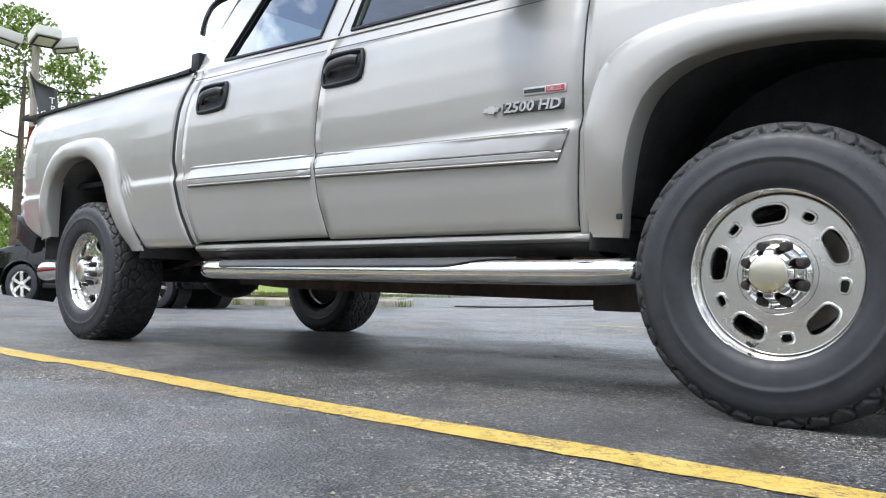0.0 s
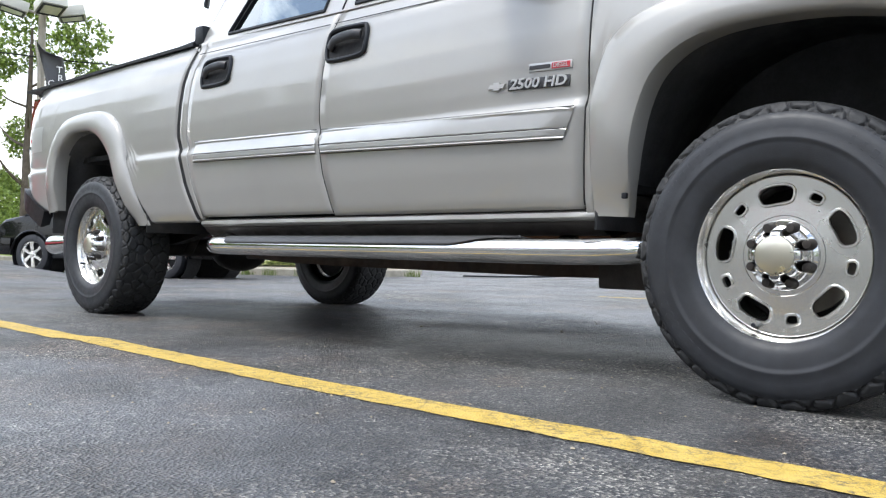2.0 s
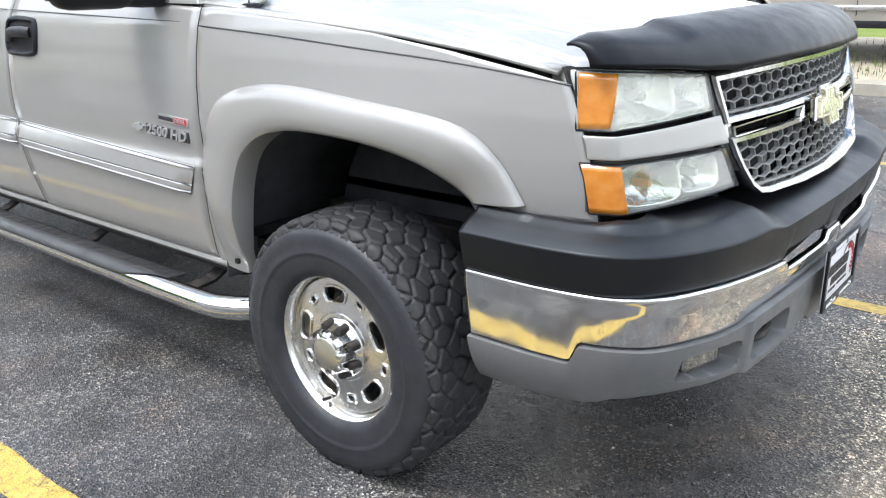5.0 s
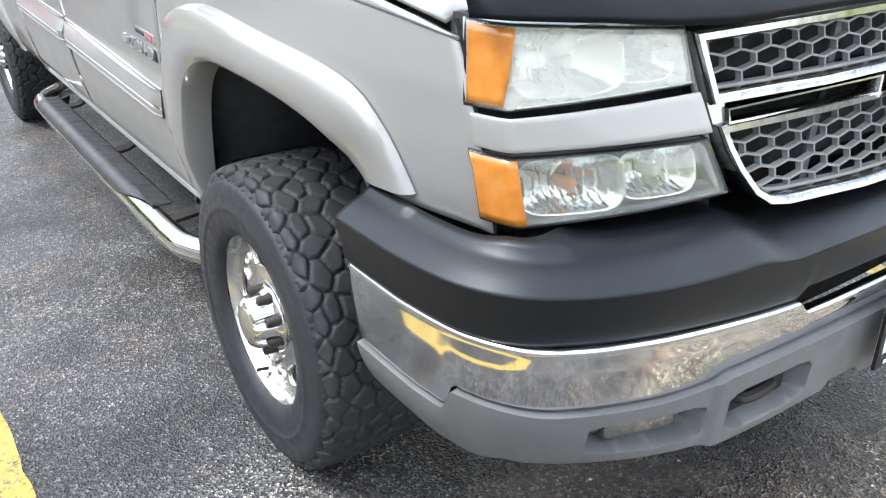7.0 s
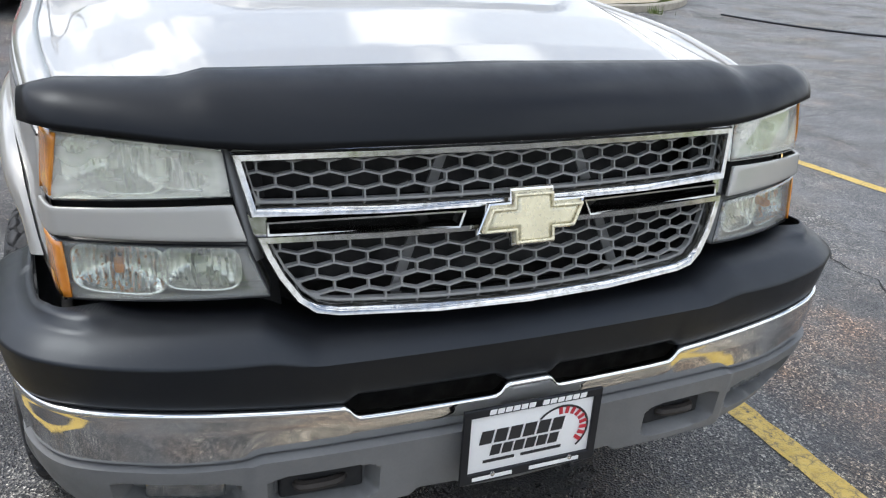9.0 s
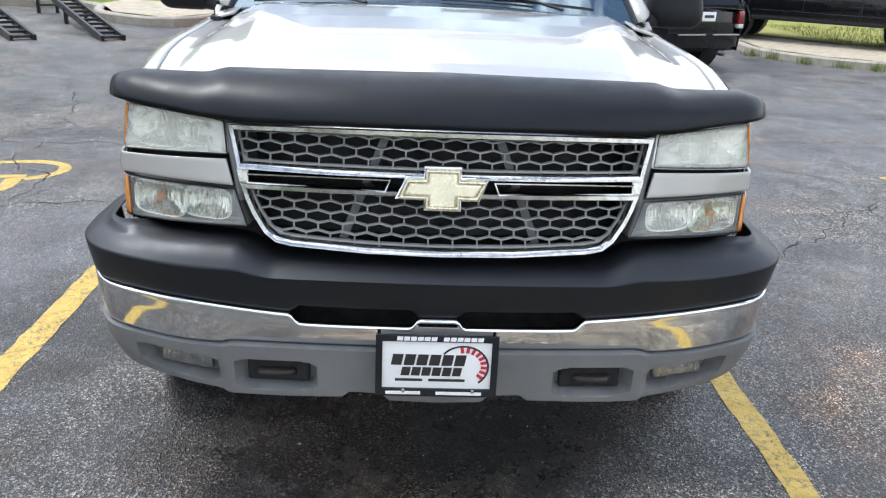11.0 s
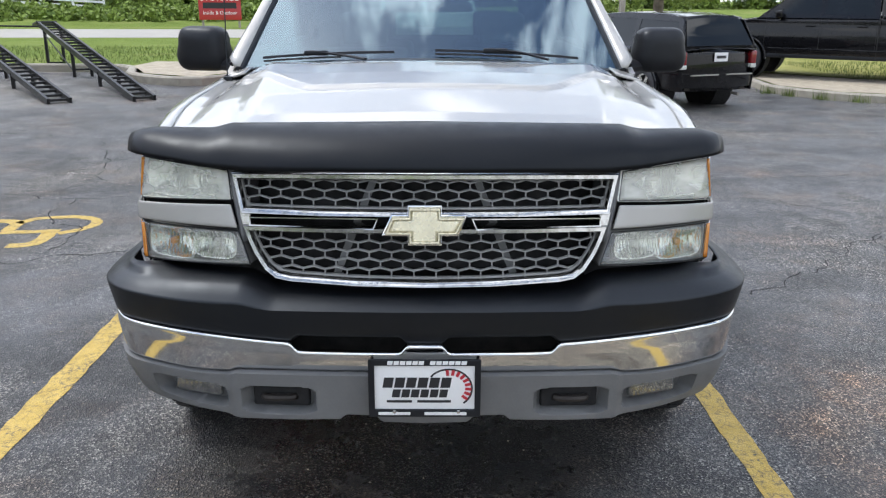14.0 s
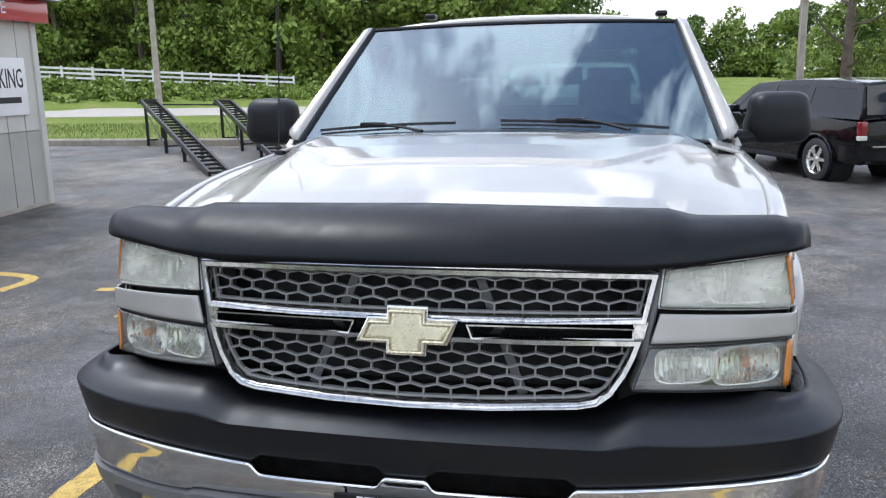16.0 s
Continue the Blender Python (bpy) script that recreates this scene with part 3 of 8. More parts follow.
FLARE_F_OUT = [(-0.60, 0.505), (-0.597, 0.60), (-0.592, 0.75), (-0.584, 0.89), (-0.553, 0.985), (-0.515, 1.045), (-0.43, 1.098), (-0.286, 1.128), (-0.12, 1.132), (0.097, 1.115), (0.27, 1.098), (0.389, 1.078), (0.460, 1.050), (0.512, 1.005), (0.550, 0.955), (0.582, 0.893)]
FLARE_F_IN = [(-0.478, 0.50), (-0.456, 0.58), (-0.440, 0.70), (-0.415, 0.815), (-0.370, 0.908), (-0.29, 0.972), (-0.20, 1.002), (-0.116, 1.012), (0.0, 1.012), (0.10, 1.006), (0.20, 0.992), (0.30, 0.966), (0.36, 0.938), (0.408, 0.908), (0.440, 0.884)]
FLARE_R_OUT = [(-3.340, 0.500), (-3.44, 0.680), (-3.515, 0.855), (-3.565, 1.0), (-3.642, 1.085), (-3.77, 1.145), (-3.92, 1.162), (-4.10, 1.162), (-4.27, 1.14), (-4.41, 1.06), (-4.50, 0.92), (-4.53, 0.75), (-4.54, 0.58)]
FLARE_R_IN = [(-3.455, 0.500), (-3.525, 0.60), (-3.585, 0.72), (-3.640, 0.82), (-3.70, 0.91), (-3.80, 0.995), (-3.93, 1.045), (-4.05, 1.052), (-4.16, 1.045), (-4.27, 0.995), (-4.35, 0.915), (-4.378, 0.78), (-4.385, 0.60)]


def flare(outer, inner, s):
    n = 44
    O = curve_pts([(x, 0, z) for x, z in outer], n)
    I = curve_pts([(x, 0, z) for x, z in inner], n)
    steps = [(0.0, -0.004), (0.02, 0.012), (0.10, 0.026), (0.30, 0.036), (0.62, 0.042), (0.86, 0.040), (0.97, 0.030), (1.0, 0.016), (1.005, -0.05)]

    def f(u, v):
        i, (w, lift) = int(round(u * n)), steps[int(round(v * (len(steps) - 1)))]
        p = O[i].lerp(I[i], w)
        q = O[i].lerp(I[i], 0.3)
        if lift > 0:
            lift *= 0.30 + 0.70 * sstep(0.0, 0.20, u) * (1 - 0.7 * sstep(0.88, 1.0, u))
        lift -= 0.028 * (1 - sstep(0.0, 0.07, u))
        zz = min(max(q.z, 0.6), 1.1)
        side = sum(half(q.x, zz + d_) for d_ in (-0.08, -0.04, 0.0, 0.04, 0.08)) / 5 if w > 0.05 else half(q.x, zz)
        return (p.x, s * ((half(q.x, 0.95) if w > 1.0 else side) + lift), p.z)
    return grid(n, len(steps) - 1, f, flip=(s > 0))


def door_handle(door, x, z, s):
    """A black oval pull in a dished pocket."""
    def to(u, v):
        return (x + u, s * half(x + u, z + v), z + v)
    rim = curve_pts([(x - 0.115, 0, z - 0.05), (x - 0.118, 0, z + 0.03), (x - 0.085, 0, z + 0.062), (x + 0.07, 0, z + 0.060), (x + 0.105, 0, z + 0.045), (x + 0.11, 0, z - 0.03), (x + 0.085, 0, z - 0.062), (x - 0.08, 0, z - 0.066)], 40, True)
    hb = sweep([(p.x, s * (half(p.x, p.z) + 0.004), p.z) for p in rim], circle(0.0105, 8), closed=True, up=(0, 1, 0))
    handle = part("door_handle", hb, M_PLASTIC, door, "black plastic door handle in an oval pocket")
    def pocket_f(u, v):
        """A dished oval, deepest in its lower middle."""
        p = rim[int(round(u * 40)) % 40]
        a, b = x + (p.x - x) * v, z + (p.z - z) * v
        return (a, s * (half(a, b) + 0.003 - 0.002 * (1 - v * v)), b)
    pocket = grid(40, 5, pocket_f, closed=True, flip=(s > 0))
    part("handle_pocket", pocket, M_DARK, door)
    bar = curve_pts([(x - 0.098, s * (half(x, z) + 0.012), z - 0.012), (x - 0.05, s * (half(x, z) + 0.026), z + 0.012), (x + 0.05, s * (half(x, z) + 0.028), z + 0.018), (x + 0.088, s * (half(x, z) + 0.014), z + 0.014)], 14)
    part("handle_lever", sweep(bar, circle(0.020, 10, 0.011), up=(0, s, 0)), M_RUBBER, door)


def moulding(door, x0, x1, ztop0, ztop1, s, taper):
    """The broad bright side moulding with two raised edges."""
    h = 0.102
    def zt(x):
        return ztop0 + (ztop1 - ztop0) * (x - x0) / (x1 - x0)
    prof = [(0.0, 0.000), (0.02, 0.011), (0.08, 0.015), (0.14, 0.011), (0.20, 0.012), (0.62, 0.016), (0.66, 0.012), (0.70, 0.017), (0.86, 0.017), (0.90, 0.013), (0.95, 0.017), (1.0, 0.002)]

    def f(u, v):
        w, lift = prof[int(round(v * (len(prof) - 1)))]
        xe = x1 - taper * w
        x = x0 + (xe - x0) * u
        z = zt(x) - h * w
        e = 0.3 if u in (0.0, 1.0) else 1.0
        return (x, s * (half(x, z) + lift * e), z)
    mould = part("side_moulding", grid(24, len(prof) - 1, f, flip=(s < 0)), M_MOULD, door, "bright silver side moulding")
    for w, out in ((0.015, 0.009), (0.66, 0.0125), (1.0, 0.003)):
        edge_ = [(x0 + (x1 - taper * w - x0) * i / 12, zt(x0 + (x1 - taper * w - x0) * i / 12) - h * w) for i in range(13)]
        part("moulding_groove", sweep([(a_, s * (half(a_, b_) + out), b_) for a_, b_ in edge_], circle(0.0020, 6)), M_BADGE, mould)


def upper(z):
    """Half width of the glasshouse at height z."""
    return 0.945 - (z - 1.36) * 0.40


for s in (-1, 1):
    # fender, doors, cab corner, bed side
    us = lin(56)
    fender = part("front_fender", side_panel(lambda z: DOOR_F(z) + GAP, FEND_FRONT, FEND_ARCH, FEND_TOP, us, 30, s), M_PAINT, truck, thick=0.012, offset=-1)
    fl = part("fender_flare", flare(FLARE_F_OUT, FLARE_F_IN, s), M_FLARE, fender, "painted wheel-arch flare with rubbed edge")
    for bx, bz in ((-0.452, 0.80), (-0.462, 0.56)):
        part("flare_bolt", rbox(0.018, 0.012, 0.018, at(bx, s * 1.005, bz), 0.004), M_PLASTIC, fender)
    stripe = [(-0.59, 1.283), (-0.2, 1.262), (0.264, 1.229), (0.50, 1.205), (0.685, 1.178)]
    part("pinstripe", sweep([(p.x, s * (half(p.x, p.z) + 0.001), p.z) for p in curve_pts([(a, 0, b) for a, b in stripe], 24)], circle(0.0022, 6)), M_BADGE, fender)

    dus = lin(26)
    fdoor = part("front_door", side_panel(lambda z: DOOR_M(z) + GAP, lambda z: DOOR_F(z) - GAP, lambda x: 0.527, BELT, dus, 60, s), M_PAINT, truck, thick=0.03)
    rdoor = part("rear_door", side_panel(lambda z: DOOR_R(z) + GAP * 0.6, lambda z: DOOR_M(z) - GAP, lambda x: 0.535, BELT, dus, 60, s), M_PAINT, truck, thick=0.03)
    corner = part("cab_corner", side_panel(CAB_R, lambda z: DOOR_R(z) - GAP * 0.3, lambda x: 0.52, BELT, lin(4), 60, s), M_PAINT, truck, thick=0.03)
    door_handle(fdoor, -1.735, 1.222, s)
    door_handle(rdoor, -2.675, 1.230, s)
    moulding(fdoor, -1.872, -0.640, 0.882, 0.846, s, 0.05)
    moulding(rdoor, -2.835, -1.905, 0.905, 0.884, s, 0.0)
    for dr, a, b in ((fdoor, -1.84, -0.60), (rdoor, -2.86, -1.87)):
        part("pinstripe", sweep([(a + (b - a) * i / 12, s * (half(0, 1.30) + 0.001), 1.318 - 0.028 * (a + (b - a) * i / 12 + 1.8) / 1.2) for i in range(13)], circle(0.0020, 6)), M_BADGE, dr)
    for seam, dx, rr_ in ((DOOR_F, 0.0, 0.0034), (DOOR_M, 0.0, 0.0034), (DOOR_R, 0.0, 0.0022)):
        part("door_gap", sweep([(seam(z_) + dx, s * (half(seam(z_), z_) - 0.0035), z_) for z_ in [0.54 + 0.80 * i / 40 for i in range(41)]], circle(rr_, 6), up=(0, 1, 0)), M_DARK, truck)
    part("bed_gap", sweep([(CAB_R(z_) - 0.018, s * (half(-3.0, z_) - 0.010), z_) for z_ in [0.53 + 0.88 * i / 40 for i in range(41)]], [(-0.017, -0.006), (0.017, -0.006), (0.017, 0.006), (-0.017, 0.006)], up=(0, 1, 0)), M_DARK, truck, "dark gap between cab and bed")
    # inner body behind the gaps
    part("door_jamb", grid(6, 4, lambda u, v: (-2.98 + 2.42 * u, s * 0.90, 0.53 + 0.80 * v), flip=(s > 0)), M_DARK, truck, thick=0.01)
    part("rocker_panel", grid(20, 3, lambda u, v: (-2.83 + 2.24 * u, s * [0.938, 0.951, 0.953, 0.944][int(round(v * 3))], [0.528, 0.517, 0.503, 0.490][int(round(v * 3))]), flip=(s < 0)), M_PAINT, truck, "painted rocker panel with road grime", thick=0.008)
    # lower rocker, in a darker material than the painted panel above
    part("rocker_underside", grid(20, 3, lambda u, v: (-2.83 + 2.24 * u, s * [0.940, 0.918, 0.895, 0.86][int(round(v * 3))], [0.489, 0.468, 0.450, 0.446][int(round(v * 3))]), flip=(s < 0)), M_UNDER, truck, "dark underside of the rocker", thick=0.006)
    part("pinch_weld", grid(20, 2, lambda u, v: (-2.8 + 2.2 * u, s * [0.86, 0.82, 0.70][int(round(v * 2))], [0.45, 0.43, 0.47][int(round(v * 2))]), flip=(s < 0)), M_RUST, truck, "rusty lower sill flange", thick=0.006)
    bed = part("bed_side", side_panel(lambda z: -4.95, lambda z: CAB_R(z) - 0.035, BED_ARCH, interp([(-5.1, 1.405), (-2.9, 1.400)]), lin(60), 60, s), M_PAINT, truck, thick=0.03)
    part("bed_flare", flare(FLARE_R_OUT, FLARE_R_IN, s), M_FLARE, bed, "painted rear wheel-arch flare")
    part("bed_rail_cap", sweep([(-5.02, s * 0.90, 1.410), (-4.0, s * 0.90, 1.411), (-2.96, s * 0.90, 1.412)], [(-0.045, -0.008), (0.045, -0.008), (0.045, 0.008), (-0.045, 0.008)]), M_PLASTIC, bed, "black bed rail cap", smooth=False)
    # cab upper side: frames round two windows
    outer = [(-0.60, 1.345), (-0.66, 1.405), (-0.95, 1.625), (-1.20, 1.80), (-1.30, 1.855), (-1.8, 1.872), (-2.55, 1.872), (-2.72, 1.85), (-2.80, 1.76), (-2.93, 1.405), (-2.68, 1.400), (-1.96, 1.374), (-1.76, 1.368), (-1.02, 1.348)]
    win_f = [(-0.80, 1.372), (-1.745, 1.392), (-1.735, 1.80), (-1.36, 1.80), (-1.20, 1.735), (-0.98, 1.57)]
    win_r = [(-1.945, 1.398), (-2.672, 1.424), (-2.545, 1.74), (-2.48, 1.80), (-1.92, 1.80)]
    part("cab_side_frame", fill([outer, win_f, win_r], lambda a, b: (a, s * upper(b), b), (0, -s * 0.03, 0)), M_PAINT, truck, bevel=0.004)
    for dr, wn_, mt, lb in ((fdoor, win_f, M_FRGL, ""), (rdoor, win_r, M_SIDEGL, "dark privacy glass")):
        pane = part("side_window", fill([wn_], lambda a, b: (a, s * (upper(b) - 0.012), b)), mt, dr, lb, smooth=False)
        pane.visible_shadow = False
        part("window_seal", sweep([(a, s * (upper(b) + 0.001), b) for a, b in wn_], circle(0.010, 6), closed=True, up=(0, 1, 0)), M_PLASTIC, dr)
    part("door_seam", sweep([(DOOR_M(1.38) + 0.05 * i / 6, s * (upper(1.38 + 0.47 * i / 6) + 0.001), 1.38 + 0.47 * i / 6) for i in range(7)], circle(0.004, 6), up=(0, 1, 0)), M_DARK, truck)
    # wheel wells
    for cx, y0 in ((0.0, 0.42), (-3.95, 0.50)):
        part("wheel_well", grid(20, 1, lambda u, v: (cx + 0.595 * math.cos(math.pi * (1.02 - 1.04 * u)), s * (y0 + (0.955 - y0) * v), 0.50 + 0.595 * math.sin(math.pi * (1.02 - 1.04 * u))), flip=(s < 0)), M_LINER, truck, thick=0.01)
        part("wheel_well_wall", fill([[(cx + 0.605 * math.cos(math.pi * (1.02 - 1.04 * i / 16)), 0.50 + 0.605 * math.sin(math.pi * (1.02 - 1.04 * i / 16))) for i in range(17)]], lambda a, b: (a, s * y0, b)), M_LINER, truck, smooth=False)

# hood
HOOD_C = interp([(-0.50, 1.432), (-0.30, 1.425), (0.0, 1.400), (0.3, 1.362), (0.55, 1.318), (0.72, 1.278), (0.84, 1.235), (0.90, 1.19)])


def hood_at(x, y):
    """Raised middle with flanks that draw together towards the nose, and a low rear plateau with a curved front edge."""
    a = abs(y)
    side = FEND_TOP(x) + 0.006 - 0.03 * sstep(0.6, 0.9, x)
    zc = HOOD_C(x) - 0.014 * (a / 0.55) ** 2
    into = 0.26 - 1.7 * max(0.0, a - 0.44 + 0.02) ** 2 / max(0.05, a - 0.34) - x
    zc += 0.013 * sstep(0.0, 0.020, into) - 0.019 * min(1.0, max(0.0, into / 0.6))
    yf = 0.745 - 0.115 * (x + 0.46)
    t = sstep(yf - 0.055, yf + 0.045, a)
    shoulder = side + (zc - side) * 0.62 * (1 - sstep(yf, 0.90, a) * 0.9)
    return zc * (1 - t) + shoulder * t if a < 0.80 else side + (shoulder - side) * max(0, 1 - (a - 0.80) / 0.05)


def hood_f(u, v):
    yy = -1 + 2 * v
    half_w = 0.905
    y = half_w * yy
    back = -0.46 + 0.10 * (1 - yy * yy)
    frontx = front_x(min(abs(y), 0.9), 1.2) - 0.03
    x = back + (frontx - back) * u
    hw = half(x, 1.28) - 0.045
    y = hw * yy
    return (x, y, hood_at(x, y))


hood = part("hood", grid(96, 96, hood_f), M_PAINT, truck, "pewter hood with a raised centre", thick=0.012, auto=60)
for s in (-1, 1):
    part("hood_gap", sweep([(x, s * (half(x, 1.28) - 0.040), FEND_TOP(x) + 0.004) for x in [-0.5 + 1.16 * i / 20 for i in range(21)]], circle(0.006, 6)), M_DARK, truck)
    part("fender_top", grid(24, 4, lambda u, v: (-0.60 + 1.25 * u, s * (half(-0.60 + 1.25 * u, FEND_TOP(-0.60 + 1.25 * u)) - 0.055 * v), FEND_TOP(-0.60 + 1.25 * u) + 0.012 * math.sin(v * 2.2)), flip=(s > 0)), M_PAINT, truck, thick=0.008)

# bug shield along the hood's front edge
SH_TOP = interp([(0.0, 1.311), (0.315, 1.306), (0.603, 1.300), (0.66, 1.284), (0.74, 1.283), (0.86, 1.283), (0.92, 1.268), (0.965, 1.232)])
SH_BOT = interp([(0.0, 1.197), (0.292, 1.196), (0.529, 1.190), (0.637, 1.196), (0.752, 1.209), (0.85, 1.216), (0.915, 1.221), (0.965, 1.222)])


def shield_f(u, v):
    y = -0.925 + 1.85 * u
    a = abs(y)
    zt, zb = SH_TOP(a), SH_BOT(a)
    xb = 0.961 - 0.175 * a * a - 0.07 * a ** 6 - 0.8 * max(0, a - 0.89)
    xt = 0.755 - 0.085 * y * y
    w = v
    x = xt + (xb - xt) * (1 - (1 - w) ** 1.5)
    z = zt + (zb - zt) * w ** 1.35
    z += 0.010 * math.sin(math.pi * w)
    return (x, y, z)


part("bug_shield", grid(80, 12, shield_f, flip=False), M_SHIELD, truck, "smoked black hood deflector", thick=0.006)

# headlights: lens patch on the bowed front face
LAMP_OUT = interp([(0.87, 0.902), (0.978, 0.908), (1.05, 0.908), (1.21, 0.895)])


def lamp_x(y, z):
    """The lamps' face: flatter than the grille's bow, with a tight corner at the fender."""
    a = abs(y)
    d = LAMP_OUT(z) - a
    corner = max(0.0, 1 - d / 0.022) ** 1.5 if d > 0 else 1.0
    lean = 0.22 - 0.07 * sstep(0.6, 0.9, a)
    return 0.957 - 0.175 * a * a - 0.07 * a ** 6 + lean * (1.05 - z) - 0.066 * corner


def patch(corners, n, m, off, flip=False):
    """A bowed quad on the front face; corners (y, z): outer top, inner top, inner bottom, outer bottom."""
    a, b, c, d = [Vector((p[0], p[1])) for p in corners]

    def f(u, v):
        u = u ** 1.9                       # closer steps round the corner
        p = (a.lerp(b, u)).lerp(d.lerp(c, u), v)
        return (lamp_x(p.x, p.y) + off, p.x, p.y)
    return grid(n, m, f, flip=flip)


for s in (-1, 1):
    def sy(pts):
        return [(s * a, b) for a, b in pts]
    up_c = [(0.895, 1.210), (0.592, 1.183), (0.582, 1.098), (0.908, 1.081)]
    lo_c = [(0.908, 1.008), (0.560, 1.006), (0.525, 0.912), (0.902, 0.894)]
    band = [(0.905, 1.071), (0.580, 1.086), (0.560, 1.018), (0.905, 1.019)]
    for nm, c, kind in (("headlight", up_c, 0), ("turn_signal_lamp", lo_c, 1)):
        hl = part(nm, patch([(0.972 * a_, b_) for a_, b_ in sy(c)], 20, 8, -0.075, flip=(s > 0)), M_HBACK if kind == 0 else M_HBEZEL, truck, "hazy clear headlight unit with amber corner" if kind == 0 else "clear lower lamp unit with amber corner", thick=0.01)
        # frame of the housing
        def edge(off):
            pts = []
            for i in range(4):
                p, q = sy(c)[i], sy(c)[(i + 1) % 4]
                for k in range(28):
                    y_, z_ = p[0] + (q[0] - p[0]) * k / 28, p[1] + (q[1] - p[1]) * k / 28
                    pts.append((lamp_x(y_, z_) + off, y_, z_))
            return pts
        wall = bmesh.new()
        r1, r2 = [wall.verts.new(p) for p in edge(0.0)], [wall.verts.new((p[0], 0.97 * p[1], p[2])) for p in edge(-0.080)]
        for i in range(len(r1)):
            j = (i + 1) % len(r1)
            wall.faces.new((r1[i], r1[j], r2[j], r2[i]))
        part("lamp_housing", wall, M_HBACK if kind == 0 else M_HBEZEL, hl, thick=0.004)
        part("lamp_rim", sweep(edge(-0.002), circle(0.003, 6), closed=True, up=(1, 0, 0)), M_PLASTIC, hl)
        lens = part("lens", patch(sy(c), 24, 8, 0.0, flip=(s > 0)), M_HLENS if kind == 0 else M_HLENS2, hl, "yellowed clear lens", thick=0.003)
        lens.visible_shadow = False
        # amber side marker
        if kind == 0:
            am = [(0.8955, 1.207), (0.868, 1.204), (0.888, 1.087), (0.9085, 1.084)]
        else:
            am = [(0.9085, 1.005), (0.879, 1.005), (0.872, 0.900), (0.9025, 0.896)]
        part("amber_marker", patch(sy(am), 12, 8, 0.003, flip=(s > 0)), M_AMBER, hl, "amber corner lens", thick=0.004)
        # reflector bowls
        for cy, cz, ry, rz in (((0.778, 1.146, 0.088, 0.052), (0.652, 1.143, 0.052, 0.038)) if kind == 0 else ((0.786, 0.952, 0.084, 0.047), (0.642, 0.958, 0.070, 0.041))):
            def bowl_f(u, v):
                a_ = 2 * math.pi * u
                ca, sa = math.cos(a_), math.sin(a_)
                k_ = max(v, 0.02) * (abs(ca) ** 4 + abs(sa) ** 4) ** -0.25      # squared-off oval
                y_, z_ = cy + ry * k_ * ca, cz + rz * k_ * sa
                flute = (0.0045 if kind else 0.0016) * math.sin(y_ * 480) * min(1.0, 6 * v * (1 - v))
                return (lamp_x(y_, z_) - 0.016 - 0.048 * (1 - min(1.0, v) ** 2) + flute, s * y_, z_)
            part("reflector", grid(96, 22, bowl_f, closed=True), M_REFL, hl, "fluted silver reflector bowl", thick=0.002)
            part("bulb", rbox(0.045, 0.020, 0.020, at(lamp_x(cy, cz) - 0.042, s * cy, cz), 0.007), M_AMBER if kind and cy > 0.7 else M_HAZE, hl)
    part("headlight_trim", patch(sy(band), 26, 6, 0.006, flip=(s > 0)), M_PAINT, truck, "painted bar between the lamps", thick=0.010, bevel=0.003)
    # dark carrier behind the lamps
    part("lamp_carrier", patch(sy([(0.885, 1.215), (0.52, 1.20), (0.49, 0.86), (0.885, 0.86)]), 14, 6, -0.085, flip=(s > 0)), M_DARK, truck, thick=0.01)
    part("fender_edge", sweep([(FEND_FRONT(z) + 0.002, s * (half(FEND_FRONT(z), z) - 0.006), z) for z in [0.868 + 0.34 * i / 12 for i in range(13)]], circle(0.003, 6), up=(0, 1, 0)), M_DARK, truck)

# grille
grille = part("grille", grid(24, 6, lambda u, v: (front_x(-0.56 + 1.12 * u, 0.87 + 0.30 * v) - 0.16, -0.56 + 1.12 * u, 0.87 + 0.30 * v), flip=True), M_DARK, truck, "chrome-framed grille with two honeycomb inserts")


def on_face(off=0.0):
    return lambda y, z: (front_x(y, z) + off, y, z)


def band_between(outer, inner, off, depth, mat, name, label=""):
    """A raised chrome frame between two closed outlines of equal count."""
    n = len(outer)
    steps = [(0.0, -depth), (0.0, off * 0.4), (0.18, off), (0.75, off * 0.9), (1.0, off * 0.2), (1.02, -depth)]

    def f(u, v):
        i = int(round(u * n)) % n
        w, o = steps[int(round(v * (len(steps) - 1)))]
        y = outer[i][0] + (inner[i][0] - outer[i][0]) * w
        z = outer[i][1] + (inner[i][1] - outer[i][1]) * w
        return (front_x(y, z) + o, y, z)
    return part(name, grid(n, len(steps) - 1, f, closed=True, flip=True), mat, grille, label, auto=50)


def ring(pts, n=96):
    """A closed outline, evenly stepped, with straight sides kept."""
    P = [Vector((a, b, 0)) for a, b in pts]
    d = [0.0]
    for i in range(len(P)):
        d.append(d[-1] + (P[(i + 1) % len(P)] - P[i]).length)
    out = []
    for i in range(n):
        s_ = d[-1] * i / n
        j = max(k for k in range(len(P)) if d[k] <= s_ + 1e-9)
        w = (s_ - d[j]) / max(1e-9, d[j + 1] - d[j])
        p = P[j].lerp(P[(j + 1) % len(P)], w)
        out.append((p.x, p.y))
    return out


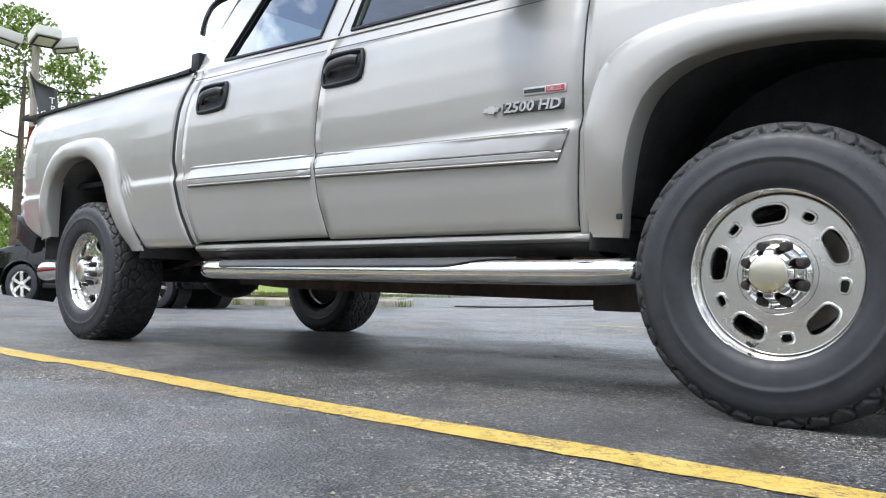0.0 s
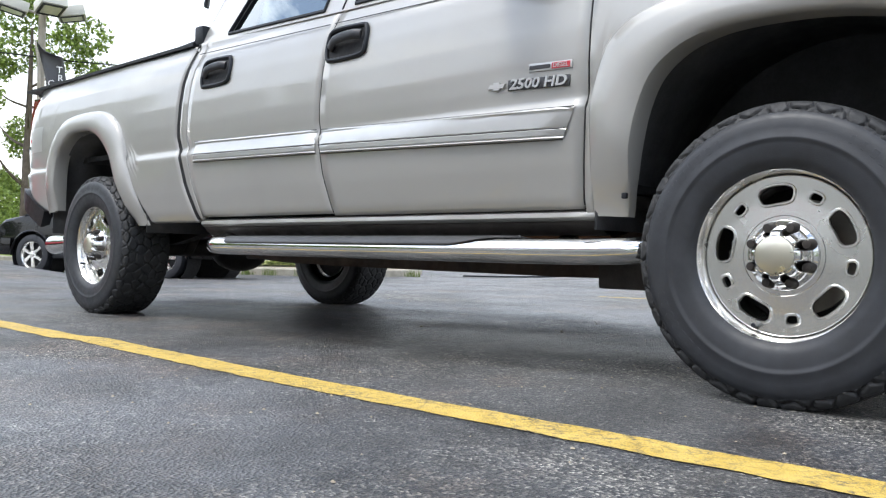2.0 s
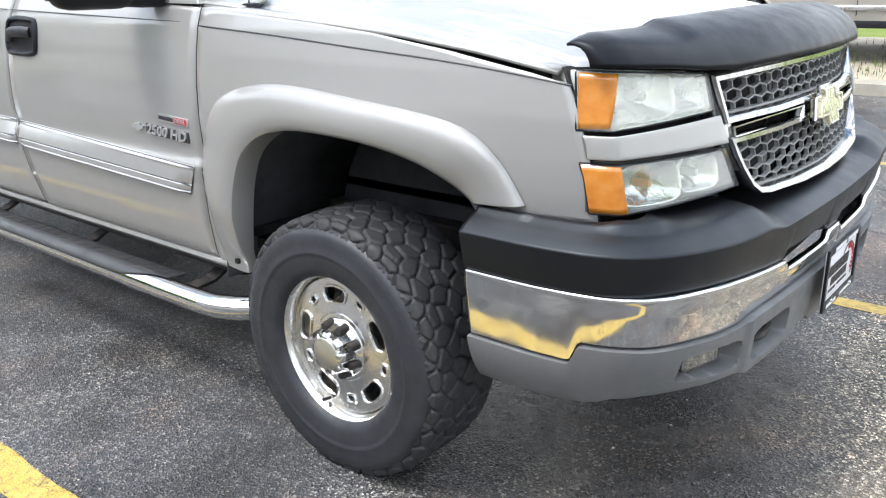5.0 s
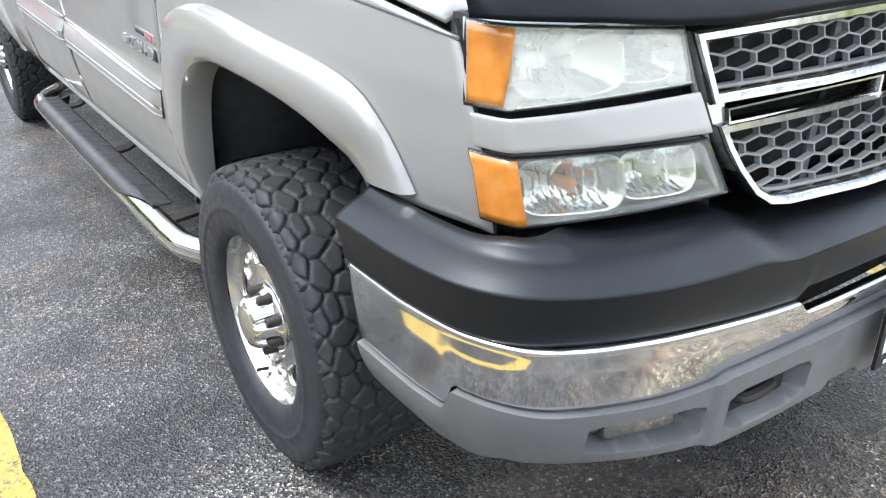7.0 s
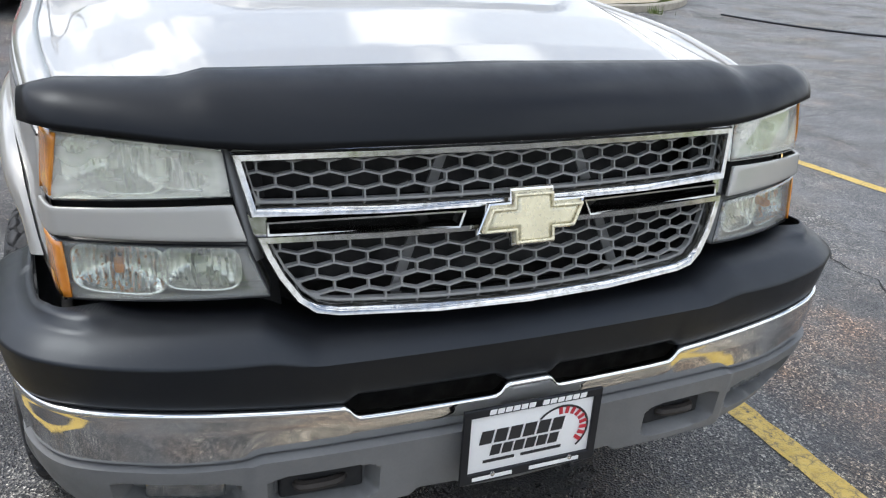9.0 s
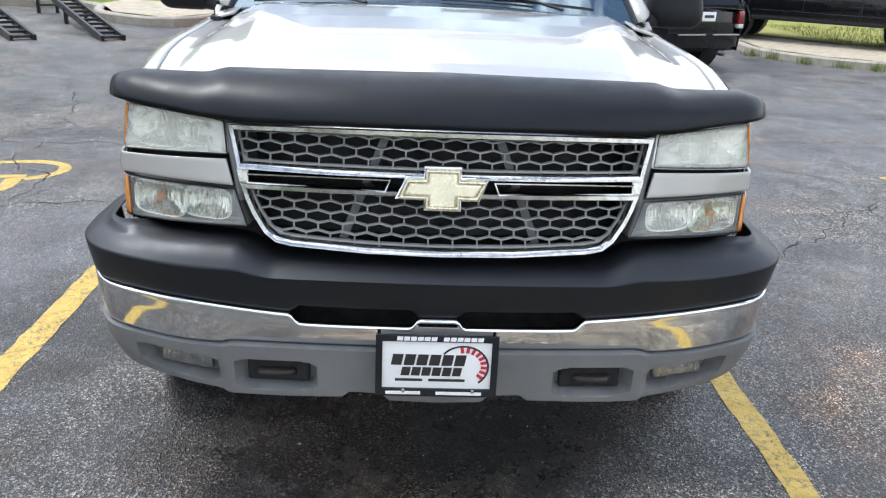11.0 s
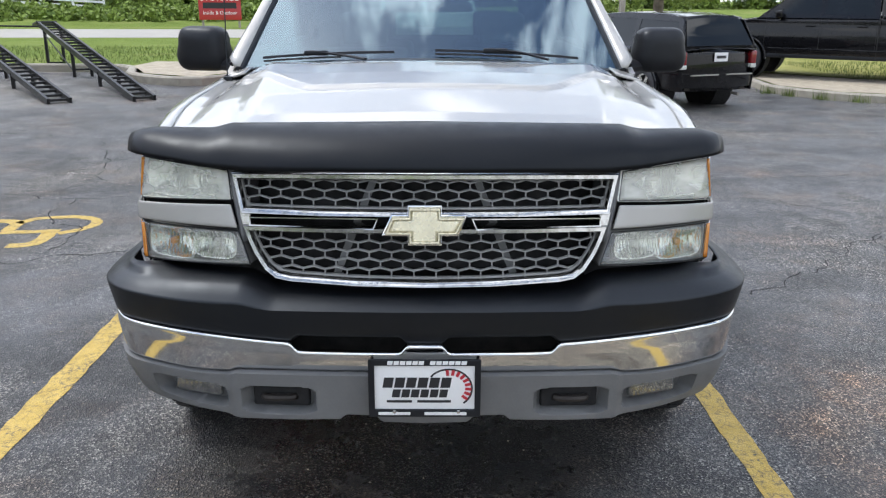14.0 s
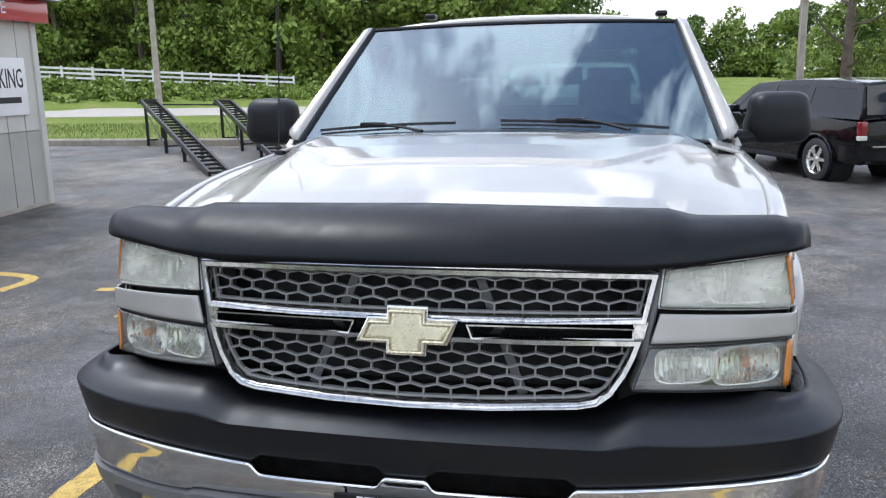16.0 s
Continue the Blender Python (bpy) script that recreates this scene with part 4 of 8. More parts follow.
def offset_in(pts, d):
    """Moves a closed outline inwards by d."""
    n, out = len(pts), []
    area = sum(pts[i][0] * pts[(i + 1) % n][1] - pts[(i + 1) % n][0] * pts[i][1] for i in range(n))
    sg = 1 if area > 0 else -1
    for i in range(n):
        a, b, c = Vector(pts[i - 1]), Vector(pts[i]), Vector(pts[(i + 1) % n])
        t1, t2 = (b - a).normalized(), (c - b).normalized()
        n1, n2 = Vector((-t1.y, t1.x)) * sg, Vector((-t2.y, t2.x)) * sg
        m_ = (n1 + n2)
        m_ = m_.normalized() / max(0.5, m_.normalized().dot(n1)) if m_.length > 1e-6 else n1
        out.append((b.x + m_.x * d, b.y + m_.y * d))
    return out


UPPER = [(-0.580, 1.178), (-0.30, 1.186), (0.0, 1.188), (0.30, 1.186), (0.580, 1.178), (0.552, 1.060), (0.30, 1.062), (0.0, 1.063), (-0.30, 1.062), (-0.552, 1.060)]
LOWER = [(-0.546, 1.028), (-0.30, 1.032), (0.0, 1.034), (0.30, 1.032), (0.546, 1.028), (0.530, 0.985), (0.510, 0.945), (0.478, 0.900), (0.445, 0.877), (0.40, 0.870), (0.20, 0.863), (0.0, 0.861), (-0.20, 0.863), (-0.40, 0.870), (-0.445, 0.877), (-0.478, 0.900), (-0.510, 0.945), (-0.530, 0.985)]
for nm, o in (("upper_surround", UPPER), ("lower_surround", LOWER)):
    band_between(o, offset_in(o, 0.019), 0.014, 0.05, M_GCHROME, nm, "chrome grille surround")
for s in (-1, 1):
    part("side_filler", fill([[(s * 0.556, 1.064), (s * 0.522, 1.064), (s * 0.522, 1.024), (s * 0.546, 1.024)]], on_face(0.002), (-0.02, 0, 0)), M_GCHROME, grille)


def inside(pts, y, z):
    c, n = False, len(pts)
    for i in range(n):
        (a, b), (d, e) = pts[i], pts[(i + 1) % n]
        if (b > z) != (e > z) and y < (d - a) * (z - b) / (e - b) + a:
            c = not c
    return c


def honeycomb(outline, z0, rows):
    """Stretched six-sided cells with deep walls."""
    w, a, b = 0.0332, 0.0092, 0.0172
    pitch, th, dp = a + b, 0.0019, 0.012
    bm = bmesh.new()
    seen = set()
    clip = outline
    for r in range(-3, rows + 2):
        zc = z0 - r * pitch
        for c in range(-9, 10):
            yc = c * 2 * w + (w if r % 2 else 0)
            ring_ = [(yc - w, zc - a), (yc, zc - b), (yc + w, zc - a), (yc + w, zc + a), (yc, zc + b), (yc - w, zc + a)]
            for i in range(6):
                p, q = ring_[i], ring_[(i + 1) % 6]
                key = tuple(sorted(((round(p[0], 3), round(p[1], 3)), (round(q[0], 3), round(q[1], 3)))))
                if key in seen:
                    continue
                seen.add(key)
                for k in range(5):
                    p1 = (p[0] + (q[0] - p[0]) * k / 5, p[1] + (q[1] - p[1]) * k / 5)
                    q1 = (p[0] + (q[0] - p[0]) * (k + 1) / 5, p[1] + (q[1] - p[1]) * (k + 1) / 5)
                    if not inside(clip, (p1[0] + q1[0]) / 2, (p1[1] + q1[1]) / 2):
                        continue
                    t = Vector((q1[0] - p1[0], q1[1] - p1[1])).normalized()
                    nx, nz = -t.y * th, t.x * th
                    vs = []
                    for off, sc in ((-0.016, 1.0), (-0.016 - dp, 1.1)):
                        for (yy, zz), sg in ((p1, 1), (q1, 1), (q1, -1), (p1, -1)):
                            Y, Z = yy + nx * sg * sc, zz + nz * sg * sc
                            vs.append(bm.verts.new((front_x(Y, Z) + off, Y, Z)))
                    f0, f1 = vs[:4], vs[4:]
                    bm.faces.new(f0)
                    for i2 in range(4):
                        j2 = (i2 + 1) % 4
                        bm.faces.new((f0[i2], f1[i2], f1[j2], f0[j2]))
    bmesh.ops.recalc_face_normals(bm, faces=bm.faces[:])
    return bm


part("upper_honeycomb", honeycomb(offset_in(UPPER, 0.014), 1.120, 4), M_MESH, grille, "grey honeycomb insert", smooth=False)
part("lower_honeycomb", honeycomb(offset_in(LOWER, 0.014), 0.999, 6), M_MESH, grille, "grey honeycomb insert", smooth=False)
for o in (UPPER, LOWER):
    rim_o, rim_i = ring(offset_in(o, 0.010), 120), ring(offset_in(o, 0.0235), 120)

    def border_f(u, v):
        i = int(round(u * 120)) % 120
        (y0_, z0_), (y1_, z1_) = rim_o[i], rim_i[i]
        w_, off_ = ((0.0, -0.016), (1.0, -0.016), (1.0, -0.030))[int(round(v * 2))]
        y_, z_ = y0_ + (y1_ - y0_) * w_, z0_ + (z1_ - z0_) * w_
        return (front_x(y_, z_) + off_, y_, z_)
    part("insert_border", grid(120, 2, border_f, closed=True, flip=True), M_MESH, grille, auto=30)
for s in (-1, 1):
    # radiator support straps behind the mesh
    part("support_strap", sweep([(0.865, s * 0.15, 1.17), (0.915, s * 0.27, 0.87)], [(-0.011, -0.003), (0.011, -0.003), (0.011, 0.003), (-0.011, 0.003)], up=(1, 0, 0)), M_GREYPLA, grille, "grey steel strap behind the mesh", smooth=False)
    # slim chrome bars above and below the middle slot
    slot = [(-0.135, 1.062), (-0.525, 1.054), (-0.525, 1.026), (-0.150, 1.026)] if s < 0 else [(0.150, 1.026), (0.525, 1.026), (0.525, 1.054), (0.135, 1.062)]
    band_between(slot, offset_in(slot, 0.0065), 0.012, 0.03, M_GCHROME, "slot_trim")
bow = [(-0.116, 1.023), (-0.093, 1.070), (-0.045, 1.070), (-0.045, 1.096), (0.045, 1.096), (0.045, 1.070), (0.116, 1.070), (0.093, 1.023), (0.045, 1.023), (0.045, 0.997), (-0.045, 0.997), (-0.045, 1.023)]
em = part("emblem", fill([offset_in(bow, 0.005)], lambda y, z: (0.9985 - 0.24 * (z - 1.05) - 0.05 * y * y, y, z), (-0.03, 0, 0)), M_EMBLEM, grille, "faded gold cross-shaped emblem", bevel=0.008)
part("emblem_edge", fill([bow, offset_in(bow, 0.006)], lambda y, z: (1.001 - 0.24 * (z - 1.05) - 0.05 * y * y, y, z), (-0.032, 0, 0)), M_EMBLEM, em, bevel=0.003)
part("emblem_rim", sweep([(0.982 - 0.24 * (z - 1.05), y, z) for y, z in offset_in(bow, -0.003)], circle(0.006, 8), closed=True, up=(1, 0, 0)), M_CHROME, em)
for s in (-1, 1):
    part("grille_side_trim", grid(8, 2, lambda u, v: (front_x(s * (0.575 - 0.04 * u), 1.185 - 0.21 * u) - 0.004 - 0.015 * v, s * (0.590 - 0.042 * u - 0.020 * v), 1.185 - 0.21 * u), flip=(s > 0)), M_GREYPLA, grille, thick=0.01)

# front bumper: cover, chrome bar, lower valance follow one plan
BUMP = [(1.060, 0.0), (1.058, 0.15), (1.052, 0.33), (1.041, 0.52), (1.024, 0.68), (1.000, 0.79), (0.960, 0.89), (0.900, 0.965), (0.81, 1.012), (0.68, 1.032), (0.56, 1.035), (0.465, 1.035)]


def bumper_line(n, inset=0.0):
    pts = [(x, -y, 0) for x, y in BUMP[::-1]] + [(x, y, 0) for x, y in BUMP[1:]]
    c = curve_pts(pts, n)
    out = []
    for i, p in enumerate(c):
        a, b = c[max(0, i - 1)], c[min(n, i + 1)]
        t = (b - a).normalized()
        nrm = Vector((t.y, -t.x, 0))
        if inset:
            p = p - nrm * inset
        out.append((p, nrm))
    return out


NB = 300
line = bumper_line(NB)


def bsheet(prof, zf=None):
    """A sheet that follows the bumper's plan; prof [(out, z), ...]; zf(y, z) may bend the height."""
    def f(u, v):
        p, nrm = line[int(round(u * NB))]
        o, z = prof[int(round(v * (len(prof) - 1)))] if not callable(prof) else prof(p, v)
        q = p + nrm * o
        return (q.x, q.y, zf(p, z) if zf else z)
    return grid(NB, (len(prof) if not callable(prof) else 13) - 1, f, flip=True)


bumper = part("front_bumper", bsheet([(-0.13, 0.80), (-0.15, 0.56)]), M_DARK, truck, "front bumper with black cover, chrome bar and grey valance", thick=0.02)


def slot_edge(y):
    """How far the cover's lower edge drops into the chrome at the two slots."""
    a = abs(y)
    return 0.025 * sstep(0.05, 0.075, a) * (1 - sstep(0.375, 0.405, a))


def chrome_top(y):
    """The chrome's upper edge rises towards the corners."""
    return 0.694 + 0.038 * sstep(0.30, 0.92, abs(y))


def cover_prof(p, v):
    """Black cover: top shelf, slanted upper face, sharp crease, flat face that leans in."""
    a = abs(p.y)
    mid = 1 - sstep(0.44, 0.56, a)            # the middle dips under the grille
    top = 0.872 - 0.036 * mid
    zc = 0.823 - 0.018 * mid + 0.012 * sstep(0.60, 0.95, a)
    d = top - zc
    low = chrome_top(p.y) + 0.8 * slot_edge(p.y)
    inner = -0.20 + 0.115 * sstep(0.78, 0.98, a)
    lip = 0.017 * sstep(0.76, 0.92, a) * (1 - 0.7 * sstep(0.985, 1.03, a))        # the corner reaches up to the fender
    pts = [(inner, top + 0.006 + lip), (min(inner * 0.55, -0.070), top + 0.003 + 0.5 * lip), (-0.064, top - 0.04 * d), (-0.049, top - 0.18 * d), (-0.031, top - 0.40 * d), (-0.016, top - 0.66 * d), (-0.004, top - 0.90 * d), (0.001, zc), (0.0005, zc - 0.005), (-0.008, 0.5 * (zc + low)), (-0.016, low + 0.014), (-0.020, low + 0.005), (-0.050, low - 0.006)]
    return pts[int(round(v * 12))]


part("bumper_cover", bsheet(cover_prof), M_COVER, bumper, "satin black plastic bumper cover", thick=0.004, auto=60)


def chrome_low(y, x):
    a = abs(y)
    if a > 0.9 or x < 0.80:
        return 0.563 + 0.050 * sstep(0.750, 0.780, x)
    return 0.613 - 0.013 * sstep(0.90, 0.65, a) + 0.009 * (1 - sstep(0.565, 0.60, a))


def chrome_prof(p, v):
    z1 = chrome_top(p.y) - slot_edge(p.y)
    z0 = chrome_low(p.y, p.x)
    tuck = 0.010 * sstep(0.90, 1.02, abs(p.y))
    pts = [(-0.03, z1 + 0.004), (-0.012, z1 + 0.003), (-0.008, z1 - 0.002), (-0.009, z1 - 0.008), (-0.010, z1 - 0.016)]
    for k in range(6):
        pts.append((-0.010 - 0.012 * (k / 5) - 0.002 * (k / 5) ** 2, (z1 - 0.016) + (z0 - z1 + 0.016) * (k + 1) / 6))
    pts += [(-0.045, z0 - 0.002), (-0.06, z0)]
    o, z = pts[int(round(v * 12))]
    return (o - tuck, z)


part("chrome_bar", bsheet(chrome_prof), M_BCHROME, bumper, "dusty chrome bumper bar", thick=0.003, auto=60)


def val_prof(p, v):
    z1 = chrome_low(p.y, p.x) - 0.004
    a = abs(p.y)
    z0 = interp([(0.0, 0.437), (0.13, 0.441), (0.15, 0.462), (0.24, 0.464), (0.26, 0.447), (0.42, 0.442), (0.57, 0.442), (0.62, 0.452), (0.80, 0.462), (0.92, 0.466), (0.99, 0.456), (1.035, 0.425)])(a)
    # fog lamp and tow hook recesses
    rec = 0.0
    zc = z1 + (z0 - z1) * v
    for ca, cz, ra, rz_, deep in ((0.445, 0.509, 0.112, 0.047, 0.050), (0.728, 0.522 + 0.10 * (a - 0.728), 0.122, 0.040, 0.055)):
        e = 1 - abs((a - ca) / ra) ** 5 - abs((zc - cz) / rz_) ** 5
        rec = max(rec, deep * min(1.0, max(0.0, e * 2.6)))
    rec -= 0.008 * (1 - sstep(0.584, 0.600, a))              # the middle panel stands proud
    rec += 0.05 * (1 - sstep(0.0, 0.04, v))                   # top edge turns in behind the chrome
    return (-0.012 - 0.014 * sstep(0.90, 1.02, a) - 0.04 * (v ** 2) * sstep(0.55, 0.95, a) - rec - 0.015 * v, zc)


def val_f(u, v):
    p, nrm = line[int(round(u * NB))]
    o, z = val_prof(p, v)
    q = p + nrm * o
    return (q.x, q.y, z)


part("valance", grid(NB, 48, val_f, flip=True), M_GREYPLA, bumper, "grey plastic lower valance with recesses", thick=0.012, auto=50)
for s in (-1, 1):
    fp, fn = min(line, key=lambda q: abs(q[0].y - s * 0.735))
    fm = Matrix.Translation(fp - fn * 0.074 + Vector((0, 0, 0.520))) @ fn.to_track_quat("X", "Z").to_matrix().to_4x4() @ Matrix.Rotation(radians(s * 4), 4, "X")
    fog = part("fog_lamp", rbox(0.024, 0.155, 0.050, fm @ at(0, -s * 0.012, 0), 0.010, 3), M_FOG, bumper, "clear fog lamp")
    for k in range(9):
        part("lens_flute", rbox(0.004, 0.010, 0.044, fm @ at(0.0105, -s * 0.012 - 0.060 + 0.015 * k, 0), 0.0018, 1), M_FOG, fog)
    tp_, tn_ = min(line, key=lambda q: abs(q[0].y - s * 0.445))
    tm = Matrix.Translation(tp_ - tn_ * 0.056 + Vector((0, 0, 0.510))) @ tn_.to_track_quat("X", "Z").to_matrix().to_4x4()
    # solid dark plate stands in for the shade inside the recess
    part("tow_shade_plate", rbox(0.02, 0.176, 0.070, tm, 0.009, 3), M_DARK, bumper, "dark plate in place of the shaded opening behind the tow hook")
    part("tow_hook", tube([(0.97, s * 0.49, 0.505), (1.008, s * 0.485, 0.508), (1.008, s * 0.405, 0.508), (0.97, s * 0.40, 0.505)], 0.012, 8, 16), M_UNDER, bumper, "dark tow hook")

# dealer plate on the bumper
plate = part("dealer_plate", rbox(0.006, 0.312, 0.165, at(1.076, 0, 0.575), 0.002), M_WHITE, bumper, "white dealer plate in a black frame")
frm = fill([[(-0.166, 0.482), (0.166, 0.482), (0.166, 0.668), (-0.166, 0.668)], [(-0.148, 0.506), (0.148, 0.506), (0.148, 0.648), (-0.148, 0.648)]], lambda y, z: (1.086, y, z), (-0.008, 0, 0))
part("plate_frame", frm, M_PLASTIC, plate, "black plate frame", bevel=0.002)


def bar(y, z, w, h, mat, x=1.0805, rot=0.0):
    return part("print_bar", rbox(0.001, w, h, at(x, y, z) @ Matrix.Rotation(radians(rot), 4, "X"), 0.0004, 1), mat, plate)


def word(y, z, w, h, n, mat, x=1.0805):
    """A row of n slanted blocks, where a word stands."""
    step = w / n
    for k in range(n):
        b = rbox(0.001, step * 0.84, h, None, 0.0004, 1)
        for v_ in b.verts:
            v_.co.y += 0.18 * v_.co.z
        b.transform(at(x, y - w / 2 + step * (k + 0.5), z))
        part("print_block", b, mat, plate)


word(-0.022, 0.592, 0.205, 0.033, 6, M_BLACK)
word(-0.014, 0.557, 0.168, 0.026, 6, M_BLACK)
bar(-0.075, 0.531, 0.075, 0.008, M_BLACK)
bar(0.028, 0.531, 0.100, 0.008, M_BLACK)
word(-0.055, 0.658, 0.110, 0.012, 6, M_WHITE, 1.0868)
word(0.070, 0.658, 0.110, 0.012, 6, M_WHITE, 1.0868)
bar(-0.090, 0.494, 0.095, 0.010, M_WHITE, 1.0868)
bar(0.062, 0.494, 0.125, 0.010, M_WHITE, 1.0868)
gauge = bmesh.new()
for k in range(9):
    an = radians(-38 + 17 * k)
    rbox(0.0012, 0.020, 0.009, at(1.0806, 0.075 + 0.055 * math.cos(an), 0.575 + 0.050 * math.sin(an)) @ Matrix.Rotation(an, 4, "X"), 0.0005, 1, gauge)
part("print_gauge", gauge, M_REDINK, plate)
part("print_arc", sweep([(1.0806, 0.072 + 0.068 * math.cos(radians(a_)), 0.573 + 0.062 * math.sin(radians(a_))) for a_ in range(-50, 150, 8)], circle(0.0028, 6, 0.0008), up=(1, 0, 0)), M_BLACK, plate)
for y_ in (-0.09, 0.10):
    part("plate_screw", lathe([(0.0, 0.004), (0.005, 0.003), (0.006, 0.0)], 10, "X"), M_CHROME, plate).location = (1.0865, y_, 0.500)


# ---- wheels ----
def tyre_bm(R=0.400, hw=0.138, rim=0.222):
    """Carcass below the tread: bead, flat inner band, ridge, bulged sidewall."""
    side = [(rim, -hw + 0.012), (rim + 0.010, -hw - 0.002), (rim + 0.030, -hw - 0.009), (rim + 0.062, -hw - 0.014), (rim + 0.070, -hw - 0.0145), (rim + 0.074, -hw - 0.0175), (rim + 0.080, -hw - 0.0175), (rim + 0.085, -hw - 0.0150), (rim + 0.105, -hw - 0.0145), (rim + 0.125, -hw - 0.011), (R - 0.036, -hw - 0.004)]
    prof = side + [(R - 0.022, -hw + 0.030), (R - 0.022, hw - 0.030)] + [(r, -y) for r, y in side[::-1]]
    return lathe(prof, 96, "Y")


def tread_bm(R=0.400, hw=0.138, pitches=37):
    """Worn all-terrain tread as one relief: many-sided blocks parted by narrow grooves, lugs that run down the shoulders."""
    arc = [(0.0, R, 0.0), (0.070, R - 0.001, 0.070), (0.112, R - 0.004, 0.112), (0.124, R - 0.008, 0.1235), (0.136, R - 0.016, 0.132), (0.150, R - 0.029, 0.1385), (0.172, R - 0.050, 0.1440), (0.180, R - 0.056, 0.1440)]
    per, nv = 18, 72
    nu = pitches * per
    S = np.linspace(-0.180, 0.180, nv + 1)
    A = np.arange(nu) / per                                   # in pitches
    p = 2 * math.pi * R / pitches
    rows = [(0.0, 0.00), (0.046, 0.47), (-0.046, 0.53), (0.088, 0.05), (-0.088, 0.95), (0.133, 0.56), (-0.133, 0.44), (0.166, 0.10), (-0.166, 0.90)]
    U, V = np.meshgrid(A * p, S, indexing="ij")
    d1, d2 = np.full(U.shape, 9.0), np.full(U.shape, 9.0)
    L = pitches * p
    for row, (cs, off) in enumerate(rows):
        for k in range(pitches):
            w = 0.20 * math.sin(2.1 * k + 1.7 * row)
            cu = ((k + off + w) % pitches) * p
            cv = cs + 0.009 * math.sin(1.3 * k * math.pi + row)
            du = np.abs(U - cu)
            du = np.minimum(du, L - du)
            d = np.hypot(du * 0.92, V - cv)
            d2 = np.minimum(d2, np.maximum(d, d1))
            d1 = np.minimum(d1, d)
    gap = d2 - d1
    h = -0.0085 * (1 - np.clip((gap - 0.0035) / 0.0045, 0, 1))
    h *= np.clip((0.178 - np.abs(V)) / 0.02, 0, 1)
    h += np.where((np.abs(V) > 0.150), 0.0015 * np.sign(np.sin(2 * math.pi * U / p * 3)), 0.0)
    a_s, a_r, a_y = zip(*arc)
    r0, y0 = np.interp(np.abs(S), a_s, a_r), np.interp(np.abs(S), a_s, a_y)
    tr, ty = np.gradient(r0, np.abs(S) + 1e-9 * np.arange(nv + 1)), np.gradient(y0, np.abs(S) + 1e-9 * np.arange(nv + 1))
    ln = np.hypot(tr, ty)
    nr, ny = np.abs(ty) / ln, np.abs(tr) / ln
    rr = r0 + nr * h
    yy = np.sign(S) * (y0 + ny * h)
    ang = 2 * math.pi * A / pitches
    X, Z = rr * np.cos(ang)[:, None], rr * np.sin(ang)[:, None]
    bm = bmesh.new()
    vs = [[bm.verts.new((X[i, j], yy[i, j], Z[i, j])) for j in range(nv + 1)] for i in range(nu)]
    for i in range(nu):
        a, b = vs[i], vs[(i + 1) % nu]
        for j in range(nv):
            bm.faces.new((a[j], b[j], b[j + 1], a[j + 1]))
    return bm


def oval(cr, ca, length, width, n=20, bend=True):
    """A slot outline round the polar place (cr, ca), long across the radius."""
    pts = []
    for i in range(n):
        t = 2 * math.pi * i / n
        c, s_ = math.cos(t), math.sin(t)
        e = 0.62
        a = math.copysign(abs(c) ** e, c) * length / 2
        b = math.copysign(abs(s_) ** e, s_) * width / 2
        r, an = cr + b, ca + a / cr
        pts.append((r * math.cos(an), r * math.sin(an)))
    return pts


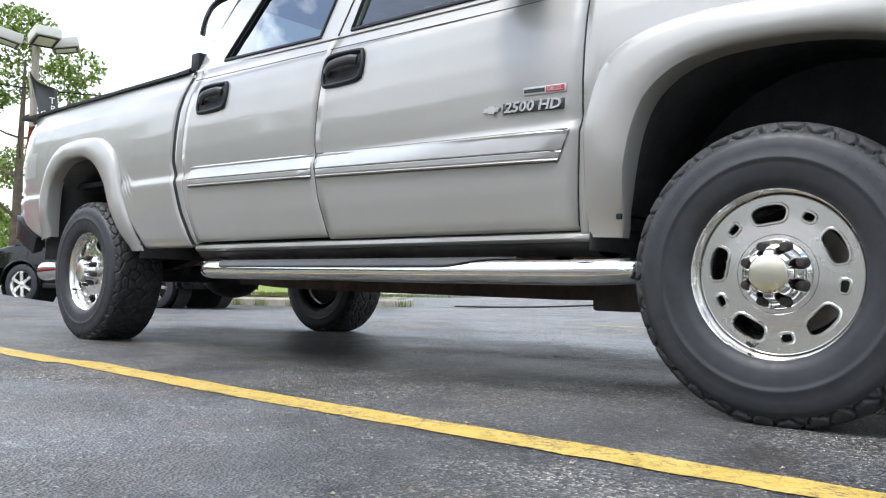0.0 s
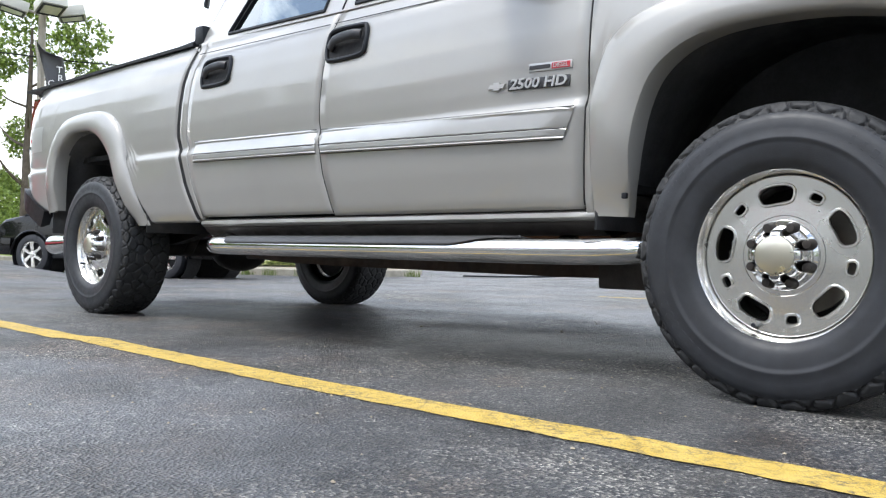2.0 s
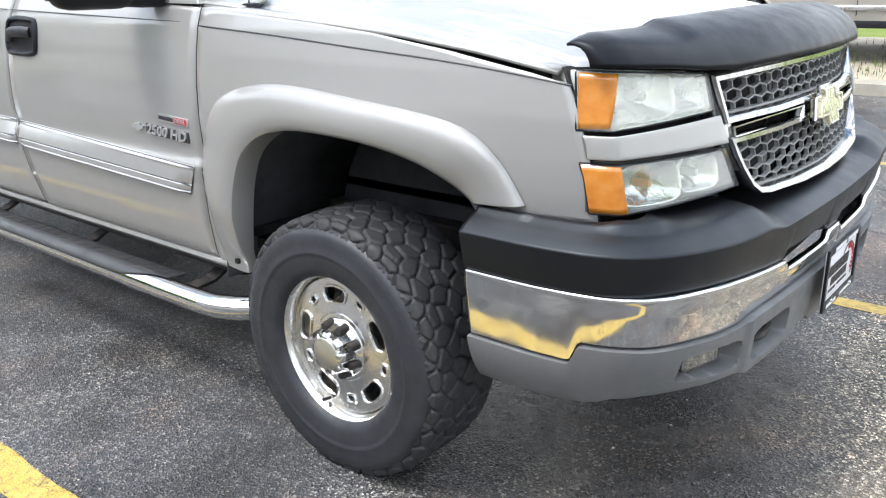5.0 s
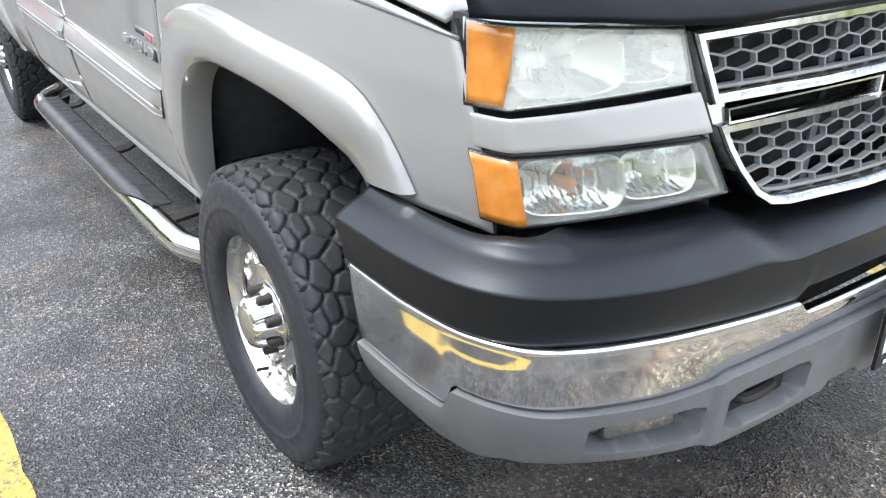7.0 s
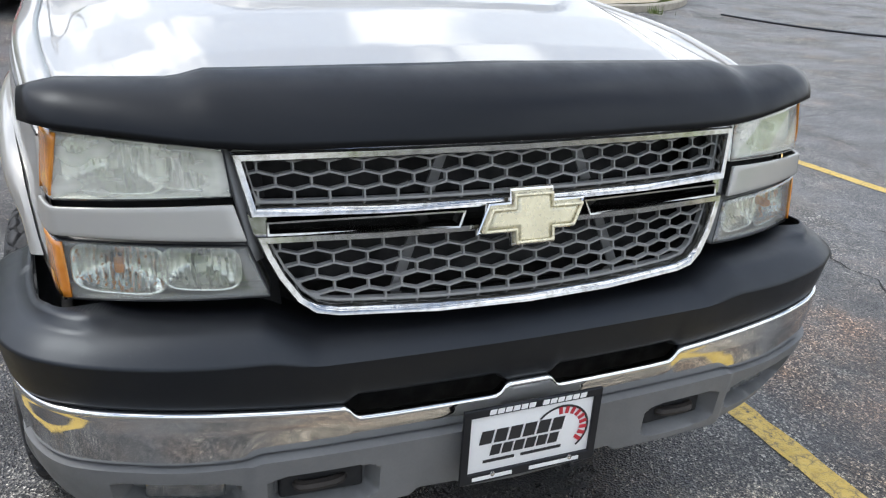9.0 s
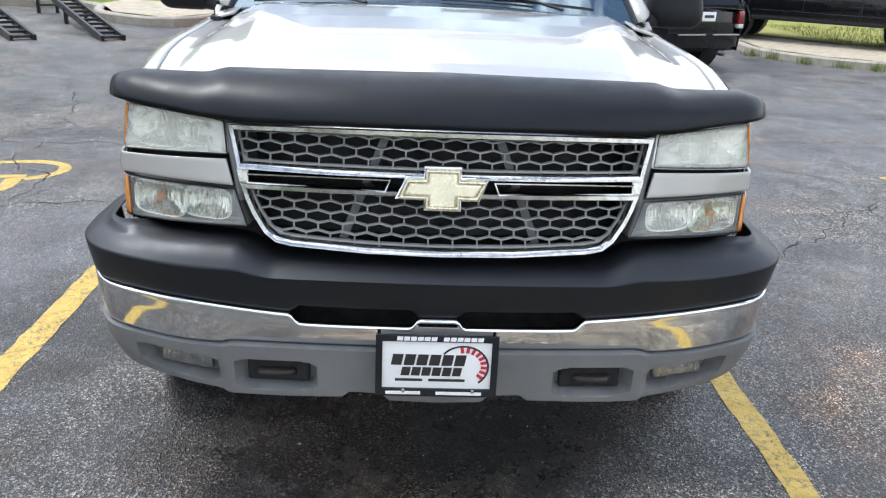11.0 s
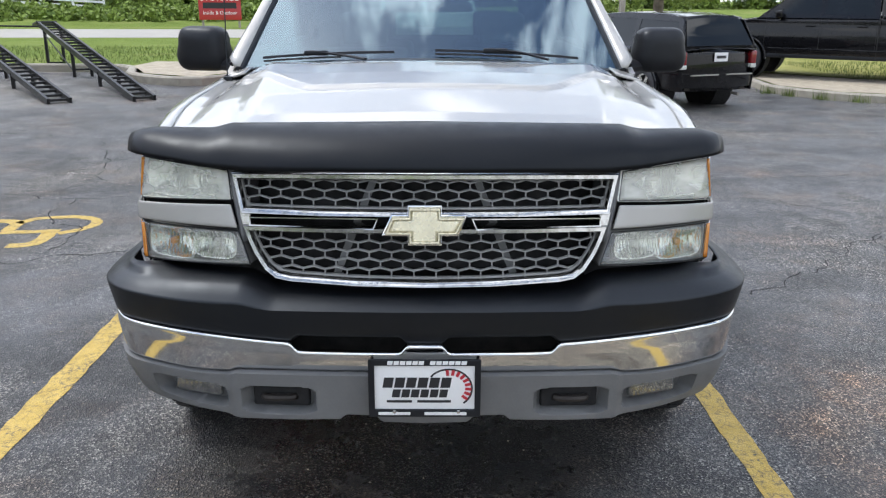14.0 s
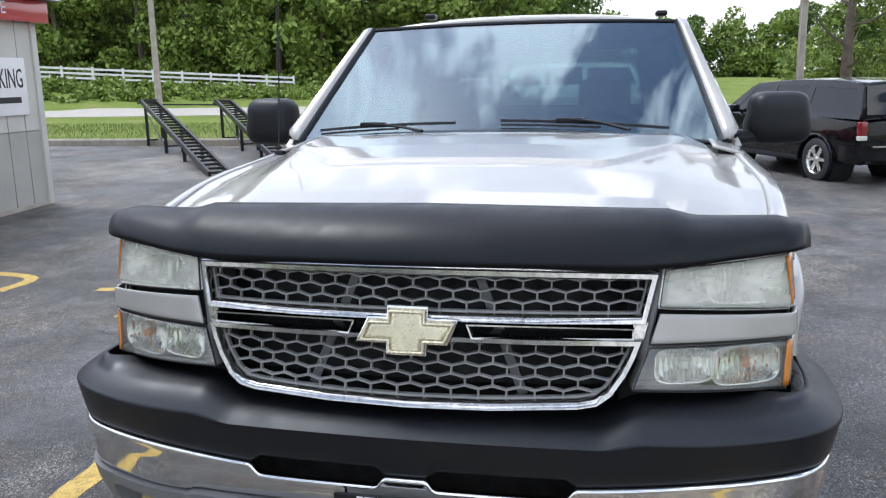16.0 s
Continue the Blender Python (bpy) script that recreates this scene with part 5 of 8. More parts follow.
def make_wheel():
    """Outer face towards -y, centred on the axle; y = 0 is the tyre's middle."""
    barrel = lathe([(0.225, -0.130), (0.234, -0.134), (0.236, -0.128), (0.222, -0.118), (0.216, -0.100), (0.209, -0.080), (0.205, -0.02), (0.200, 0.10), (0.190, 0.11)], 72, "Y")
    wheel = part("wheel", barrel, M_ALLOY, truck, "polished eight-lug alloy wheel with all-terrain tyre")
    FY = -0.092
    loops = [[(0.2095 * math.cos(2 * math.pi * i / 72), 0.2095 * math.sin(2 * math.pi * i / 72)) for i in range(72)], [(0.080 * math.cos(2 * math.pi * i / 36), 0.080 * math.sin(2 * math.pi * i / 36)) for i in range(36)]]
    slots = []
    for k in range(5):
        slots.append(oval(0.160, radians(98 + 72 * k), 0.088, 0.046, 24))
        slots.append(oval(0.166, radians(62 + 72 * k), 0.030, 0.021, 16))
    part("wheel_disc", fill(loops + slots, lambda a, b: (a, FY - 0.10 * max(0, 0.155 - math.hypot(a, b)) , b), (0, 0.016, 0)), M_ALLOY, wheel, "machined disc with oval slots", bevel=0.003)
    for sl in slots:
        rim_ = sweep([(a, FY - 0.002 - 0.10 * max(0, 0.155 - math.hypot(a, b)), b) for a, b in offset_in(sl, -0.003)], circle(0.0042, 6), closed=True, up=(0, 1, 0))
        part("slot_lip", rim_, M_ALLOY, wheel)
    part("tyre", tyre_bm(), M_RUBBER, wheel, "black all-terrain tyre", auto=50)
    part("tread", tread_bm(), M_TREAD, wheel, "worn chunky all-terrain tread", auto=75)
    for start, count in ((20, 7), (58, 1), (200, 7), (118, 9)):
        for k in range(count):                               # low raised marks on the sidewall
            a = radians(start + 5.4 * k)
            part("sidewall_mark", rbox(0.019 if k % 3 else 0.013, 0.004, 0.024, at(0.331 * math.cos(a), -0.1498, 0.331 * math.sin(a)) @ Matrix.Rotation(-a + radians(90), 4, "Y") @ Matrix.Rotation(radians(-7), 4, "X"), 0.0015, 1), M_RUBBER, wheel)
    part("brake_disc", lathe([(0.0, 0.02), (0.155, 0.02), (0.155, 0.045), (0.0, 0.045)], 40, "Y"), M_ALLOYDK, wheel, "dusty brake disc")
    part("wheel_back", lathe([(0.03, 0.07), (0.19, 0.07)], 40, "Y"), M_DARK, wheel)
    # hub cap: drum with eight bays for the nuts, flat brushed face
    def capf(u, v):
        prof = [(0.092, 0.000), (0.094, -0.012), (0.088, -0.020), (0.080, -0.024), (0.074, -0.034), (0.068, -0.060), (0.062, -0.072), (0.056, -0.078), (0.050, -0.079)]
        r, h = prof[int(round(v * 8))]
        a = 2 * math.pi * u
        bay = max(0.0, -math.cos(8 * a)) ** 0.7
        k = 1.0 if r > 0.085 or r < 0.052 else 1 - 0.20 * bay * (1 - abs((r - 0.07) / 0.02) ** 2 * 0.5)
        return (r * k * math.cos(a), FY + 0.008 + h, r * k * math.sin(a))
    part("hub_cap", grid(128, 8, capf, closed=True), M_CHROME, wheel, "chrome hub cap", auto=70)
    part("cap_face", lathe([(0.0, FY - 0.073), (0.046, FY - 0.073), (0.050, FY - 0.070), (0.052, FY - 0.064)], 40, "Y"), M_CAPFACE, wheel, "brushed round cap face")
    part("cap_dish", lathe([(0.090, FY + 0.004), (0.104, FY - 0.006), (0.108, FY - 0.002)], 48, "Y"), M_CHROME, wheel)
    for k in range(8):
        a = radians(22.5 + 45 * k)
        nut = lathe([(0.0, -0.030), (0.010, -0.029), (0.0125, -0.024), (0.0135, 0.0), (0.016, 0.004)], 12, "Y")
        nut.transform(at(0.076 * math.cos(a), FY - 0.016, 0.076 * math.sin(a)))
        part("lug_nut", nut, M_UNDER, wheel, "dark wheel nut")
    part("valve_stem", tube([(-0.068, FY - 0.004, -0.190), (-0.064, FY - 0.035, -0.182)], 0.0055, 8), M_PLASTIC, wheel, "black valve stem")
    return wheel


first_wheel = make_wheel()
FR_Y, RR_Y = 0.908, 0.870
first_wheel.matrix_basis = pose(0, -FR_Y, 0.390)
for x_, y_, flip_, rot_ in ((-3.886, -RR_Y, False, 37), (0, FR_Y, True, 60), (-3.886, RR_Y, True, 120)):
    copy_thing(first_wheel, pose(x_, y_, 0.390, 0, rot_, 180 if flip_ else 0))

# ---- cab: roof, windshield, pillars, inside ----
def roof_f(u, v):
    y = -1 + 2 * v
    x = -1.245 + (-2.80 + 1.245) * u - 0.05 * (1 - u) * (y * y) * 1.0
    edge = 1.868
    z = edge + 0.062 * (1 - abs(y) ** 2.6) * (0.55 + 0.45 * math.sin(math.pi * min(1, 0.15 + u)))
    z -= 0.02 * (1 - sstep(0, 0.08, u)) + 0.03 * sstep(0.9, 1, u)
    return (x, 0.752 * y, z)


part("roof", grid(20, 24, roof_f, flip=True), M_PAINT, truck, "pewter cab roof", thick=0.02)


def ws_f(u, v):
    y = -1 + 2 * u
    w = 0.885 + (0.735 - 0.885) * v
    x = (-0.46 - 0.13 * y * y) + ((-1.205 - 0.07 * y * y) - (-0.46 - 0.13 * y * y)) * v
    z0 = 1.415 - 0.055 * y * y
    z = z0 + (1.862 - z0) * v + 0.002 * math.sin(math.pi * v) + 0.012 * (1 - y * y) * v
    return (x, w * y, z)


def rim_step(a, n):
    """Even steps with a very narrow first and last one, so that the glass stays true up to its edge."""
    k = round(a * n)
    return 0.0 if k == 0 else 1.0 if k == n else 0.003 + 0.994 * (k - 1) / (n - 2)


ws = part("windshield", grid(30, 18, lambda u, v: ws_f(rim_step(u, 30), rim_step(v, 18))), M_WSHIELD, truck, "tinted curved windshield reflecting the sky", thick=0.005, auto=30)
ws.visible_shadow = False
part("windshield_seal", sweep([ws_f(i / 20, 1.0) for i in range(21)], circle(0.010, 6)), M_PLASTIC, truck)
for s in (-1, 1):
    part("a_pillar", grid(14, 3, lambda u, v: tuple(Vector(ws_f(0.0 if s < 0 else 1.0, u)).lerp(Vector((-0.64 + (-1.27 + 0.64) * u, s * upper(1.40 + 0.455 * u), 1.40 + 0.455 * u)), v) + Vector((0.012 * math.sin(math.pi * v), s * 0.012 * math.sin(math.pi * v), 0))), flip=(s < 0)), M_PAINT, truck, "painted windshield pillar", thick=0.02)
    part("pillar_seal", sweep([ws_f(0.0 if s < 0 else 1.0, i / 14) for i in range(15)], circle(0.021, 8)), M_PLASTIC, truck)
    part("door_frame_seal", sweep([tuple(Vector(ws_f(0.0 if s < 0 else 1.0, u)).lerp(Vector((-0.64 + (-1.27 + 0.64) * u, s * upper(1.40 + 0.455 * u), 1.40 + 0.455 * u)), 0.62) + Vector((0.014, s * 0.012, 0.0))) for u in [i / 14 for i in range(15)]], circle(0.011, 8)), M_PLASTIC, truck)
    part("cowl_side", grid(6, 4, lambda u, v: (-0.66 + 0.24 * u, s * (0.82 + 0.11 * v), 1.375 - 0.03 * v - 0.02 * u), flip=(s > 0)), M_PAINT, truck, thick=0.01)
part("cowl", grid(24, 4, lambda u, v: (-0.43 + 0.06 - 0.17 * (2 * u - 1) ** 2 - 0.10 * v, (2 * u - 1) * 0.84, 1.405 + 0.010 * v - 0.05 * (2 * u - 1) ** 2), flip=True), M_PLASTIC, truck, "black plastic cowl below the windshield", thick=0.01)
for y0, y1, arm in ((-0.76, -0.16, -0.50), (0.02, 0.66, 0.32)):
    bl = [ws_f(0.5 + (y0 + (y1 - y0) * i / 10) / 1.74, 0.045 - 0.012 * i / 10) for i in range(11)]
    wiper = part("wiper", sweep([(p[0] + 0.020, p[1], p[2] + 0.022) for p in bl], [(-0.008, -0.005), (0.008, -0.005), (0.004, 0.006), (-0.004, 0.006)]), M_PLASTIC, truck, "black windshield wiper")
    part("wiper_squeegee", sweep([(p[0] + 0.012, p[1], p[2] + 0.006) for p in bl[:7]], [(-0.004, -0.004), (0.004, -0.004), (0.003, 0.004), (-0.003, 0.004)]), M_RUBBER, wiper)
    mid = bl[4]
    part("wiper_bridge", rbox(0.03, 0.11, 0.022, at(mid[0] + 0.026, mid[1] + 0.01, mid[2] + 0.028), 0.008, 2), M_PLASTIC, wiper)
    part("wiper_arm", sweep(curve_pts([(mid[0] + 0.032, mid[1], mid[2] + 0.034), (mid[0] + 0.045, mid[1] + 0.12, mid[2] + 0.022), (-0.405, mid[1] + 0.24, 1.424)], 10), circle(0.010, 8, 0.006)), M_PLASTIC, wiper)
part("antenna", sweep([(-0.42, -0.90, 1.34), (-0.47, -0.905, 1.60), (-0.52, -0.91, 2.0)], circle(0.0025, 6)), M_PLASTIC, truck, "thin black aerial")
part("antenna_base", rbox(0.05, 0.04, 0.025, at(-0.42, -0.895, 1.335), 0.01), M_PLASTIC, truck)
for y_ in (-0.45, 0.66):
    part("clearance_lamp", rbox(0.09, 0.055, 0.026, at(-1.36, y_, 1.925 if abs(y_) < 0.5 else 1.905), 0.014, 3), M_PLASTIC, truck, "small dark roof marker lamp")
part("rear_window", grid(10, 6, lambda u, v: (-2.92 + 0.10 * v, -0.62 + 1.24 * u, 1.43 + 0.36 * v), flip=True), M_REARGL, truck, "tinted rear window").visible_shadow = False
part("cab_back", fill([[(-0.93, 0.55), (0.93, 0.55), (0.93, 1.38), (0.74, 1.86), (-0.74, 1.86), (-0.93, 1.38)], [(-0.62, 1.43), (0.62, 1.43), (0.58, 1.79), (-0.58, 1.79)]], lambda a, b: (-2.92 + 0.10 * max(0, (b - 1.43) / 0.36), a, b), (-0.02, 0, 0)), M_PAINT, truck)
part("cab_floor", box(2.3, 1.7, 0.03, at(-1.7, 0, 0.60)), M_DARK, truck, smooth=False)
part("firewall", box(0.03, 1.70, 0.75, at(-0.62, 0, 0.95)), M_DARK, truck, smooth=False)
for s in (-1, 1):
    part("door_trim", rbox(2.15, 0.03, 0.66, at(-1.78, s * 0.885, 1.07), 0.012), M_SEAT, truck, "dark grey inside door panel")
part("headliner", grid(4, 4, lambda u, v: (-1.26 - 1.5 * u, -0.70 + 1.4 * v, 1.845)), M_TAN, truck, thick=0.01)
part("dashboard", sweep(curve_pts([(-0.86, -0.80, 1.28), (-0.84, 0, 1.30), (-0.86, 0.80, 1.28)], 12), [(-0.22, -0.25), (0.16, -0.20), (0.20, 0.05), (0.10, 0.10), (-0.12, 0.09), (-0.20, 0.0)]), M_SEAT, truck, "dark grey dashboard")
sw = [(-1.18 - 0.19 * 0.42 * math.sin(a_), 0.42 + 0.19 * math.cos(a_), 1.27 + 0.19 * 0.9 * math.sin(a_)) for a_ in [2 * math.pi * i / 28 for i in range(28)]]
swh = part("steering_wheel", sweep(sw, circle(0.016, 8), closed=True), M_PLASTIC, truck, "black steering wheel")
part("steering_column", tube([(-0.92, 0.42, 1.16), (-1.17, 0.42, 1.27)], 0.045, 10), M_PLASTIC, swh)
for sx in (-1.55, -2.45):
    for y_ in (-0.40, 0.40):
        seat = part("seat_back", rbox(0.16, 0.52, 0.62, at(sx - 0.06, y_, 1.10) @ Matrix.Rotation(radians(-14), 4, "Y"), 0.05, 3), M_SEAT, truck, "dark grey cloth seat")
        part("seat_cushion", rbox(0.50, 0.54, 0.18, at(sx + 0.22, y_, 0.82), 0.05, 3), M_SEAT, seat)
        part("headrest", rbox(0.10, 0.27, 0.19, at(sx - 0.16, y_, 1.51), 0.04, 3), M_SEAT, seat)
part("rear_view_mirror", rbox(0.03, 0.25, 0.07, at(-1.16, 0.0, 1.755), 0.02), M_PLASTIC, truck, "dark inside mirror")

# door mirrors
for s in (-1, 1):
    y0 = s * 1.115
    head = rbox(0.18, 0.270, 0.215, None, 0.082, 6)
    for v_ in head.verts:
        v_.co.y *= 1 - 0.10 * (v_.co.z > 0)
        v_.co.x *= 1 - 0.35 * max(0, s * v_.co.y / 0.12)
    head.transform(at(-0.90, s * 1.128, 1.440) @ Matrix.Rotation(radians(s * 8), 4, "Z"))
    mir = part("door_mirror", head, M_PLASTIC, truck, "black plastic door mirror")
    part("mirror_arm", sweep(curve_pts([(-0.80, s * 0.93, 1.365), (-0.85, s * 0.99, 1.365), (-0.89, s * 1.06, 1.37)], 8), circle(0.05, 10, 0.032)), M_PLASTIC, mir)
    part("mirror_seam", sweep([(-0.815 - 0.004, s * (1.055 + 0.012 * math.sin(i)), 1.36 + 0.165 * i / 8) for i in range(9)], circle(0.0025, 6), up=(0, 1, 0)), M_DARK, mir)
    part("mirror_glass", rbox(0.006, 0.19, 0.16, at(-0.985, s * 1.135, 1.44) @ Matrix.Rotation(radians(s * 8), 4, "Z"), 0.002), M_CHROME, mir, "mirror glass")

# ---- truck: bed, tail, running boards, underbody ----
part("bed_floor", box(2.0, 1.70, 0.03, at(-4.0, 0, 0.92)), M_DARK, truck, smooth=False)
part("bed_front", box(0.03, 1.80, 0.80, at(-3.03, 0, 1.0)), M_PAINT, truck, smooth=False)
part("tonneau", rbox(2.02, 1.74, 0.035, at(-4.02, 0, 1.405), 0.012), M_PLASTIC, truck, "black folding bed cover")
part("tonneau_bar", sweep([(-3.62, -0.90, 1.424), (-3.20, -0.90, 1.427), (-3.00, -0.90, 1.436)], circle(0.016, 8, 0.010)), M_PLASTIC, truck)
part("bed_clamp", rbox(0.075, 0.09, 0.10, at(-2.935, -0.885, 1.455), 0.012), M_PLASTIC, truck, "black bed cover clamp")
part("cab_handle", sweep(curve_pts([(-3.03, -0.83, 1.64), (-3.02, -0.82, 1.72), (-3.0, -0.79, 1.80), (-2.94, -0.75, 1.845), (-2.80, -0.71, 1.87)], 14), circle(0.024, 8, 0.014)), M_PLASTIC, truck, "black bracket at the cab's rear corner")
part("tailgate", rbox(0.05, 1.72, 0.62, at(-4.95, 0, 1.08), 0.012), M_PAINT, truck, "pewter tailgate")
for s in (-1, 1):
    tl = part("tail_light", sweep(curve_pts([(-4.958, s * 0.892, 0.97), (-4.968, s * 0.892, 1.15), (-4.953, s * 0.878, 1.36)], 10), [(-0.03, -0.03), (0.04, -0.03), (0.045, 0.02), (-0.02, 0.035)], up=(0, 1, 0)), M_RED, truck, "red tail light")
    part("corner_decal", grid(6, 4, lambda u, v: (-4.89 + 0.26 * u, s * (half(-4.89 + 0.26 * u, 0.98 + 0.16 * v) + 0.002), 0.98 + 0.16 * v), flip=(s > 0)), M_MOULD, truck, "faded pale sticker on the bed side")
    for k in range(5):
        part("decal_bar", box(0.03 + 0.012 * (k % 3), 0.002, 0.018, at(-4.88 + 0.04 * k, s * (half(-4.8, 1.05) + 0.001 - 0.003 * (4 - k)), 1.02 + 0.022 * ((k * 2) % 5))), M_REDINK if k % 2 else M_BADGE, truck, smooth=False)
part("rear_bumper", sweep(curve_pts([(-4.64, -0.950, 0.555), (-4.80, -0.955, 0.625), (-4.94, -0.940, 0.700), (-5.07, -0.80, 0.72), (-5.10, 0, 0.72), (-5.07, 0.80, 0.72), (-4.94, 0.940, 0.700), (-4.80, 0.955, 0.625), (-4.64, 0.950, 0.555)], 60), [(-0.02, -0.06), (0.025, -0.04), (0.028, 0.03), (0.012, 0.05), (-0.03, 0.05), (-0.03, -0.06)]), M_PLASTIC, truck, "black rear bumper")
part("exhaust_tip", lathe([(0.043, -0.02), (0.048, -0.16), (0.056, -0.30), (0.060, -0.30), (0.060, -0.27), (0.050, -0.12), (0.046, 0.0)], 24, "X"), M_CHROME, truck, "chrome exhaust tip").matrix_basis = pose(-4.40, -0.90, 0.400, 0, -2, -5)
part("exhaust_inside", lathe([(0.0, -0.2), (0.046, -0.2)], 16, "X"), M_DARK, truck).matrix_basis = pose(-4.40, -0.90, 0.400, 0, -2, -5)
for s in (-1, 1):
    board = part("running_board", sweep(curve_pts([(-0.36, s * 0.86, 0.44), (-0.40, s * 0.95, 0.405), (-0.50, s * 1.020, 0.395), (-0.70, s * 1.045, 0.392), (-1.6, s * 1.045, 0.394), (-2.42, s * 1.045, 0.398), (-2.58, s * 1.025, 0.400), (-2.645, s * 0.97, 0.408), (-2.655, s * 0.86, 0.44)], 70), circle(0.042, 16, 0.040)), M_CHROME, truck, "chrome tubular running board with black step pads")

    def pad_f(u, v):
        """Ribbed tread that wraps the tube's crown and runs flat towards the body, drawn in at both ends."""
        e = sstep(0, 0.035, u) * (1 - sstep(0.82, 1.0, u))
        if v < 0.5:
            a_ = radians(90 - 72 * e * (1 - 2 * v))
            r_ = 0.0435 + 0.004 * e
            return (-2.47 + 1.66 * u, s * (1.045 + r_ * math.cos(a_)), 0.394 + r_ * math.sin(a_))
        rib = -0.006 * (0 if round(u * 132) % 6 else 1) * sstep(0.50, 0.60, v) * sstep(1.0, 0.90, v)
        return (-2.47 + 1.66 * u, s * (1.045 - 0.066 * (2 * v - 1)), 0.4415 + rib - 0.006 * (2 * v - 1))
    part("step_pad", grid(132, 16, pad_f, flip=(s > 0)), M_PAD, board, "worn grey-black ribbed step pad", thick=0.003)
    for x_ in (-0.75, -1.55, -2.35):
        part("board_bracket", sweep([(x_, s * 1.02, 0.40), (x_, s * 0.92, 0.41), (x_, s * 0.74, 0.50)], [(-0.03, -0.006), (0.03, -0.006), (0.03, 0.006), (-0.03, 0.006)]), M_UNDER, board, "dark steel bracket", smooth=False)
    part("frame_rail", rbox(5.6, 0.07, 0.15, at(-2.1, s * 0.46, 0.56), 0.012), M_UNDER, truck, "dark steel frame rail", smooth=False)
    part("frame_side", sweep([(-3.25, s * 0.52, 0.50), (-2.90, s * 0.52, 0.425), (-2.70, s * 0.52, 0.412), (-2.30, s * 0.52, 0.404), (-0.95, s * 0.52, 0.392), (-0.30, s * 0.52, 0.40)], [(-0.03, -0.092), (0.03, -0.092), (0.03, 0.09), (-0.03, 0.09)]), M_FRAME, truck, "rust-brown lower frame rail", smooth=False)
    part("frame_bracket", rbox(0.40, 0.10, 0.10, at(-0.60, s * 0.54, 0.315), 0.012), M_UNDER, truck)
    part("leaf_spring", sweep(curve_pts([(-3.15, s * 0.56, 0.55), (-3.886, s * 0.56, 0.43), (-4.62, s * 0.56, 0.58)], 16), [(-0.035, -0.03), (0.035, -0.03), (0.035, 0.02), (-0.035, 0.02)]), M_UNDER, truck)
    part("shock_absorber", tube([(-3.70, s * 0.50, 0.36), (-3.45, s * 0.46, 0.75)], 0.03, 10), M_UNDER, truck)
    part("front_knuckle", rbox(0.16, 0.16, 0.30, at(-0.02, s * 0.70, 0.44), 0.03), M_UNDER, truck)
    part("control_arm", sweep([(-0.05, s * 0.70, 0.33), (-0.02, s * 0.30, 0.36)], [(-0.10, -0.02), (0.10, -0.02), (0.10, 0.02), (-0.10, 0.02)]), M_UNDER, truck)
    part("spring_bracket", rbox(0.10, 0.05, 0.14, at(-3.02, s * 0.50, 0.40), 0.012), M_UNDER, truck)
part("rear_axle", tube([(-3.886, -0.78, 0.39), (-3.886, 0.78, 0.39)], 0.055, 14), M_UNDER, truck, "dark rear axle tube")
diff = bmesh.new()
bmesh.ops.create_uvsphere(diff, u_segments=18, v_segments=12, radius=0.17, matrix=at(-3.90, 0, 0.375) @ Matrix.Diagonal((1.0, 1.15, 0.80, 1)))
part("differential", diff, M_UNDER, truck, "oily differential housing")
part("drive_shaft", tube([(-3.70, 0, 0.40), (-1.6, 0, 0.48)], 0.045, 12), M_UNDER, truck)
part("front_axle", tube([(0, -0.70, 0.38), (0, 0.70, 0.38)], 0.04, 12), M_UNDER, truck)
part("engine_pan", rbox(1.5, 0.66, 0.32, at(-0.55, 0, 0.50), 0.05), M_UNDER, truck, "oily engine and gearbox underside")
part("skid_plate", rbox(0.55, 0.62, 0.06, at(-0.62, -0.20, 0.335), 0.02), M_FRAME, truck, "rust-brown skid plate")
part("fuel_tank", rbox(1.15, 0.36, 0.26, at(-2.35, 0.62, 0.48), 0.06, 3), M_UNDER, truck, "dark fuel tank")
part("muffler", rbox(0.75, 0.30, 0.18, at(-2.2, -0.20, 0.46), 0.07, 3), M_UNDER, truck)
part("tail_pipe", tube([(-2.6, -0.24, 0.47), (-3.2, -0.34, 0.52), (-3.9, -0.40, 0.60), (-4.2, -0.70, 0.48), (-4.42, -0.88, 0.41)], 0.045, 10, 24), M_RUST, truck)
part("cab_pan", box(2.35, 1.66, 0.04, at(-1.72, 0, 0.555)), M_UNDER, truck, smooth=False)
part("radiator_support", box(0.05, 1.50, 0.62, at(0.62, 0, 0.86)), M_DARK, truck, smooth=False)
part("engine_bay_floor", box(1.25, 0.84, 0.03, at(0.02, 0, 0.70)), M_DARK, truck, smooth=False)

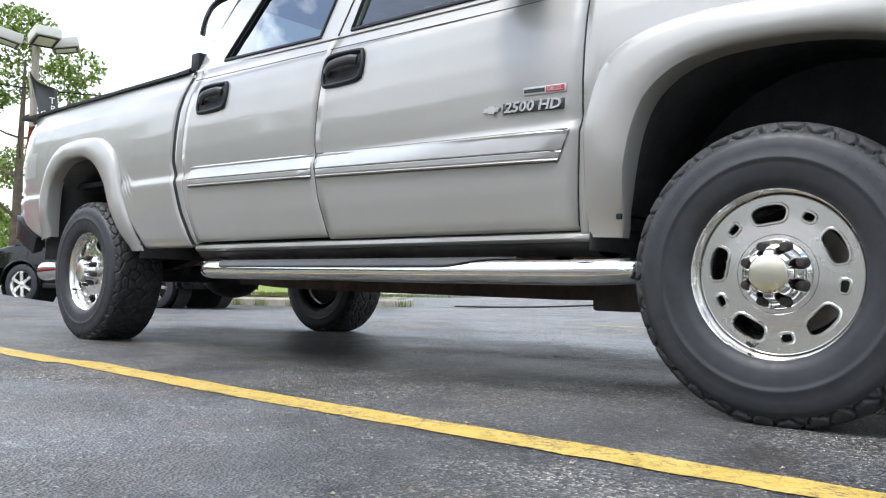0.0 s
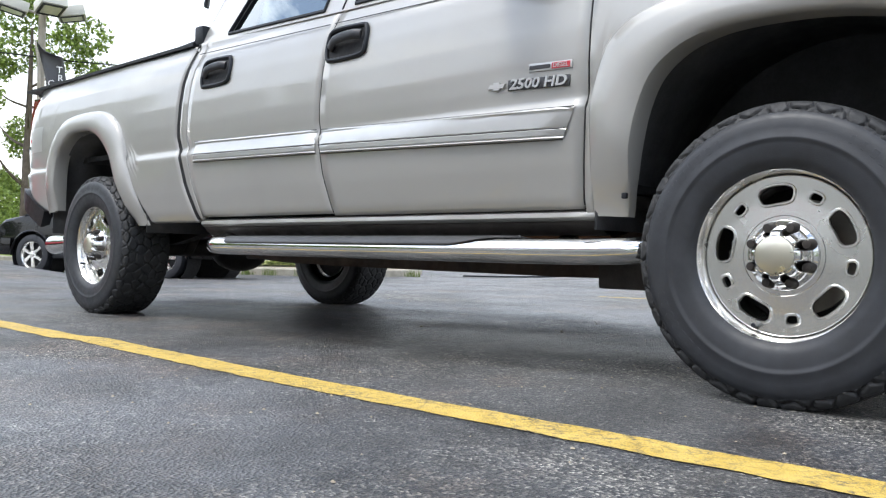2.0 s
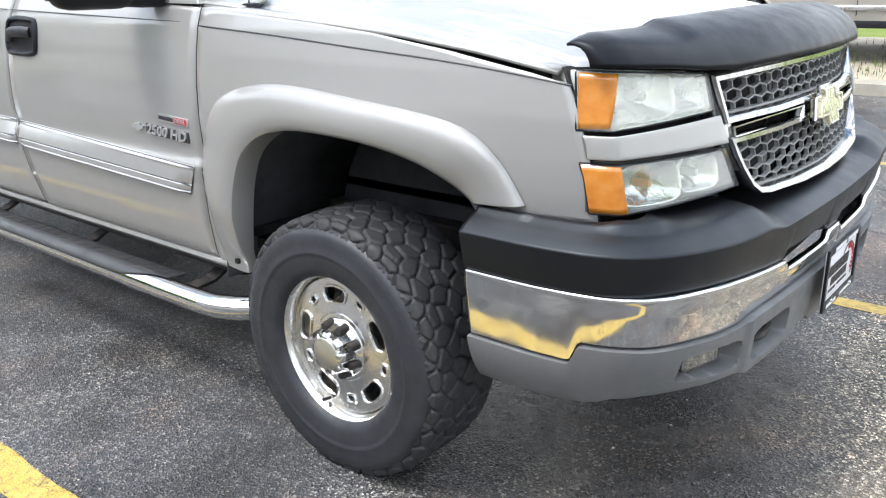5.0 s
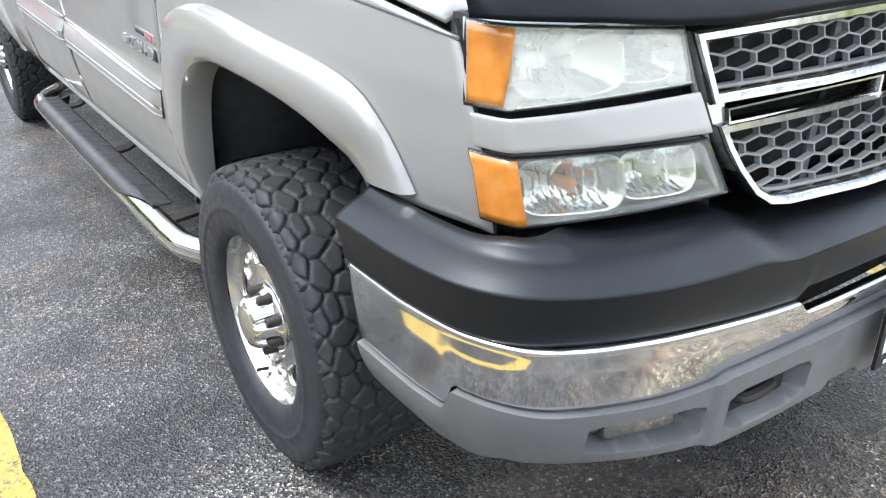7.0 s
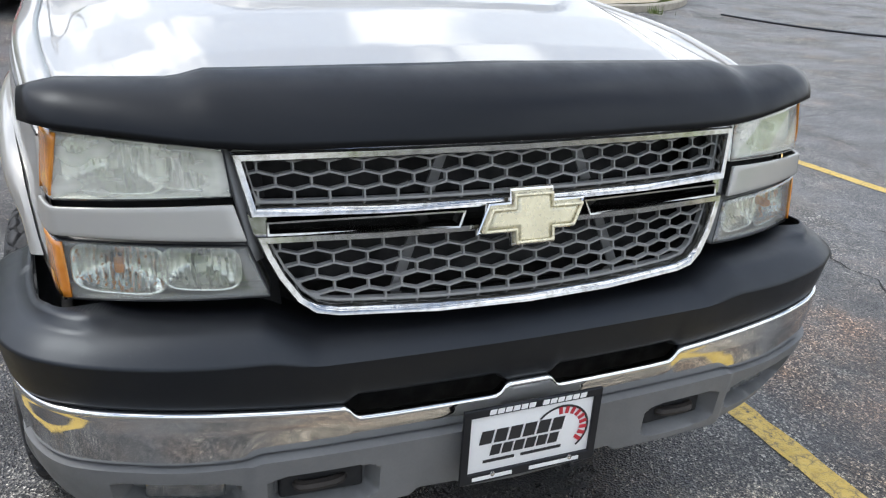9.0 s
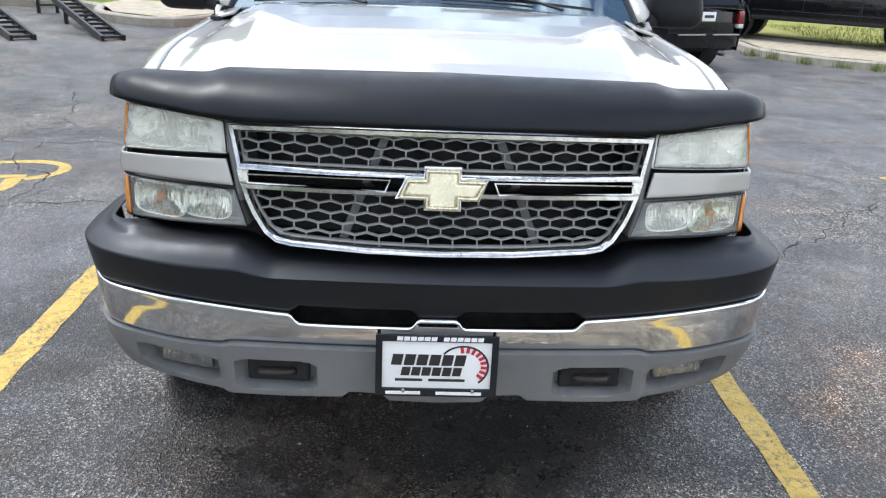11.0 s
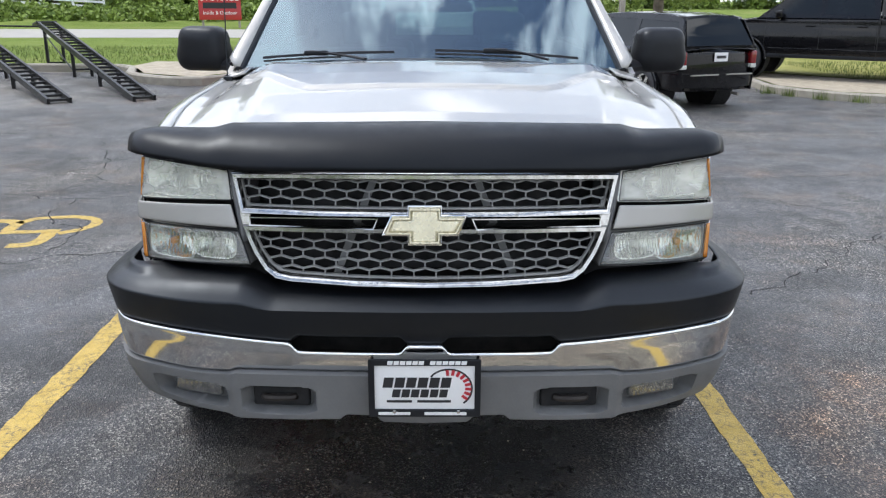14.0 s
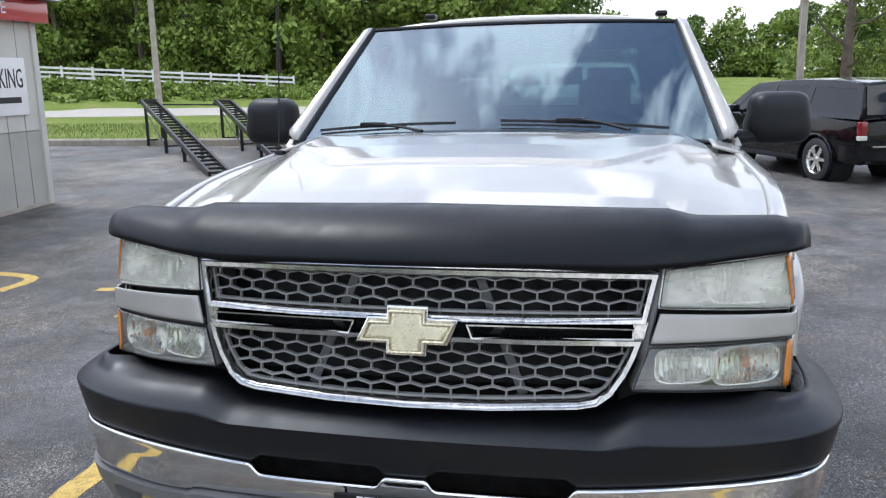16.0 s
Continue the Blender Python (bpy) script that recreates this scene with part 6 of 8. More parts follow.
# badges on both front doors
for s in (-1, 1):
    def badge_pose(x, z, tilt):
        """Letters read from outside: x runs the way the eye reads."""
        m_ = Matrix(((-s, 0, 0), (0, 0, s), (0, 1, 0))).to_4x4()
        m_[0][0] = 1.0 if s < 0 else -1.0
        return at(x, s * (half(x, z) + 0.001), z) @ m_ @ Matrix.Rotation(radians(tilt), 4, "Z")
    t_ = -2.4 if s < 0 else 2.4
    b1 = part("model_badge", rbox(0.245, 0.036, 0.006, badge_pose(-0.790, 0.9370, t_), 0.003), M_BADGE, truck, "black badge with raised silver letters")
    lt = text_bm("2500 HD", 0.047, 0.003, 0.15, bold=0.0011)
    lt.transform(badge_pose(-0.790, 0.9370, t_) @ at(0, 0, 0.005) @ Matrix.Diagonal((1.28, 1, 1, 1)))
    part("badge_letters", lt, M_MOULD, b1, "2500 HD", smooth=False)
    cross = [(-0.036, -0.007), (-0.028, 0.007), (-0.013, 0.007), (-0.013, 0.013), (0.013, 0.013), (0.013, 0.007), (0.036, 0.007), (0.028, -0.007), (0.013, -0.007), (0.013, -0.013), (-0.013, -0.013), (-0.013, -0.007)]
    cb = fill([cross], lambda a, b: (a, b, 0.007), (0, 0, -0.007))
    cb.transform(badge_pose(-0.957, 0.944, t_))
    part("badge_cross", cb, M_MOULD, b1)
    b2 = part("engine_badge", rbox(0.168, 0.027, 0.005, badge_pose(-0.742, 0.985, t_), 0.003), M_MOULD, truck, "silver and red engine badge")
    part("badge_field", rbox(0.070, 0.020, 0.002, badge_pose(-0.700, 0.983, t_) @ at(0, 0, 0.003), 0.001, 1), M_REDINK, b2)
    part("badge_bar", rbox(0.082, 0.013, 0.002, badge_pose(-0.781, 0.9865, t_) @ at(0, 0, 0.003), 0.001, 1), M_BADGE, b2)
    lt = text_bm("DIESEL", 0.020, 0.001)
    lt.transform(badge_pose(-0.700, 0.983, t_) @ at(0, 0, 0.0045))
    part("badge_letters", lt, M_MOULD, b2, "DIESEL", smooth=False)


# ---- ground, road, kerbs ----
def sheet(name, pts, mat, label, lift=0.0, step=1.0, zf=None, kind="structure", thick=0.0):
    """Ground area from a plan outline, following the rise of the lot."""
    zf = zf or ground_z
    x0, x1 = min(p[0] for p in pts), max(p[0] for p in pts)
    y0, y1 = min(p[1] for p in pts), max(p[1] for p in pts)
    bm = bmesh.new()
    vs = [bm.verts.new((x, y, 0)) for x, y in pts]
    bm.faces.new(vs)
    for axis, lo, hi in ((0, x0, x1), (1, y0, y1)):
        k = lo + step
        while k < hi:
            no = (1, 0, 0) if axis == 0 else (0, 1, 0)
            co = (k, 0, 0) if axis == 0 else (0, k, 0)
            bmesh.ops.bisect_plane(bm, geom=bm.verts[:] + bm.edges[:] + bm.faces[:], plane_co=co, plane_no=no)
            k += step
    for v in bm.verts:
        v.co.z = zf(v.co.x, v.co.y) + lift
    bmesh.ops.recalc_face_normals(bm, faces=bm.faces[:])
    if bm.faces[:] and sum(f.normal.z for f in bm.faces) < 0:
        bmesh.ops.reverse_faces(bm, faces=bm.faces[:])
    ob = part(name, bm, mat, smooth=True, thick=thick)
    return tagged(ob, label, name.replace("_", " "), kind=kind)


def land_z(x, y):
    """Country round the lot: level with it, a bank behind the road."""
    r = math.hypot(x + 1.5, y)
    z = ground_z(x, y) - 0.03
    u = (x + 45.6) * -0.0322 + (y + 35.1) * 0.0586          # along the fence, 0 to 1
    back = (x + 45.6) * -0.876 - (y + 35.1) * 0.482         # behind the fence
    rise = max(0.45, min(1.6, 1.37 - 0.9 * u)) + 0.40 * sstep(0, 14, y)
    z += rise * sstep(-11, 0, back) * sstep(40, 30, x + 30) - 0.10 * sstep(120, 400, r)
    return z


def land_f(u, v):
    r = 3.0 * (2000 / 3.0) ** u
    a = 2 * math.pi * v
    x, y = r * math.cos(a) - 1.5, r * math.sin(a)
    return (x, y, land_z(x, y))


bm = grid(60, 96, land_f)
bmesh.ops.remove_doubles(bm, verts=bm.verts[:], dist=0.0005)
bmesh.ops.recalc_face_normals(bm, faces=bm.faces[:])
if sum(f.normal.z for f in bm.faces) < 0:
    bmesh.ops.reverse_faces(bm, faces=bm.faces[:])
tagged(part("ground", bm, M_GRASS), "mown green grass running to the horizon", "ground", kind="structure")

LOT = [(30, -30), (30, 7.40), (-2.5, 7.40), (-4.0, 8.2), (-6.1, 10.4), (-7.59, 16.96), (-10.5, 45), (-40, 45), (-26, 15.8), (-18, 14.3), (-14.0, 12.1), (-12.05, 10.2), (-11.66, 8.48), (-12.19, 7.33), (-13.48, 6.67), (-15.4, 6.82), (-30, 7.4), (-30, -2.6), (-16, -3.0), (-12.2, -3.5), (-11.1, -4.3), (-11.6, -5.4), (-13.2, -6.1), (-13.5, -8.0), (-13.5, -30)]
lot = sheet("parking_lot", LOT, M_ASPHALT, "worn dark asphalt with pale aggregate, cracks, moist sheen and shade painted under the truck", 0.0, 0.75)
sheet("side_lot", [(-10.5, 45), (-40, 45), (-85, 100), (-25, 100)], M_ASPHALT, "far stretch of worn asphalt beyond the lot", 0.0, 8.0)
ROAD = [(-27, -40), (-29.2, -12), (-31, 20), (-33, 80), (-42, 80), (-40, 20), (-38.5, -10), (-37.5, -40), (-36, -120), (-26, -120)]
sheet("road", ROAD, M_ROAD, "pale concrete country road", 0.012, 6.0, land_z)


def line_strip(name, pts, w, lift=0.0025):
    """A painted stripe with slightly ragged edges."""
    rng = random.Random(len(pts) * 7 + int(w * 1000))
    c = curve_pts([(a, b, 0) for a, b in pts], max(8, int(sum(math.dist(p, q) for p, q in zip(pts, pts[1:])) / 0.06)))
    bm = bmesh.new()
    L, R_ = [], []
    for i, p in enumerate(c):
        a, b = c[max(0, i - 1)], c[min(len(c) - 1, i + 1)]
        t = (b - a).normalized()
        n_ = Vector((-t.y, t.x, 0))
        for lst, sg in ((L, 1), (R_, -1)):
            q = p + n_ * sg * (w / 2 + rng.uniform(-0.006, 0.006))
            lst.append(bm.verts.new((q.x, q.y, ground_z(q.x, q.y) + lift)))
    for i in range(len(c) - 1):
        bm.faces.new((L[i], R_[i], R_[i + 1], L[i + 1]))
    bmesh.ops.recalc_face_normals(bm, faces=bm.faces[:])
    if sum(f.normal.z for f in bm.faces) < 0:
        bmesh.ops.reverse_faces(bm, faces=bm.faces[:])
    return tagged(part(name, bm, M_YELLOW, smooth=False), "worn yellow parking line painted on the asphalt", "parking line", kind="structure")


line_strip("parking_line_1", [(2.6, -1.665), (0.3, -1.675), (-1.2, -1.680), (-2.25, -1.640), (-2.55, -1.625), (-2.72, -1.665), (-3.0, -1.655), (-4.8, -1.63)], 0.125)
line_strip("parking_line_2", [(3.0, 1.255), (1.5, 1.245), (0.4, 1.235), (-0.35, 1.232)], 0.105)
line_strip("parking_line_3", [(3.0, 4.62), (1.0, 4.40), (-1.6, 4.08), (-3.48, 3.86)], 0.10)
line_strip("parking_line_4", [(-2.75, -4.40), (-3.22, -4.46), (-3.30, -5.2), (-3.35, -6.6)], 0.11)
line_strip("parking_symbol_1", [(-2.60, -2.80), (-2.70, -2.69), (-2.80, -2.64), (-2.93, -2.64), (-3.04, -2.72), (-3.09, -2.88), (-3.07, -3.03), (-3.02, -3.17), (-2.88, -3.23)], 0.085)
line_strip("parking_symbol_2", [(-2.94, -3.62), (-2.93, -3.28), (-2.66, -3.21)], 0.10)
line_strip("parking_symbol_3", [(-2.62, -3.24), (-2.65, -3.0), (-2.68, -2.82)], 0.085)
line_strip("parking_symbol_4", [(-2.64, -2.88), (-2.42, -2.84), (-2.31, -2.88), (-2.28, -3.02)], 0.11)


def kerb(name, pts, label, w=0.16, h=0.15):
    c = curve_pts([(a, b, 0) for a, b in pts], max(10, int(sum(math.dist(p, q) for p, q in zip(pts, pts[1:])) / 0.35)))
    c = [(p.x, p.y, ground_z(p.x, p.y)) for p in c]
    bm = sweep(c, [(-w / 2, -0.10), (w / 2, -0.10), (w / 2, h - 0.03), (w / 2 - 0.03, h), (-w / 2 + 0.03, h), (-w / 2, h - 0.03)])
    bmesh.ops.recalc_face_normals(bm, faces=bm.faces[:])
    return tagged(part(name, bm, M_CONC, smooth=False), label, "kerb", kind="structure")


kerb("kerb_1", [(30, 7.48), (10, 7.48), (0, 7.48), (-2.5, 7.5), (-4.0, 8.3), (-6.17, 10.46), (-7.58, 17.04), (-8.58, 26.0), (-10.3, 42)], "worn concrete kerb along the lot's edge")
kerb("kerb_2", [(-26, 15.9), (-18, 14.4), (-14.05, 12.2), (-12.15, 10.2), (-11.79, 8.53), (-12.34, 7.45), (-13.58, 6.78), (-15.41, 6.92), (-21.19, 7.26), (-30, 7.6)], "worn concrete kerb round a gravel island")
kerb("kerb_3", [(-29, -2.6), (-16, -3.0), (-12.3, -3.5), (-11.2, -4.3), (-11.7, -5.46), (-13.3, -6.18), (-13.58, -8.0), (-13.58, -18), (-13.58, -30)], "worn concrete kerb along the grass verge")


def raised(add):
    return lambda x, y: ground_z(x, y) + add


sheet("gravel_strip_1", [(30, 7.50), (-2.4, 7.52), (-3.9, 8.32), (-5.2, 10), (-5.2, 11.2), (30, 10.6)], M_GRAVEL, "pale gravel behind the kerb with thin grass", 0, 1.0, lambda x, y: ground_z(x, y) + 0.13 + 0.05 * sstep(7.5, 10, y))
sheet("gravel_strip_2", [(-14.2, 12.1), (-12.4, 10.2), (-12.0, 8.66), (-12.56, 7.64), (-13.69, 6.95), (-15.42, 7.08), (-17.3, 7.28), (-15.2, 9.3), (-14.8, 11.2)], M_GRAVEL, "pale gravel island behind the kerb", 0, 1.0, raised(0.13))
sheet("gravel_strip_3", [(-12.4, -3.6), (-11.35, -4.25), (-11.8, -5.3), (-13.35, -6.05), (-14.6, -6.0), (-14.2, -3.2)], M_GRAVEL, "pale gravel corner behind the kerb", 0, 0.8, raised(0.13))
sheet("grass_verge_1", [(-13.6, -30), (-13.66, -8), (-13.4, -6.1), (-14.5, -5.6), (-14.2, -3.2), (-28, -2.7), (-26.0, -30)], M_GRASS, "mown grass verge between lot and road", 0, 1.5, lambda x, y: land_z(x, y) + 0.03 + 0.12 * (1 - sstep(14, 24, -x)))
sheet("grass_verge_2", [(-26, 15.7), (-18, 14.2), (-14.75, 12.2), (-15.15, 9.3), (-17.25, 7.3), (-29, 7.6), (-30, 15.8)], M_DRYGRASS, "dry mown grass under the parked truck", 0, 1.2, lambda x, y: ground_z(x, y) + 0.15)


# ---- other vehicles ----
def vehicle(name, label, category, paint, sp, where):
    """A parked car: shell sides with wheel arches, hood, glasshouse with panes, bumpers, lamps, wheels. Rear axle at x = 0, nose to +x."""
    car = tagged(empty(name), label, category)
    wb, fo, ro, hw, R = sp["wb"], sp["fo"], sp["ro"], sp["hw"], sp["R"]
    top = interp(sp["top"])
    x0, x1 = -ro, wb + fo
    zlow = sp.get("low", 0.32)

    def plan(x):
        u = (x - (x0 + x1) / 2) / ((x1 - x0) / 2)
        return 1 - 0.10 * abs(u) ** 5

    def prof(z):
        return hw * (0.955 + 0.045 * math.sin(math.pi * min(1, max(0, (z - 0.30) / 0.85))) - 0.03 * max(0, z - 0.95))

    def zb(x):
        for c in (0.0, wb):
            d = abs(x - c)
            if d < R + 0.085:
                return max(zlow, R + math.sqrt(max(0, (R + 0.085) ** 2 - d * d)) * 0.98 - 0.02)
        return zlow
    n = 90
    for s in (-1, 1):
        def f(u, v):
            x = x0 + (x1 - x0) * u
            z = zb(x) + (top(x) - zb(x)) * v
            return (x, s * prof(z) * plan(x), z)
        part("body_side", grid(n, 12, f, flip=(s > 0)), paint, car, thick=0.02)
        for c in (0.0, wb):
            part("wheel_housing", lathe([(R + 0.10, -0.20), (R + 0.10, 0.20), (0.05, 0.20)] if s < 0 else [(R + 0.10, 0.20), (R + 0.10, -0.20), (0.05, -0.20)], 28, "Y"), M_DARK, car).matrix_basis = pose(c, s * (hw - 0.24), R)
            arch = [(c + (R + 0.09) * math.cos(a), s * prof(R + 0.2) * plan(c) * 1.012, R + (R + 0.09) * math.sin(a) * 0.98 - 0.02) for a in [math.pi * i / 18 for i in range(19)]]
            part("arch_lip", sweep(arch, circle(0.022, 6)), sp.get("lip", paint), car)
        part("sill", rbox(wb - 2 * R - 0.2, 0.08, 0.09, at(wb / 2, s * (hw - 0.05), zlow), 0.02), M_PLASTIC, car)
        # glasshouse side with panes
        belt, ghz = sp["belt"], sp["roof"]

        def gy(z):
            return s * (hw * 0.955 - (z - belt) * sp.get("tumble", 0.36))
        part("pillar_frame", fill([sp["green"]] + sp["panes"], lambda a, b: (a, gy(b), b), (0, -s * 0.03, 0)), paint, car)
        for pn in sp["panes"]:
            part("side_window", fill([pn], lambda a, b: (a, gy(b) - s * 0.008, b)), M_DKGLASS, car, smooth=False)
        mx = sp["mirror"]
        mir = part("door_mirror", rbox(0.14, 0.20, 0.15, at(mx, s * (hw + 0.10), belt + 0.08), 0.04, 3), M_PLASTIC if paint is not M_BLKPAINT else M_BLKPAINT, car)
        part("mirror_stalk", rbox(0.06, 0.14, 0.05, at(mx, s * (hw - 0.02), belt + 0.03), 0.015), M_PLASTIC, mir)
        for hx in sp["handles"]:
            part("door_handle", rbox(0.20, 0.04, 0.035, at(hx, s * prof(belt - 0.15) * 1.012, belt - 0.16), 0.012), sp.get("trim", paint), car)
        for gx in sp["seams"]:
            part("door_seam", sweep([(gx, s * (prof(zlow + 0.1 + (belt - zlow - 0.1) * k / 8) + 0.001) * plan(gx), zlow + 0.1 + (belt - zlow - 0.1) * k / 8) for k in range(9)], circle(0.005, 5), up=(0, 1, 0)), M_DARK, car)
        part("side_trim", rbox(wb - 2 * R - 0.25, 0.02, 0.06, at(wb / 2, s * prof(0.62) * 1.012, 0.62), 0.008), sp.get("trim", paint), car)
        part("head_lamp", rbox(0.14, 0.34, 0.20, at(x1 - 0.10, s * hw * 0.66, top(x1 - 0.05) - 0.15), 0.04, 3), M_HAZE, car, "clear head lamp")
        tlz = sp.get("tail_z", 0.95)
        part("tail_lamp", rbox(0.12, 0.13, sp.get("tail_h", 0.36), at(x0 + 0.045, s * hw * 0.87, tlz), 0.03, 3), M_RED, car, "red tail lamp")
        part("tail_lamp_clear", rbox(0.12, 0.12, 0.08, at(x0 + 0.040, s * hw * 0.87, tlz - 0.03 - 0.5 * sp.get("tail_h", 0.36)), 0.02), M_HAZE, car)
        for c in (0.0, wb):
            m_ = pose(c, s * (hw - 0.125), R, 0, 25 * (c > 0), 180 if s > 0 else 0)
            wh = part("wheel", lathe([(sp["rim"], -0.10), (sp["rim"] + 0.012, -0.112), (sp["rim"] - 0.01, -0.09), (sp["rim"] - 0.02, 0.0)], 40, "Y"), sp.get("wheel", M_ALLOY), car, "alloy wheel")
            sk = bmesh.new()
            ns = sp.get("spokes", 6)
            for k in range(ns):
                a = 2 * math.pi * k / ns
                sweep([(0.03 * math.cos(a), -0.085, 0.03 * math.sin(a)), (sp["rim"] * 0.98 * math.cos(a), -0.092, sp["rim"] * 0.98 * math.sin(a))], [(-0.032, -0.012), (0.032, -0.012), (0.026, 0.012), (-0.026, 0.012)], up=(0, -1, 0), bm=sk)
            part("spokes", sk, sp.get("wheel", M_ALLOY), wh, smooth=False)
            part("hub", lathe([(0.0, -0.108), (0.045, -0.105), (0.06, -0.09), (0.06, -0.05)], 20, "Y"), sp.get("wheel", M_ALLOY), wh)
            part("wheel_dark", lathe([(0.0, -0.03), (sp["rim"], -0.03)], 30, "Y"), M_DARK, wh)
            part("tyre", lathe([(sp["rim"], -0.098), (sp["rim"] + 0.02, -0.118), (R - 0.05, -0.122), (R - 0.012, -0.105), (R, -0.06), (R, 0.06), (R - 0.012, 0.105), (R - 0.05, 0.122), (sp["rim"], 0.10)], 44, "Y"), M_RUBBER, wh, "black tyre")
            wh.matrix_basis = m_
    # hood or deck, floor, ends

    def across(u, v):
        x = x0 + (x1 - x0) * u
        y = (2 * v - 1) * prof(top(x)) * plan(x)
        return (x, y, top(x) + 0.03 * (1 - (2 * v - 1) ** 2))
    part("hood_and_deck", grid(n, 10, across, flip=False), paint, car, thick=0.02)
    part("floor_pan", box(x1 - x0 - 0.1, hw * 1.5, 0.06, at((x0 + x1) / 2, 0, zlow + 0.05)), M_UNDER, car, smooth=False)
    for xe, sg in ((x0, -1), (x1, 1)):
        def endf(u, v):
            y = (2 * u - 1)
            z = zlow + (top(xe) - zlow) * v
            return (xe - sg * 0.10 * y * y + sg * 0.02 * math.sin(math.pi * v), y * prof(z) * plan(xe), z)
        part("end_panel", grid(12, 8, endf, flip=(sg < 0)), paint, car, thick=0.02)
        bp = curve_pts([(xe - sg * 0.42, -hw * 0.97, 0.56), (xe - sg * 0.06, -hw * 0.90, 0.56), (xe + sg * 0.07, 0, 0.56), (xe - sg * 0.06, hw * 0.90, 0.56), (xe - sg * 0.42, hw * 0.97, 0.56)], 24)
        part("bumper", sweep(bp, [(-0.03, -0.13), (0.03, -0.13), (0.045, 0.0), (0.03, 0.11), (-0.03, 0.11)]), sp.get("bumper", paint), car)
    # windshield, roof, rear glass as one ribbon, panes laid proud
    ridge = sp["ridge"]

    def rib(off):
        def f(u, v):
            k = min(len(ridge) - 1, int(round(u * (len(ridge) - 1))))
            x, z = ridge[k]
            y = (2 * v - 1) * abs(hw * 0.955 - (z - sp["belt"]) * sp.get("tumble", 0.36))
            return (x, y * (0.999 if off == 0 else 0.90), z + 0.035 * (1 - (2 * v - 1) ** 2) * (z > sp["belt"] + 0.3) + off)
        return f
    part("roof", grid(len(ridge) - 1, 10, rib(0), flip=True), paint, car, thick=0.02)

    def pane(a, b, nm):
        def f(u, v):
            p, q = Vector(ridge[a]), Vector(ridge[b])
            w = 0.10 + 0.80 * u
            x, z = p.lerp(q, w)
            y = (2 * v - 1) * abs(hw * 0.955 - (z - sp["belt"]) * sp.get("tumble", 0.36)) * 0.88
            nrm = Vector((-(q.y - p.y), (q.x - p.x))).normalized() * (1 if q.x < p.x else -1)
            bow_ = 0.035 * (1 - (2 * v - 1) ** 2) * (z > sp["belt"] + 0.3)
            d = 0.024
            sgn = 1 if (q.x - p.x) * (q.y - p.y) < 0 else -1
            return (x + sgn * d * abs(nrm.x), y, z + d * abs(nrm.y) + bow_)
        part(nm, grid(6, 8, f, flip=True), sp.get("rear_glass", M_DKGLASS) if nm == "rear_window" else M_DKGLASS, car, "dark glass")
    pane(*sp["ws"], "windshield")
    pane(*sp["rw"], "rear_window")
    if sp.get("rear_plate"):
        part("dealer_plate", rbox(0.012, 0.31, 0.16, at(x0 - 0.035, 0.0, 0.97), 0.003), M_WHITE, car, "white plate with dark print")
        part("plate_print", rbox(0.004, 0.22, 0.05, at(x0 - 0.042, 0.0, 0.97), 0.001, 1), M_BLACK, car)
        part("rear_wiper", sweep([(x0 - 0.02, 0.0, 1.10), (x0 - 0.03, 0.25, 1.13), (x0 - 0.02, 0.50, 1.13)], circle(0.012, 6)), M_PLASTIC, car)
        for s in (-1, 1):
            part("bumper_trim", rbox(0.05, 0.62, 0.025, at(x0 - 0.09, s * 0.40, 0.66), 0.008), M_ALLOYDK, car)
        part("tail_pipe", tube([(x0 + 0.1, -0.45, 0.30), (x0 - 0.06, -0.47, 0.29)], 0.03, 10), M_ALLOYDK, car)
    if sp.get("bed"):
        b0, b1 = sp["bed"]
        part("bed_inside", box(b1 - b0, hw * 1.72, 0.03, at((b0 + b1) / 2, 0, top(b0) + 0.035)), M_DARK, car, smooth=False)
        part("bed_gap", sweep([(b1 + 0.03, hw * 0.985, 0.45), (b1 + 0.03, hw * 1.003, 0.75), (b1 + 0.03, hw * 0.985, top(b0))], circle(0.012, 6)), M_DARK, car)
        for s in (-1, 1):
            part("bed_rail", sweep([(b0, s * hw * 0.94, top(b0) + 0.03), (b1, s * hw * 0.94, top(b0) + 0.03)], circle(0.035, 8, 0.02)), M_PLASTIC, car)
    car.matrix_basis = where
    return car


SUV_GREEN = [(3.05, 1.10), (2.92, 1.16), (2.35, 1.58), (2.15, 1.66), (1.0, 1.72), (-0.55, 1.69), (-0.80, 1.62), (-0.98, 1.15), (-0.98, 1.10)]
SUV = dict(wb=2.87, fo=0.90, ro=1.02, hw=0.935, R=0.375, rim=0.235, low=0.36, belt=1.10, roof=1.72, spokes=6,
           top=[(-1.02, 1.10), (2.95, 1.10), (3.1, 1.09), (3.55, 1.02), (3.74, 0.90), (3.77, 0.80)],
           green=SUV_GREEN, panes=[[(2.62, 1.17), (1.62, 1.17), (1.62, 1.60), (2.18, 1.58)], [(1.50, 1.17), (0.52, 1.17), (0.55, 1.62), (1.50, 1.62)], [(0.38, 1.17), (-0.86, 1.18), (-0.68, 1.58), (0.40, 1.61)]],
           ridge=[(3.08, 1.09), (2.35, 1.585), (2.15, 1.665), (1.0, 1.725), (-0.2, 1.71), (-0.72, 1.665), (-1.01, 1.10)], ws=(0, 1), rw=(6, 5),
           mirror=2.45, handles=(0.75, 1.75), seams=(0.45, 1.56, 2.75), rear_plate=True, tail_z=0.95, tail_h=0.24)
